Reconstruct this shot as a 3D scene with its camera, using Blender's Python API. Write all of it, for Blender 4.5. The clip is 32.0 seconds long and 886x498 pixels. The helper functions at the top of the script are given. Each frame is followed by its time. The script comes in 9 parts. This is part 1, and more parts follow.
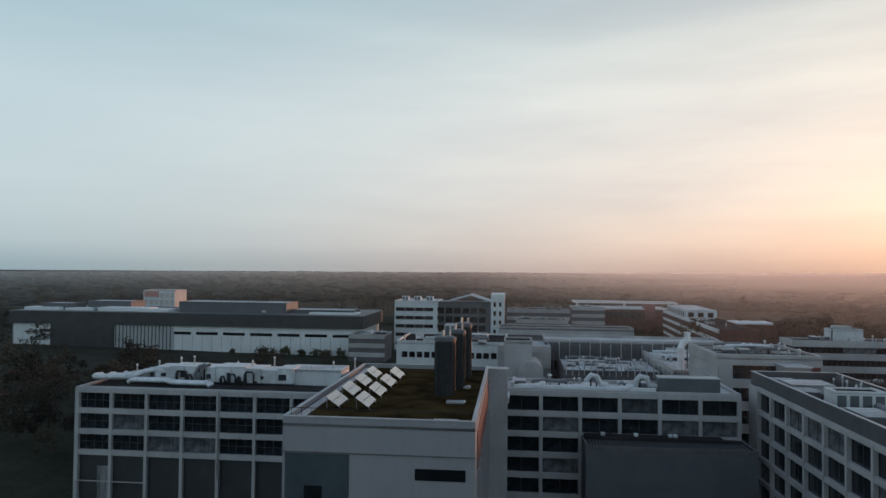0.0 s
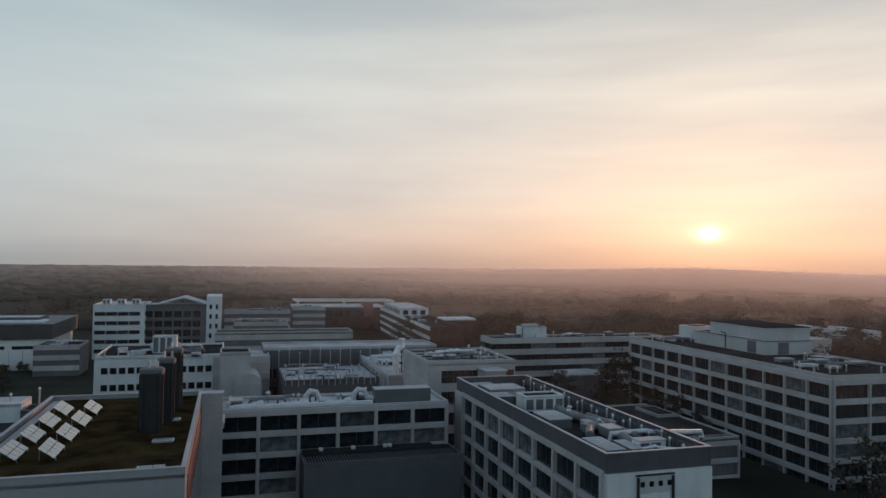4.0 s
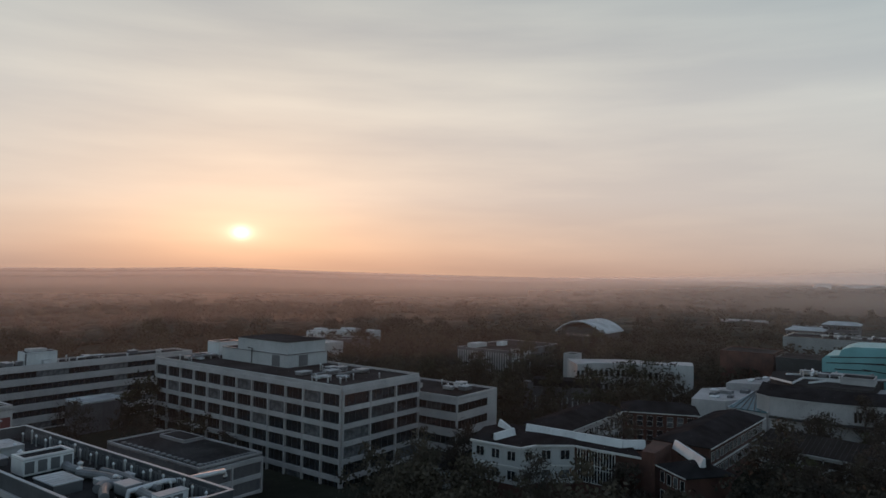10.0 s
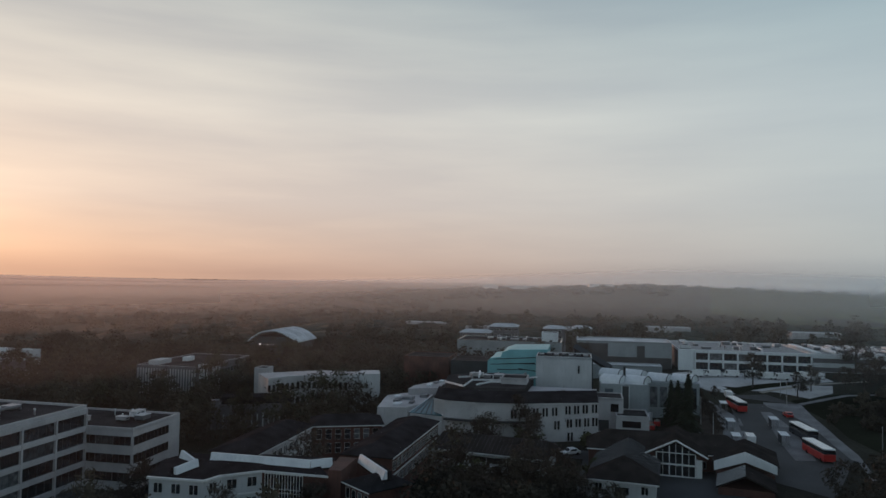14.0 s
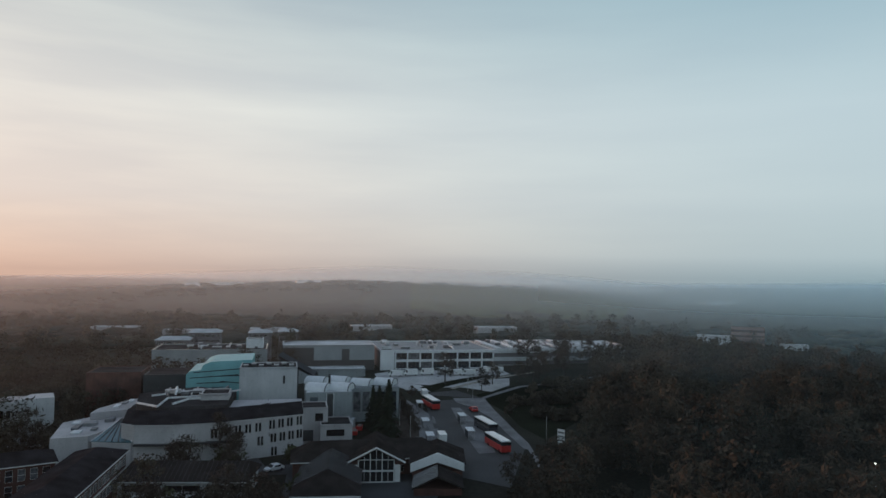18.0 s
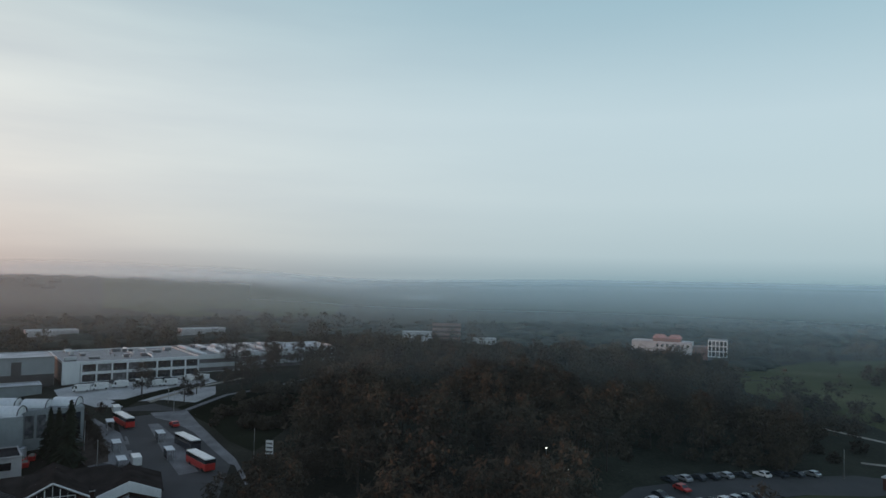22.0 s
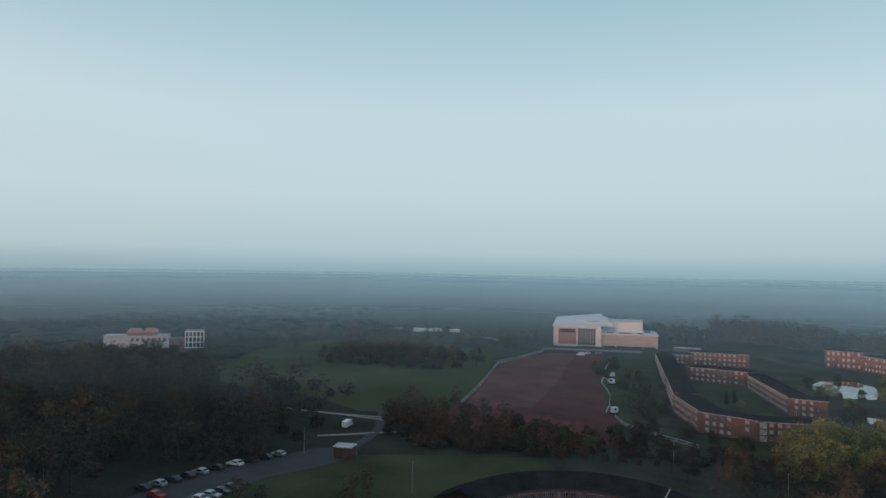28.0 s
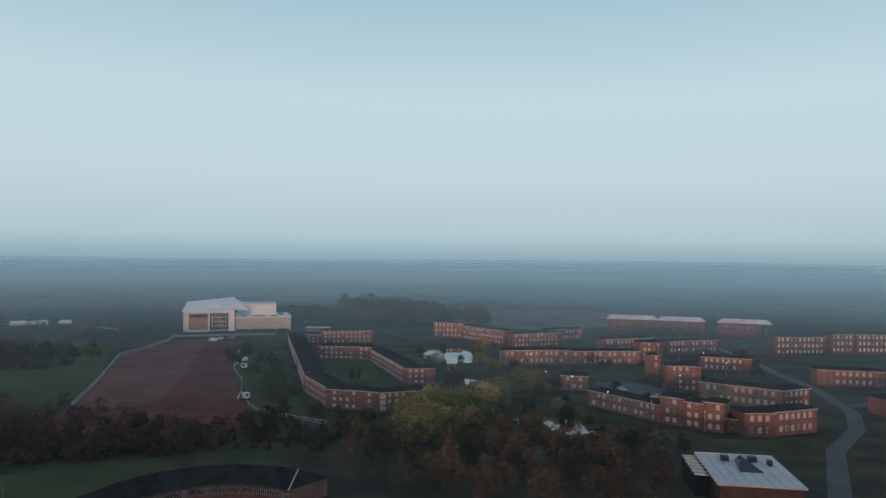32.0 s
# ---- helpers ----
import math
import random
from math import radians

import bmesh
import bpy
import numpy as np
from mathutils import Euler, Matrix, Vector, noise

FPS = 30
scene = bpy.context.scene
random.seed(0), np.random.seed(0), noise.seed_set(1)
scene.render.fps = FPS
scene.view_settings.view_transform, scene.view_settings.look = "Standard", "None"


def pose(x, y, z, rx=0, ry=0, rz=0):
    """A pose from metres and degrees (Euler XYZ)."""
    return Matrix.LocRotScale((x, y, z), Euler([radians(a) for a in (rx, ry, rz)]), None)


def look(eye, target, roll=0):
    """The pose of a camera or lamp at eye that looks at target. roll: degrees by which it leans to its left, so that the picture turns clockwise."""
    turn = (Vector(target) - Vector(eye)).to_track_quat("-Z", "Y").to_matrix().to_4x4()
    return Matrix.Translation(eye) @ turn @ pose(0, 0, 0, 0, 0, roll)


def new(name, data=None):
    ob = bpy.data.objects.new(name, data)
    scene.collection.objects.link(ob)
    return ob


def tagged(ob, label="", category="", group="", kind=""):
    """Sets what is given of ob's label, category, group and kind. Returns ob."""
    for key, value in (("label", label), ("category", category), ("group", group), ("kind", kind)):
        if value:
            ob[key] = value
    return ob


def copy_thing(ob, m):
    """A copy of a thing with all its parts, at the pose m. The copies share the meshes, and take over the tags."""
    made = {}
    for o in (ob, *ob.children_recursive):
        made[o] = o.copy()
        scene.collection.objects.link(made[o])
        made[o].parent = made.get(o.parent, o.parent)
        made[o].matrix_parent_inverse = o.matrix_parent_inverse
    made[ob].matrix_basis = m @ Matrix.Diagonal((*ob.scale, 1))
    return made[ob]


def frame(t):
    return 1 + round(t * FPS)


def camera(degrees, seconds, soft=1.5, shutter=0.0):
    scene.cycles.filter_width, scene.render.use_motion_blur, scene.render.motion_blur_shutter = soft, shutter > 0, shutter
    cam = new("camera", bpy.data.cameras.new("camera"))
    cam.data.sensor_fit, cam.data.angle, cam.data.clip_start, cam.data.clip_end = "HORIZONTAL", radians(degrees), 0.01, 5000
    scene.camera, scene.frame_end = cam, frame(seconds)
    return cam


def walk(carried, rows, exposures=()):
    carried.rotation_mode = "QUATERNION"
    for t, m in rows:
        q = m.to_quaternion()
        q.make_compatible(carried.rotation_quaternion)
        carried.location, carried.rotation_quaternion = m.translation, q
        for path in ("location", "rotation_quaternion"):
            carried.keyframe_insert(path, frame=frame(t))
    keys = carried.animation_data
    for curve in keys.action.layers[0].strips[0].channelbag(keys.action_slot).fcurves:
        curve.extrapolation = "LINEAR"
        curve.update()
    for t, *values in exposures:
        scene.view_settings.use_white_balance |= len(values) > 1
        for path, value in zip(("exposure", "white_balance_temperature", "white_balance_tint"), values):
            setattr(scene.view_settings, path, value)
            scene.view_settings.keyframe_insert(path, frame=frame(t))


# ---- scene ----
# ---- camera and its way ----
cam = camera(65.1, 32.0, soft=1.5)
PATH = [
    (0.0, pose(-0.00, 0.00, 36.00, 91.54, -0.59, 35.65)),
    (0.5, pose(-0.04, 0.07, 36.42, 91.46, -0.70, 32.71)),
    (1.0, pose(-0.08, 0.13, 36.85, 91.43, -0.74, 29.74)),
    (1.5, pose(-0.13, 0.20, 37.28, 91.38, -0.77, 26.94)),
    (2.0, pose(-0.17, 0.27, 37.70, 91.34, -0.76, 24.22)),
    (2.5, pose(-0.21, 0.35, 38.12, 91.30, -0.85, 21.52)),
    (4.5, pose(-0.31, 0.80, 39.57, 91.30, -0.88, 9.90)),
    (5.0, pose(-0.32, 0.94, 39.91, 91.30, -0.86, 6.76)),
    (5.5, pose(-0.32, 1.06, 40.27, 91.29, -0.91, 3.68)),
    (6.0, pose(-0.31, 1.17, 40.65, 91.29, -1.01, 0.56)),
    (6.5, pose(-0.27, 1.26, 41.08, 91.27, -1.10, -2.53)),
    (7.0, pose(-0.22, 1.35, 41.54, 91.28, -1.15, -5.66)),
    (7.5, pose(-0.16, 1.42, 42.01, 91.33, -1.20, -8.77)),
    (8.0, pose(-0.09, 1.48, 42.49, 91.36, -1.21, -11.89)),
    (8.5, pose(-0.01, 1.53, 42.94, 91.41, -1.21, -14.99)),
    (9.0, pose(0.07, 1.54, 43.37, 91.50, -1.19, -18.09)),
    (9.5, pose(0.16, 1.52, 43.76, 91.64, -1.08, -21.21)),
    (10.0, pose(0.25, 1.45, 44.10, 91.74, -0.98, -24.28)),
    (10.5, pose(0.35, 1.37, 44.44, 91.85, -0.95, -27.38)),
    (11.0, pose(0.46, 1.28, 44.77, 91.97, -1.01, -30.46)),
    (11.5, pose(0.58, 1.21, 45.14, 92.07, -0.94, -33.55)),
    (12.0, pose(0.70, 1.18, 45.55, 92.16, -0.95, -36.64)),
    (12.5, pose(0.84, 1.19, 46.02, 92.20, -0.94, -39.71)),
    (13.0, pose(0.99, 1.22, 46.52, 92.25, -0.93, -42.78)),
    (13.5, pose(1.14, 1.28, 47.06, 92.25, -0.91, -45.86)),
    (14.0, pose(1.30, 1.34, 47.60, 92.24, -0.89, -48.96)),
    (14.5, pose(1.46, 1.41, 48.15, 92.21, -0.90, -51.99)),
    (16.5, pose(2.12, 1.70, 50.26, 92.15, -0.96, -63.78)),
    (17.0, pose(2.29, 1.78, 50.78, 92.14, -0.94, -66.76)),
    (17.5, pose(2.47, 1.86, 51.29, 92.14, -0.87, -69.75)),
    (18.0, pose(2.66, 1.92, 51.77, 92.13, -0.93, -72.71)),
    (18.5, pose(2.85, 1.97, 52.23, 92.13, -0.97, -75.67)),
    (19.0, pose(3.04, 2.01, 52.68, 92.15, -1.07, -78.61)),
    (19.5, pose(3.24, 2.05, 53.12, 92.18, -1.13, -81.53)),
    (20.0, pose(3.45, 2.08, 53.53, 92.16, -1.21, -84.44)),
    (20.5, pose(3.68, 2.09, 53.93, 92.16, -1.20, -87.36)),
    (21.0, pose(3.92, 2.10, 54.32, 92.15, -1.28, -90.27)),
    (21.5, pose(4.18, 2.09, 54.69, 92.13, -1.31, -93.15)),
    (22.0, pose(4.47, 2.07, 55.04, 92.12, -1.35, -96.05)),
    (22.5, pose(4.78, 2.03, 55.38, 92.12, -1.44, -99.01)),
    (23.0, pose(5.08, 1.99, 55.70, 92.10, -1.46, -102.16)),
    (23.5, pose(5.38, 1.94, 56.00, 92.11, -1.46, -105.57)),
    (24.0, pose(5.65, 1.89, 56.28, 92.12, -1.43, -108.98)),
    (24.5, pose(5.91, 1.83, 56.52, 92.15, -1.42, -112.41)),
    (25.0, pose(6.17, 1.78, 56.72, 92.13, -1.43, -115.81)),
    (25.5, pose(6.42, 1.72, 56.91, 92.15, -1.35, -119.32)),
    (27.5, pose(7.06, 1.34, 57.72, 92.01, -1.06, -133.63)),
    (28.0, pose(7.09, 1.20, 57.97, 91.91, -1.09, -137.25)),
    (28.5, pose(7.09, 1.05, 58.24, 91.82, -1.00, -140.88)),
    (29.0, pose(7.07, 0.89, 58.51, 91.74, -0.90, -144.53)),
    (29.5, pose(7.04, 0.71, 58.76, 91.60, -0.85, -148.21)),
    (30.0, pose(7.00, 0.52, 58.98, 91.45, -0.80, -151.85)),
    (30.5, pose(6.95, 0.30, 59.17, 91.29, -0.78, -155.50)),
    (31.0, pose(6.86, 0.04, 59.31, 91.13, -0.78, -159.23)),
    (31.5, pose(6.77, -0.23, 59.44, 90.97, -0.76, -163.00)),
    (32.0, pose(6.68, -0.50, 59.58, 90.75, -0.66, -166.66)),
]
walk(cam, PATH, [(0, -0.04), (4, -0.26), (9, -0.44), (13, -0.42), (17, -0.16), (21, -0.06), (26, 0.0), (32, 0.0)])

# ---- sky and sun ----
SUN_AZ, SUN_EL = 8.0, 2.7
sun_way = Vector((math.sin(radians(SUN_AZ)) * math.cos(radians(SUN_EL)), math.cos(radians(SUN_AZ)) * math.cos(radians(SUN_EL)), math.sin(radians(SUN_EL))))


def link(tree, a, b):
    tree.links.new(a, b)


def ramp(tree, stops, source=None):
    n = tree.nodes.new("ShaderNodeValToRGB")
    e = n.color_ramp.elements
    while len(e) < len(stops):
        e.new(0.5)
    for el, (at, colour) in zip(e, stops):
        el.position, el.color = at, (*colour, 1)
    if source:
        link(tree, source, n.inputs[0])
    return n


def calc(tree, op, a, b=None, c=None, clamp=False):
    n = tree.nodes.new("ShaderNodeMath")
    n.operation, n.use_clamp = op, clamp
    for k, v in enumerate((a, b, c)):
        if v is None:
            continue
        if isinstance(v, (int, float)):
            n.inputs[k].default_value = v
        else:
            link(tree, v, n.inputs[k])
    return n.outputs[0]


def blend(tree, kind, fac, a, b):
    n = tree.nodes.new("ShaderNodeMix")
    n.data_type, n.blend_type = "RGBA", kind
    for k, v in ((0, fac), (6, a), (7, b)):
        if isinstance(v, (int, float)):
            n.inputs[k].default_value = v
        elif isinstance(v, tuple):
            n.inputs[k].default_value = (*v, 1)
        else:
            link(tree, v, n.inputs[k])
    return n.outputs[2]


world = bpy.data.worlds.new("world")
scene.world = world
world.use_nodes = True
wt = world.node_tree
wt.nodes.clear()
way = wt.nodes.new("ShaderNodeTexCoord").outputs["Generated"]
sep = wt.nodes.new("ShaderNodeSeparateXYZ")
link(wt, way, sep.inputs[0])
up = sep.outputs[2]
nishita = wt.nodes.new("ShaderNodeTexSky")
nishita.sky_type, nishita.sun_disc = "NISHITA", False
nishita.sun_elevation, nishita.sun_rotation = radians(SUN_EL), radians(SUN_AZ)
nishita.air_density, nishita.dust_density = 1.0, 2.0
# thin cloud veil over the clear sky: pale blue away from the sun, warm towards it
cool = ramp(wt, [(0.0, (0.27, 0.41, 0.47)), (0.03, (0.42, 0.56, 0.615)), (0.11, (0.51, 0.645, 0.70)), (0.22, (0.52, 0.665, 0.73)), (0.36, (0.35, 0.53, 0.62)), (0.6, (0.225, 0.315, 0.43)), (1.0, (0.185, 0.245, 0.36))], up)
warm = ramp(wt, [(0.0, (0.80, 0.50, 0.37)), (0.04, (0.94, 0.67, 0.53)), (0.10, (0.99, 0.81, 0.70)), (0.22, (0.93, 0.85, 0.77)), (0.36, (0.68, 0.69, 0.67)), (0.42, (0.46, 0.53, 0.56)), (0.6, (0.25, 0.31, 0.42)), (1.0, (0.185, 0.245, 0.36))], up)
flat = wt.nodes.new("ShaderNodeVectorMath")
flat.operation = "MULTIPLY"
flat.inputs[1].default_value = (1, 1, 0)
link(wt, way, flat.inputs[0])
norm = wt.nodes.new("ShaderNodeVectorMath")
norm.operation = "NORMALIZE"
link(wt, flat.outputs[0], norm.inputs[0])
dot = wt.nodes.new("ShaderNodeVectorMath")
dot.operation = "DOT_PRODUCT"
link(wt, norm.outputs[0], dot.inputs[0])
dot.inputs[1].default_value = (math.sin(radians(SUN_AZ + 8)), math.cos(radians(SUN_AZ + 8)), 0)
toward = calc(wt, "POWER", calc(wt, "MULTIPLY_ADD", dot.outputs["Value"], 0.5, 0.5, clamp=True), 4.1)
veil = blend(wt, "MIX", toward, cool.outputs[0], warm.outputs[0])
# long flat streaks of cloud
stretch = wt.nodes.new("ShaderNodeMapping")
stretch.inputs["Scale"].default_value = (2.2, 2.2, 17)
stretch.inputs["Rotation"].default_value = (0.05, 0.03, 0)
link(wt, way, stretch.inputs[0])
cl = wt.nodes.new("ShaderNodeTexNoise")
cl.inputs["Scale"].default_value, cl.inputs["Detail"].default_value, cl.inputs["Roughness"].default_value = 1.0, 5, 0.5
link(wt, stretch.outputs[0], cl.inputs[0])
streak = ramp(wt, [(0.33, (0.87, 0.88, 0.91)), (0.5, (0.98, 0.98, 0.98)), (0.68, (1.10, 1.09, 1.06))], cl.outputs[0])
veil = blend(wt, "MULTIPLY", calc(wt, "POWER", toward, 0.7), veil, streak.outputs[0])
# the low sun seen through the haze
unit = wt.nodes.new("ShaderNodeVectorMath")
unit.operation = "NORMALIZE"
link(wt, way, unit.inputs[0])


def glare(wide, high, strength):
    """A soft bright patch round the sun, wide and high in radians."""
    off = wt.nodes.new("ShaderNodeVectorMath")
    off.operation = "SUBTRACT"
    link(wt, unit.outputs[0], off.inputs[0])
    off.inputs[1].default_value = sun_way
    fit_box = wt.nodes.new("ShaderNodeVectorMath")
    fit_box.operation = "MULTIPLY"
    link(wt, off.outputs[0], fit_box.inputs[0])
    fit_box.inputs[1].default_value = (1 / wide, 1 / wide, 1 / high)
    size = wt.nodes.new("ShaderNodeVectorMath")
    size.operation = "DOT_PRODUCT"
    link(wt, fit_box.outputs[0], size.inputs[0])
    link(wt, fit_box.outputs[0], size.inputs[1])
    return calc(wt, "MULTIPLY", calc(wt, "POWER", 2.718, calc(wt, "MULTIPLY", size.outputs["Value"], -1.0)), strength)


halo = calc(wt, "ADD", glare(0.16, 0.075, 0.10), glare(0.07, 0.03, 0.12))
disc = calc(wt, "ADD", glare(0.022, 0.011, 0.45), glare(0.010, 0.0075, 1.6))
spot = blend(wt, "MULTIPLY", 1.0, (1.0, 0.84, 0.62), calc(wt, "ADD", halo, disc))
sky = blend(wt, "ADD", 1.0, veil, spot)
sky = blend(wt, "ADD", 0.012, sky, nishita.outputs[0])
back = wt.nodes.new("ShaderNodeBackground")
link(wt, sky, back.inputs[0])
back.inputs[1].default_value = 1.0
out = wt.nodes.new("ShaderNodeOutputWorld")
link(wt, back.outputs[0], out.inputs[0])

sun = new("sun", bpy.data.lights.new("sun", "SUN"))
sun.data.energy, sun.data.color, sun.data.angle = 1.5, (1.0, 0.44, 0.24), radians(3)
sun.matrix_world = look(sun_way * 100, (0, 0, 0))

# ---- materials ----
def material(name, colour, rough=0.7, metal=0.0, vary=0.18, scale=0.5, fine=6.0, bump=0.15, stain=0.0, random_vary=0.0, coord="Object", spec=0.5, tint=None, axes=(1, 1, 1)):
    """A surface with variation at two scales, streaks or stains, and fine relief. scale and fine: features to the metre."""
    m = bpy.data.materials.new(name)
    m.use_nodes = True
    t = m.node_tree
    b = t.nodes["Principled BSDF"]
    co = t.nodes.new("ShaderNodeTexCoord").outputs[coord]
    mp = t.nodes.new("ShaderNodeMapping")
    mp.inputs["Scale"].default_value = axes
    link(t, co, mp.inputs[0])
    big, small = t.nodes.new("ShaderNodeTexNoise"), t.nodes.new("ShaderNodeTexNoise")
    for n, s in ((big, scale), (small, fine)):
        n.inputs["Scale"].default_value, n.inputs["Detail"].default_value = s, 4
        link(t, mp.outputs[0], n.inputs[0])
    lo, hi = tuple(c * (1 - vary) for c in colour), tuple(min(1, c * (1 + vary)) for c in (tint or colour))
    a = ramp(t, [(0.3, lo), (0.7, hi)], big.outputs[0])
    f = ramp(t, [(0.3, (1 - vary,) * 3), (0.7, (1, 1, 1))], small.outputs[0])
    c = blend(t, "MULTIPLY", 0.8, a.outputs[0], f.outputs[0])
    if stain:
        s = t.nodes.new("ShaderNodeTexNoise")
        ms = t.nodes.new("ShaderNodeMapping")
        ms.inputs["Scale"].default_value = (1.1, 1.1, 0.18)
        link(t, co, ms.inputs[0])
        link(t, ms.outputs[0], s.inputs[0])
        s.inputs["Scale"].default_value, s.inputs["Detail"].default_value = 1.3, 6
        sr = ramp(t, [(0.45, (1, 1, 1)), (0.72, (1 - stain, 1 - stain, 1 - stain * 0.9))], s.outputs[0])
        c = blend(t, "MULTIPLY", 1.0, c, sr.outputs[0])
    if random_vary:
        o = t.nodes.new("ShaderNodeObjectInfo")
        r = ramp(t, [(0, (1 - random_vary,) * 3), (1, (1 + random_vary,) * 3)], o.outputs["Random"])
        c = blend(t, "MULTIPLY", 1.0, c, r.outputs[0])
    link(t, c, b.inputs["Base Color"])
    b.inputs["Roughness"].default_value, b.inputs["Metallic"].default_value = rough, metal
    b.inputs["Specular IOR Level"].default_value = spec
    if bump:
        bp = t.nodes.new("ShaderNodeBump")
        bp.inputs["Strength"].default_value, bp.inputs["Distance"].default_value = bump, 0.05
        link(t, small.outputs[0], bp.inputs["Height"])
        link(t, bp.outputs[0], b.inputs["Normal"])
    return m


def glass_material(name, dark, pale, share):
    """Window glass: dark rooms behind, pale blinds behind a share of the panes."""
    m = bpy.data.materials.new(name)
    m.use_nodes = True
    t = m.node_tree
    b = t.nodes["Principled BSDF"]
    o = t.nodes.new("ShaderNodeObjectInfo")
    r = ramp(t, [(0, dark), (1 - share, tuple(c * 1.6 for c in dark)), (1 - share + 0.02, pale)], o.outputs["Random"])
    n = t.nodes.new("ShaderNodeTexNoise")
    n.inputs["Scale"].default_value = 0.9
    link(t, t.nodes.new("ShaderNodeTexCoord").outputs["Object"], n.inputs[0])
    nr = ramp(t, [(0.35, (0.5, 0.5, 0.5)), (0.65, (1.2, 1.2, 1.2))], n.outputs[0])
    link(t, blend(t, "MULTIPLY", 1.0, r.outputs[0], nr.outputs[0]), b.inputs["Base Color"])
    b.inputs["Roughness"].default_value, b.inputs["Specular IOR Level"].default_value = 0.12, 0.75
    return m


def lamp_material(name, colour, strength):
    m = bpy.data.materials.new(name)
    m.use_nodes = True
    b = m.node_tree.nodes["Principled BSDF"]
    b.inputs["Base Color"].default_value = (*colour, 1)
    b.inputs["Emission Color"].default_value, b.inputs["Emission Strength"].default_value = (*colour, 1), strength
    return m


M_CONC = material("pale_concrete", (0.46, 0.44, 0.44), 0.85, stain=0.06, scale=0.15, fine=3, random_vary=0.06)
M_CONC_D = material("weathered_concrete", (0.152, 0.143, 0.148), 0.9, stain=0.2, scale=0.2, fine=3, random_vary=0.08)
M_SHED = material("blue_grey_sheet", (0.27, 0.295, 0.305), 0.7, scale=0.2, fine=2, vary=0.12, stain=0.1)
M_RENDER = material("cream_render", (0.33, 0.315, 0.33), 0.85, stain=0.06, scale=0.1, fine=4, vary=0.08)
M_BRIGHT = material("bright_white_wall", (0.78, 0.79, 0.79), 0.6, stain=0.08, scale=0.2, fine=2, vary=0.05)
M_WHITE = material("white_panel", (0.68, 0.70, 0.71), 0.6, stain=0.12, scale=0.2, fine=2, vary=0.08, random_vary=0.04)
M_DULL = material("dull_white_board", (0.48, 0.485, 0.49), 0.7, stain=0.1, scale=0.2, fine=2, vary=0.1)
M_CASE = material("weathered_casing", (0.20, 0.205, 0.215), 0.6, metal=0.1, scale=0.6, fine=5, vary=0.2, random_vary=0.2)
M_GREYP = material("grey_cladding", (0.12, 0.125, 0.135), 0.6, scale=0.3, fine=3, vary=0.12)
# cladding colour; also the shade of the laboratory undercroft
M_DARKP = material("charcoal_cladding_and_shade", (0.045, 0.047, 0.05), 0.6, scale=0.3, fine=3)
M_SLATE = material("charcoal_coping_band", (0.085, 0.087, 0.095), 0.7, scale=0.3, fine=3, stain=0.1)
M_BLUEP = material("slate_blue_cladding", (0.06, 0.075, 0.09), 0.5, scale=0.3, fine=3)
M_FELT = material("roof_felt", (0.06, 0.056, 0.056), 0.95, scale=0.12, fine=2, vary=0.4, bump=0.3, spec=0.0)
M_FELT_L = material("pale_roof_sheet", (0.56, 0.57, 0.58), 0.8, scale=0.15, fine=2, vary=0.3)
M_SEDUM = material("sedum", (0.05, 0.030, 0.016), 1.0, scale=0.35, fine=9, vary=0.5, bump=0.6, tint=(0.062, 0.044, 0.02), spec=0.0)
M_METAL = material("galvanised_metal", (0.55, 0.57, 0.58), 0.35, metal=0.7, scale=0.8, fine=5, vary=0.15, random_vary=0.12)
M_DUCT = material("duct_lagging", (0.70, 0.72, 0.74), 0.45, metal=0.2, scale=0.8, fine=5, vary=0.2, random_vary=0.15)
M_DARKM = material("dark_steel", (0.035, 0.037, 0.04), 0.5, metal=0.5, scale=1, fine=6)
M_RUST = material("maroon_panel", (0.16, 0.045, 0.045), 0.6, scale=0.5, fine=4)
M_BRICK = material("orange_red_brick", (0.225, 0.10, 0.086), 0.9, scale=0.25, fine=7, vary=0.25, stain=0.2, random_vary=0.08)
M_BRICK_D = material("dark_brick", (0.10, 0.045, 0.035), 0.9, scale=0.3, fine=7, vary=0.3, stain=0.2)
M_BUFF = material("buff_brick", (0.27, 0.153, 0.127), 0.9, scale=0.25, fine=7, vary=0.2, stain=0.15)
M_TILE = material("slate_roof_tile", (0.032, 0.030, 0.032), 0.95, spec=0.0, scale=0.3, fine=5, vary=0.35, random_vary=0.1)
M_TILE_B = material("brown_roof_tile", (0.036, 0.031, 0.029), 0.95, spec=0.0, scale=0.3, fine=5, vary=0.35, random_vary=0.1)
M_TEAL = material("aqua_metal_cladding", (0.20, 0.46, 0.49), 0.45, metal=0.1, scale=0.2, fine=2, vary=0.12)
M_TEAL_D = material("blue_green_glass", (0.07, 0.15, 0.17), 0.15, scale=0.3, fine=2, vary=0.2)
M_STONE = material("pale_stone_cladding", (0.57, 0.53, 0.505), 0.8, scale=0.2, fine=3, vary=0.12)
M_GLASS = glass_material("window_glass", (0.014, 0.018, 0.023), (0.15, 0.155, 0.165), 0.24)
M_GLASS_D = glass_material("dark_glass", (0.010, 0.012, 0.015), (0.05, 0.05, 0.05), 0.1)
M_PALEW = glass_material("curtained_glass", (0.05, 0.05, 0.05), (0.50, 0.49, 0.46), 0.72)
M_FRAME = material("white_window_frame", (0.62, 0.62, 0.61), 0.5, vary=0.08)
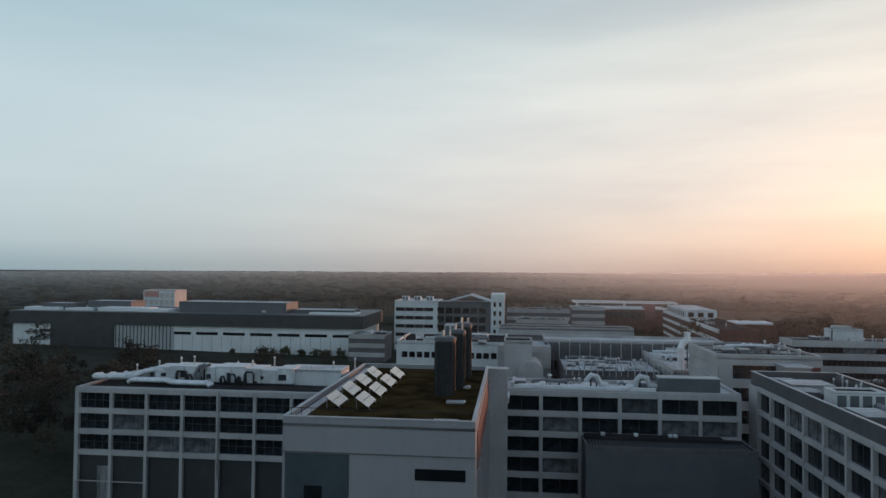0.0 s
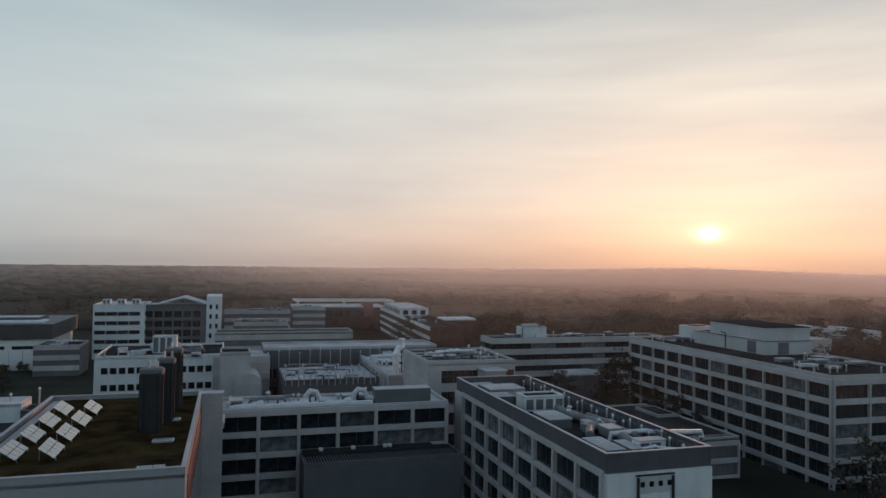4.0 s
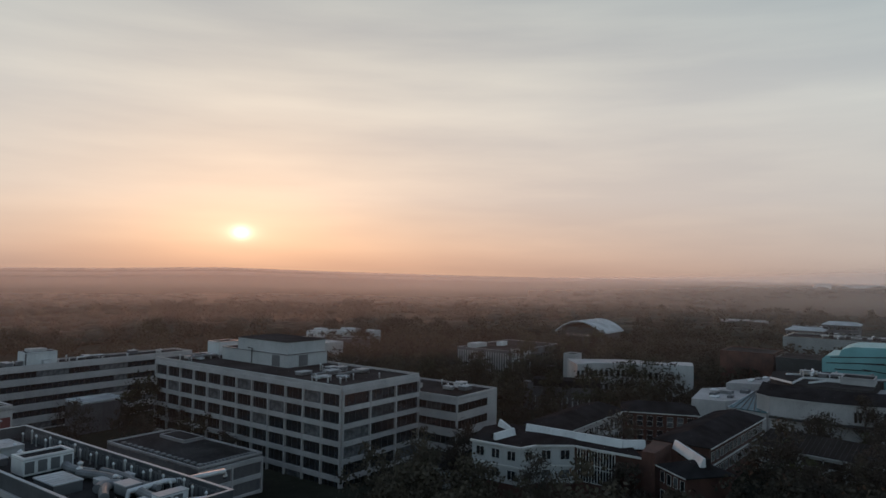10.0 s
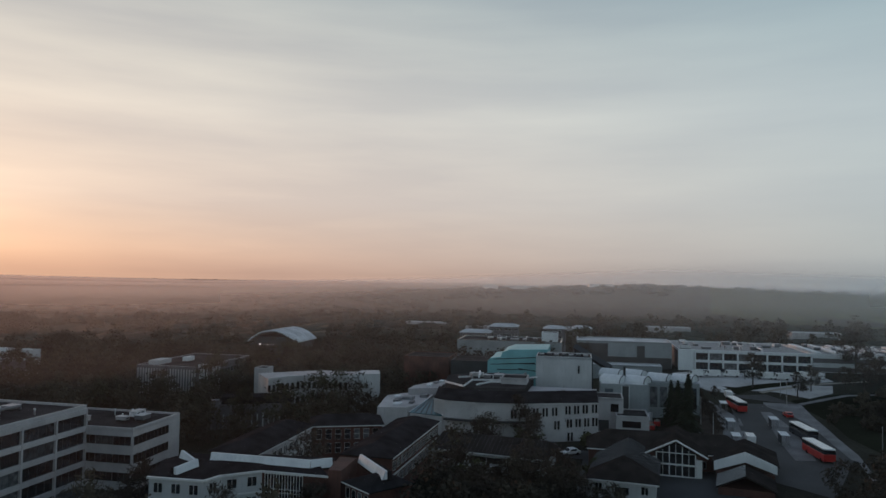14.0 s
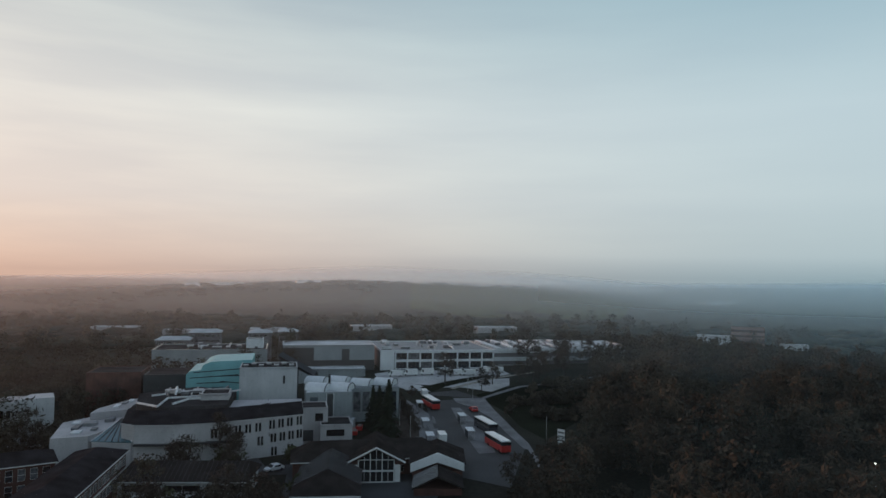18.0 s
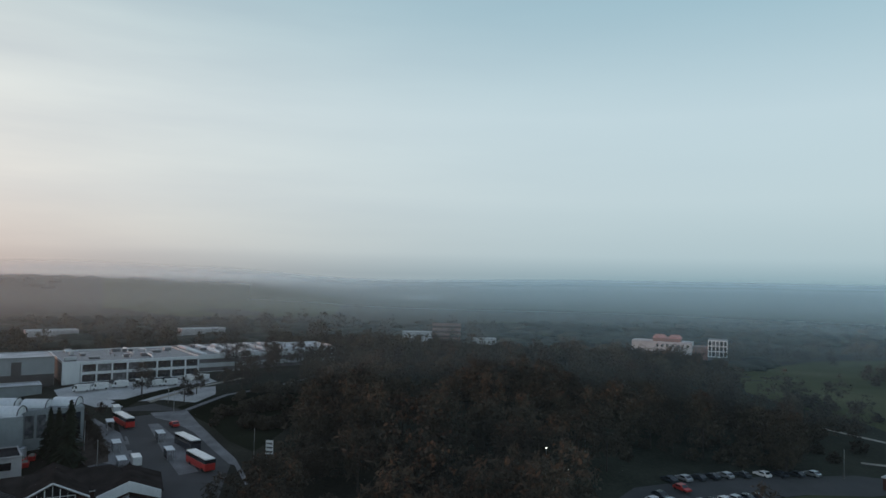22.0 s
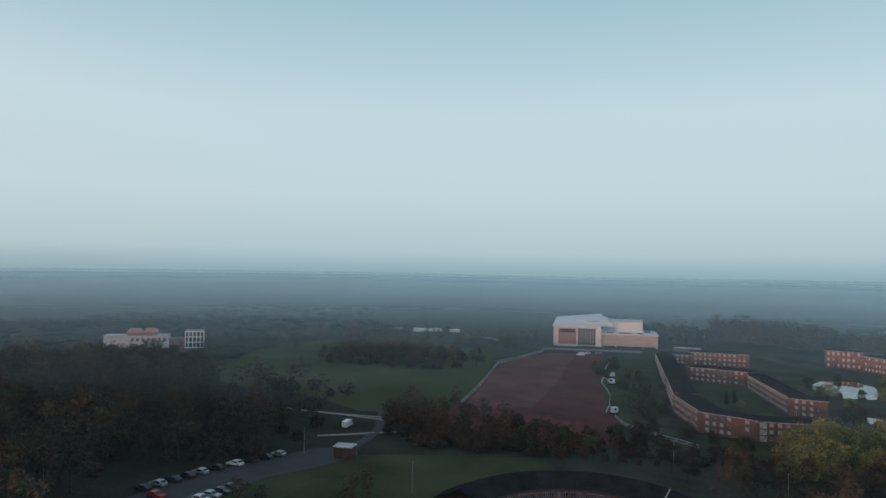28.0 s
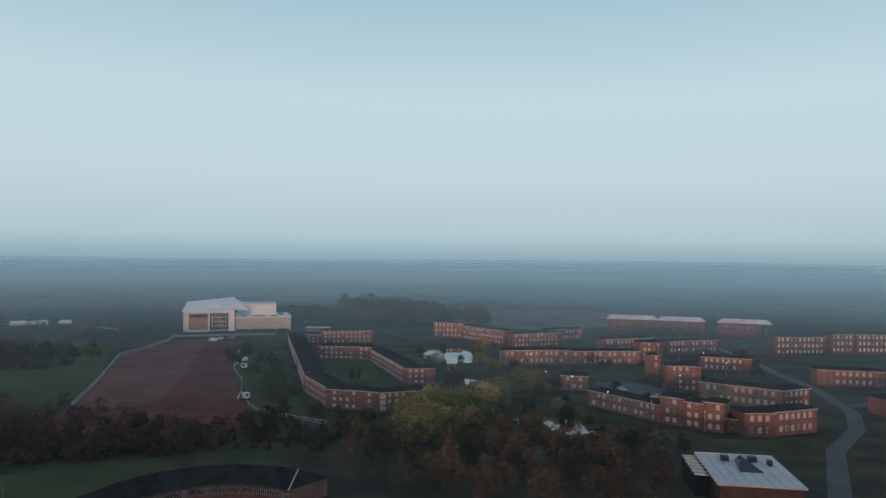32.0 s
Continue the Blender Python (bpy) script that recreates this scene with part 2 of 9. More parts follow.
M_FRAME_D = material("dark_window_frame", (0.05, 0.052, 0.055), 0.5, vary=0.1)
M_SOLAR = material("solar_cell_glass", (0.30, 0.33, 0.36), 0.12, metal=0.4, vary=0.1, scale=2, fine=12, bump=0)
M_ASPH = material("asphalt", (0.05, 0.05, 0.052), 0.9, scale=0.08, fine=3, vary=0.25)
M_PAVE = material("pale_paving", (0.44, 0.44, 0.435), 0.9, scale=0.15, fine=3, vary=0.2)
M_PAVE_D = material("worn_paving", (0.18, 0.18, 0.185), 0.9, scale=0.2, fine=3, vary=0.3, stain=0.15)
M_PATH = material("gravel_path", (0.30, 0.28, 0.24), 0.95, scale=0.2, fine=4, vary=0.2)
M_GRASS = material("grass", (0.077, 0.087, 0.047), 1.0, scale=0.05, fine=2.5, vary=0.3, bump=0.5, spec=0.0)
M_MEADOW = material("meadow_grass", (0.10, 0.12, 0.057), 1.0, scale=0.02, fine=1.2, vary=0.35, bump=0.5, spec=0.0, tint=(0.086, 0.09, 0.05))
M_BED = material("bed_soil", (0.085, 0.07, 0.06), 1.0, scale=0.2, fine=3, vary=0.4, bump=0.6, spec=0.0)
M_STUBBLE = material("stubble_field", (0.17, 0.15, 0.118), 1.0, scale=0.02, fine=1.0, vary=0.25, bump=0.4, spec=0.0)
M_ROUGH = material("rough_grass", (0.020, 0.023, 0.015), 1.0, scale=0.05, fine=2.0, vary=0.35, bump=0.5, spec=0.0)
M_EARTH = material("bare_red_earth", (0.132, 0.046, 0.040), 1.0, scale=0.06, fine=1.2, vary=0.3, bump=0.6, spec=0.1)
M_EARTH_L = material("pale_worn_earth", (0.16, 0.070, 0.059), 1.0, scale=0.06, fine=1.2, vary=0.3, bump=0.6, spec=0.1)
M_BARK = material("bark", (0.06, 0.05, 0.042), 0.95, scale=1, fine=8, vary=0.3)
M_WATER = material("pond_water", (0.02, 0.025, 0.028), 0.04, scale=0.1, fine=0.8, vary=0.1, bump=0.05)
M_CARW = material("white_car_paint", (0.75, 0.75, 0.74), 0.25, vary=0.04)
M_CARR = material("red_car_paint", (0.45, 0.03, 0.025), 0.3, vary=0.06)
M_CARD = material("dark_car_paint", (0.03, 0.035, 0.045), 0.25, vary=0.1)
M_CARS = material("silver_car_paint", (0.42, 0.44, 0.46), 0.3, metal=0.5, vary=0.06)
M_RUBBER = material("tyre_rubber", (0.02, 0.02, 0.02), 0.9)
M_FENCE = material("white_mesh_fence", (0.6, 0.61, 0.6), 0.7, vary=0.2)
M_LAMP = lamp_material("lit_lamp", (1.0, 0.95, 0.85), 10.0)


def leaf_material(name, colour, tint):
    m = material(name, colour, 0.9, scale=0.25, fine=2, vary=0.35, bump=0, spec=0.15, tint=tint, random_vary=0.25)
    return m


M_TWIG = leaf_material("bare_twigs", (0.06, 0.05, 0.042), (0.075, 0.06, 0.048))
M_LEAF = leaf_material("dark_leaves", (0.054, 0.051, 0.036), (0.068, 0.063, 0.041))
M_WILLOW = leaf_material("spring_willow_leaves", (0.18, 0.182, 0.075), (0.23, 0.225, 0.095))
M_FIR = leaf_material("conifer_needles", (0.018, 0.026, 0.018), (0.025, 0.034, 0.02))
M_HEDGE = leaf_material("scrub", (0.075, 0.08, 0.045), (0.10, 0.10, 0.05))

# ---- builders ----
TH = radians(30)
EU, EV = Vector((math.cos(TH), math.sin(TH), 0)), Vector((-math.sin(TH), math.cos(TH), 0))


def campus(u, v, z=0.0, turn=0.0):
    """The pose of a local frame at campus coordinates."""
    p = EU * u + EV * v
    return pose(p.x, p.y, z, 0, 0, 30 + turn)


def thing(name, label, category, m, group="", kind=""):
    ob = new(name)
    ob.matrix_basis = m
    ob.empty_display_size = 0.5
    return tagged(ob, label, category, group, kind)


def as_mesh(name, bm, *mats):
    me = bpy.data.meshes.new(name)
    bm.to_mesh(me)
    bm.free()
    for k in mats:
        me.materials.append(k)
    return me


def put(name, me, parent, m=None, label=""):
    ob = new(name, me)
    ob.parent = parent
    if m is not None:
        ob.matrix_basis = m
    if label:
        ob["label"] = label
    return ob


def part(name, bm, mat, parent, label="", m=None):
    return put(name, as_mesh(name, bm, mat), parent, m, label)


def box(bm, x0, y0, z0, x1, y1, z1):
    v = [bm.verts.new(p) for p in ((x0, y0, z0), (x1, y0, z0), (x1, y1, z0), (x0, y1, z0), (x0, y0, z1), (x1, y0, z1), (x1, y1, z1), (x0, y1, z1))]
    for f in ((0, 3, 2, 1), (4, 5, 6, 7), (0, 1, 5, 4), (1, 2, 6, 5), (2, 3, 7, 6), (3, 0, 4, 7)):
        bm.faces.new([v[i] for i in f])


def boxes(*list_of):
    bm = bmesh.new()
    for b in list_of:
        box(bm, *b)
    return bm


def prism(outline, z0, z1):
    """A closed upright prism over an outline, counter-clockwise seen from above."""
    bm = bmesh.new()
    lo, hi = [bm.verts.new((x, y, z0)) for x, y in outline], [bm.verts.new((x, y, z1)) for x, y in outline]
    bm.faces.new(hi)
    bm.faces.new(lo[::-1])
    for i in range(len(lo)):
        j = (i + 1) % len(lo)
        bm.faces.new((lo[i], lo[j], hi[j], hi[i]))
    bmesh.ops.recalc_face_normals(bm, faces=bm.faces)
    return bm


def tube(points, r, sides=8, bm=None, cap=True):
    """A round bar along points; r is one radius or one for each point."""
    bm = bm or bmesh.new()
    rs = r if isinstance(r, (list, tuple)) else [r] * len(points)
    pts = [Vector(p) for p in points]
    rings = []
    for i, p in enumerate(pts):
        d = (pts[min(i + 1, len(pts) - 1)] - pts[max(i - 1, 0)]).normalized()
        a = d.orthogonal().normalized() if abs(d.z) < 0.99 else Vector((1, 0, 0))
        if abs(d.z) < 0.99:
            a = d.cross(Vector((0, 0, 1))).normalized()
        b = d.cross(a)
        rings.append([bm.verts.new(p + (a * math.cos(2 * math.pi * k / sides) + b * math.sin(2 * math.pi * k / sides)) * rs[i]) for k in range(sides)])
    for s, e in zip(rings, rings[1:]):
        for k in range(sides):
            bm.faces.new((s[k], s[(k + 1) % sides], e[(k + 1) % sides], e[k]))
    if cap:
        bm.faces.new(rings[0][::-1])
        bm.faces.new(rings[-1])
    return bm


def bevelled(bm, w=0.05):
    bmesh.ops.bevel(bm, geom=bm.edges[:], offset=w, segments=1, affect="EDGES")
    return bm


# ---- ground ----
HEIGHTS = ((0, 0, 5), (50, 150, 0.5), (-50, 90, 2), (-110, 60, 2), (-200, 230, -0.5), (-100, 400, -2), (85, 95, 3), (120, 115, 6), (150, 150, 5), (150, 95, 8), (125, 85, 7),
           (200, 65, 10), (270, 90, 14), (340, 40, 14), (185, 26, 9), (120, -60, 6), (180, -140, 5), (105, -240, 2), (270, -440, 6), (-22, -232, 3), (0, -160, 4), (-300, -100, 0), (0, -600, -2),
           (400, -200, 4), (40, 60, 4), (10, 180, 0.5), (60, 10, 5), (240, -60, 12), (300, -70, 13), (440, -60, 6), (300, 200, 8))


SKYLINE = ((-90, 3), (-65, 3), (-51, 8), (-35, 15), (-19, 18), (-9, 23), (-2, 26), (3, 33), (7, 37), (11, 31), (15, 26), (20, 22), (25, 18), (32, 14), (43, 16), (52, 16), (58, 14), (66, 22), (74, 18), (82, 12), (88, 12), (95, 20), (106, 32), (120, 36), (132, 38), (146, 34), (167, 38), (186, 42), (200, 36), (230, 10), (270, 3))


HILL = ((-90, 0), (30, 0), (40, 6), (48, 14), (54, 22), (60, 29), (66, 33), (70, 32), (75, 27), (80, 25), (84, 16), (88, 6), (93, 0), (270, 0))


def skyline(az, table=SKYLINE):
    """Height of the far rim of the land by compass bearing."""
    for (a, p), (c, q) in zip(table, table[1:]):
        if a <= az <= c:
            return p + (q - p) * (az - a) / (c - a)
    return 3.0


def gz(x, y):
    """Height of the ground."""
    s = w = 0.0
    for a, b, h in HEIGHTS:
        q = 1.0 / ((x - a) ** 2 + (y - b) ** 2 + 300.0) ** 1.5
        s += q * h
        w += q
    near = s / w
    r = math.hypot(x, y)
    if r < 500:
        return near
    f = min(1, (r - 500) / 500)
    f = f * f * (3 - 2 * f)
    az = math.degrees(math.atan2(x, y))
    az = az + 360 if az < -90 else az
    hill = 0.0
    if r > 900:
        g = min(1.0, (r - 900) / 2100)
        g = g * g * (3 - 2 * g) * max(0.0, 1 - max(0.0, r - 3000) / 3000)
        rim = skyline(az) + 3 * noise.noise((x * 0.0015, y * 0.0015, 3.1)) + 1.5 * noise.noise((x * 0.006, y * 0.006, 1.7))
        hill = rim * g + skyline(az, HILL) * math.exp(-((r - 1450) / 430) ** 2)
    return near * (1 - f) + f * (-3 + hill)


def build_ground():
    radii = [0, 12, 24, 36, 48, 60]
    while radii[-1] < 4600:
        radii.append(radii[-1] + max(9, radii[-1] * 0.055))
    n = 200
    bm = bmesh.new()
    centre = bm.verts.new((0, 0, gz(0, 0)))
    rings = []
    for r in radii[1:]:
        ring = []
        for k in range(n):
            a = 2 * math.pi * k / n
            x, y = r * math.sin(a), r * math.cos(a)
            ring.append(bm.verts.new((x, y, gz(x, y))))
        rings.append(ring)
    for k in range(n):
        bm.faces.new((centre, rings[0][(k + 1) % n], rings[0][k]))
    for s, e in zip(rings, rings[1:]):
        for k in range(n):
            j = (k + 1) % n
            bm.faces.new((s[k], s[j], e[j], e[k]))
    for f in bm.faces:
        f.smooth = True
    bmesh.ops.recalc_face_normals(bm, faces=bm.faces)
    ob = new("ground", as_mesh("ground", bm, M_GROUND))
    return tagged(ob, "rolling ground of grass, scrub and dark woodland floor", "ground", kind="structure")


def ground_material():
    m = bpy.data.materials.new("ground_cover")
    m.use_nodes = True
    t = m.node_tree
    b = t.nodes["Principled BSDF"]
    co = t.nodes.new("ShaderNodeTexCoord").outputs["Object"]

    def tex(s, detail=4):
        n = t.nodes.new("ShaderNodeTexNoise")
        n.inputs["Scale"].default_value, n.inputs["Detail"].default_value = s, detail
        link(t, co, n.inputs[0])
        return n.outputs[0]

    fields = ramp(t, [(0.38, (0.030, 0.029, 0.022)), (0.47, (0.034, 0.036, 0.025)), (0.58, (0.042, 0.046, 0.032)), (0.7, (0.040, 0.036, 0.029))], tex(0.0035, 3))
    patch = ramp(t, [(0.35, (0.6, 0.6, 0.6)), (0.65, (1.1, 1.1, 1.1))], tex(0.06, 5))
    grain = ramp(t, [(0.3, (0.7, 0.7, 0.7)), (0.7, (1.1, 1.1, 1.1))], tex(1.2, 5))
    # mown grass round the southern halls
    far = t.nodes.new("ShaderNodeVectorMath")
    far.operation = "DISTANCE"
    link(t, co, far.inputs[0])
    far.inputs[1].default_value = (15, -400, 0)
    mown = ramp(t, [(0.0, (1, 1, 1)), (0.74, (1, 1, 1)), (1.0, (0, 0, 0))], calc(t, "MULTIPLY", far.outputs["Value"], 1 / 310))
    c = blend(t, "MIX", mown.outputs[0], fields.outputs[0], (0.068, 0.068, 0.046))
    c = blend(t, "MULTIPLY", 1.0, c, patch.outputs[0])
    c = blend(t, "MULTIPLY", 1.0, c, grain.outputs[0])
    link(t, c, b.inputs["Base Color"])
    b.inputs["Roughness"].default_value, b.inputs["Specular IOR Level"].default_value = 1.0, 0.1
    bp = t.nodes.new("ShaderNodeBump")
    bp.inputs["Strength"].default_value, bp.inputs["Distance"].default_value = 0.5, 0.3
    link(t, tex(0.8, 5), bp.inputs["Height"])
    link(t, bp.outputs[0], b.inputs["Normal"])
    return m


M_GROUND = ground_material()
build_ground()


def drape(name, outline, mat, label, category, lift=0.08, step=7.0, kind="structure"):
    """A thin sheet laid over the ground inside an outline of (x, y)."""
    from_x, to_x = min(p[0] for p in outline), max(p[0] for p in outline)
    bm = bmesh.new()
    bm.faces.new([bm.verts.new((x, y, 0)) for x, y in outline])
    bmesh.ops.recalc_face_normals(bm, faces=bm.faces)
    n = int((to_x - from_x) / step)
    for i in range(1, n + 1):
        geom = bm.verts[:] + bm.edges[:] + bm.faces[:]
        bmesh.ops.bisect_plane(bm, geom=geom, plane_co=(from_x + i * step, 0, 0), plane_no=(1, 0, 0))
    lo, hi = min(p[1] for p in outline), max(p[1] for p in outline)
    for i in range(1, int((hi - lo) / step) + 1):
        geom = bm.verts[:] + bm.edges[:] + bm.faces[:]
        bmesh.ops.bisect_plane(bm, geom=geom, plane_co=(0, lo + i * step, 0), plane_no=(0, 1, 0))
    bmesh.ops.triangulate(bm, faces=bm.faces)
    for v in bm.verts:
        v.co.z = gz(v.co.x, v.co.y) + lift
    ob = new(name, as_mesh(name, bm, mat))
    if ob.data.polygons and ob.data.polygons[0].normal.z < 0:
        ob.data.flip_normals()
    return tagged(ob, label, category, kind=kind)


def strip(name, line, width, mat, label, category, lift=0.12, kind="structure"):
    """A road or path of even width along a line of (x, y)."""
    pts = []
    for (x0, y0), (x1, y1) in zip(line, line[1:]):
        k = max(1, int(math.hypot(x1 - x0, y1 - y0) / 6))
        pts += [Vector((x0 + (x1 - x0) * i / k, y0 + (y1 - y0) * i / k, 0)) for i in range(k)]
    pts.append(Vector((*line[-1], 0)))
    bm = bmesh.new()
    rows = []
    for i, p in enumerate(pts):
        d = (pts[min(i + 1, len(pts) - 1)] - pts[max(i - 1, 0)]).normalized()
        s = Vector((-d.y, d.x, 0)) * width / 2
        rows.append([bm.verts.new((q.x, q.y, gz(q.x, q.y) + lift)) for q in (p + s, p, p - s)])
    for a, b in zip(rows, rows[1:]):
        for k in range(2):
            bm.faces.new((a[k], a[k + 1], b[k + 1], b[k]))
    bmesh.ops.recalc_face_normals(bm, faces=bm.faces)
    ob = new(name, as_mesh(name, bm, mat))
    if ob.data.polygons[0].normal.z < 0:
        ob.data.flip_normals()
    return tagged(ob, label, category, kind=kind)


# ---- buildings ----
WINDOWS = {}


def window_mesh(w, h, cols, rows, frame_mat, glass_mat, thick=0.07):
    """Frame with mullions, and the glass behind it: two meshes, shared by windows of one size."""
    key = (round(w, 2), round(h, 2), cols, rows, frame_mat.name, glass_mat.name)
    if key not in WINDOWS:
        bm = bmesh.new()
        for i in range(cols + 1):
            x = w * i / cols
            box(bm, max(0, x - thick / 2), -0.06, 0, min(w, x + thick / 2), 0.04, h)
        for j in range(rows + 1):
            z = h * j / rows
            box(bm, 0, -0.05, max(0, z - thick / 2), w, 0.035, min(h, z + thick / 2))
        WINDOWS[key] = (as_mesh("window", bm, frame_mat), as_mesh("pane", boxes((0.02, 0.0, 0.02, w - 0.02, 0.02, h - 0.02)), glass_mat))
    return WINDOWS[key]


def whole_window(w, h, cols, rows, frame_mat, glass_mat, thick=0.09):
    """A far window as one mesh: frame, mullions and glass."""
    key = ("whole", round(w, 2), round(h, 2), cols, rows, frame_mat.name, glass_mat.name)
    if key not in WINDOWS:
        bm = bmesh.new()
        for i in range(cols + 1):
            x = w * i / cols
            box(bm, max(0, x - thick / 2), -0.06, 0, min(w, x + thick / 2), 0.04, h)
        for j in range(rows + 1):
            z = h * j / rows
            box(bm, 0, -0.05, max(0, z - thick / 2), w, 0.035, min(h, z + thick / 2))
        n = len(bm.faces)
        box(bm, 0.02, 0.0, 0.02, w - 0.02, 0.02, h - 0.02)
        bm.faces.ensure_lookup_table()
        for f in bm.faces[n:]:
            f.material_index = 1
        WINDOWS[key] = as_mesh("window", bm, frame_mat, glass_mat)
    return WINDOWS[key]


def add_window(parent, m, w, h, cols=2, rows=1, frame_mat=None, glass_mat=None, whole=False):
    if whole:
        return put("window", whole_window(w, h, cols, rows, frame_mat or M_FRAME, glass_mat or M_GLASS), parent, m)
    f, p = window_mesh(w, h, cols, rows, frame_mat or M_FRAME, glass_mat or M_GLASS)
    ob = put("window", f, parent, m)
    put("pane", p, ob)
    return ob


def face_frames(w, d):
    """Local frames of the four faces of a block: x along the face, -y outwards."""
    return {"f": (pose(0, 0, 0), w), "r": (pose(w, 0, 0, 0, 0, 90), d), "b": (pose(w, d, 0, 0, 0, 180), w), "l": (pose(0, d, 0, 0, 0, 270), d)}


def grid_face(parent, m, length, z0, storeys, h, bays, mat=None, band=0.95, col=0.55, cols=3, rows=2, proud=0.3, legs=0.0, glass=None, frame_mat=None, skip=()):
    """A concrete frame of bands and columns with recessed windows in each bay."""
    mat = mat or M_CONC
    bay = length / bays
    top = z0 + storeys * h
    for i in range(storeys + 1):
        z = z0 + i * h
        part("spandrel", bevelled(boxes((0, -proud, z - band * 0.55, length, 0.28, z + band * 0.45)), 0.03), mat, parent, m=m)
    key = ("column", round(col, 2), round(top - z0 + legs, 2), mat.name, proud)
    if key not in WINDOWS:
        WINDOWS[key] = as_mesh("column", bevelled(boxes((-col / 2, -proud - 0.08, -legs, col / 2, 0.26, top - z0 + 0.1)), 0.03), mat)
    for k in range(bays + 1):
        x = min(max(k * bay, col / 2), length - col / 2)
        put("column", WINDOWS[key], parent, m @ pose(x, 0, z0))
    for i in range(storeys):
        for k in range(bays):
            if (i, k) in skip:
                continue
            add_window(parent, m @ pose(k * bay + col / 2, 0.2, z0 + i * h + band * 0.45), bay - col, h - band, cols, rows, frame_mat or M_FRAME_D, glass)


def strip_face(parent, m, length, z0, storeys, h, bays, mat=None, band=1.7, glass=None, cols=3):
    """Continuous bands with ribbon windows between them."""
    mat = mat or M_CONC
    for i in range(storeys + 1):
        z = z0 + i * h
        part("spandrel", bevelled(boxes((0, -0.22, z - band * 0.5, length, 0.28, z + band * 0.5)), 0.03), mat, parent, m=m)
    bay = length / bays
    for i in range(storeys):
        for k in range(bays):
            add_window(parent, m @ pose(k * bay, 0.1, z0 + i * h + band * 0.5), bay, h - band, cols, 1, M_FRAME_D, glass, whole=True)


def punched_face(parent, m, length, rows_at, cols_at, w, h, frame_mat=None, glass=None, cols=2, rows=2):
    """Single windows set in a plain wall."""
    for z in rows_at:
        for x in cols_at:
            add_window(parent, m @ pose(x - w / 2, -0.012, z), w, h, cols, rows, frame_mat, glass, whole=True)


def block(name, label, m, w, d, z0, z1, wall=None, roof=None, parapet=0.5, inset=0.0, category="building", group="", parapet_mat=None, coping=None):
    """A flat-roofed block: walls, roof deck, parapet. Its origin is its front left corner at the height of m."""
    b = thing(name, label, category, m, group)
    part("wall", boxes((inset, inset, z0, w - inset, d - inset, z1 - 0.02)), wall or M_CONC, b)
    t = 0.28
    part("roof", boxes((t, t, z1 - 0.05, w - t, d - t, z1 + 0.06)), roof or M_FELT, b)
    if parapet > 0:
        for q in ((0, 0, z1 - 0.3, w, t, z1 + parapet), (0, d - t, z1 - 0.3, w, d, z1 + parapet), (0, t, z1 - 0.3, t, d - t, z1 + parapet), (w - t, t, z1 - 0.3, w, d - t, z1 + parapet)):
            part("parapet", boxes(q), parapet_mat or wall or M_CONC, b)
        if coping:
            c = 0.05
            for q in ((-c, -c, z1 + parapet, w + c, t + c, z1 + parapet + 0.06), (-c, d - t - c, z1 + parapet, w + c, d + c, z1 + parapet + 0.06), (-c, t + c, z1 + parapet, t + c, d - t - c, z1 + parapet + 0.06), (w - t - c, t + c, z1 + parapet, w + c, d - t - c, z1 + parapet + 0.06)):
                part("coping", boxes(q), coping, b)
    return b

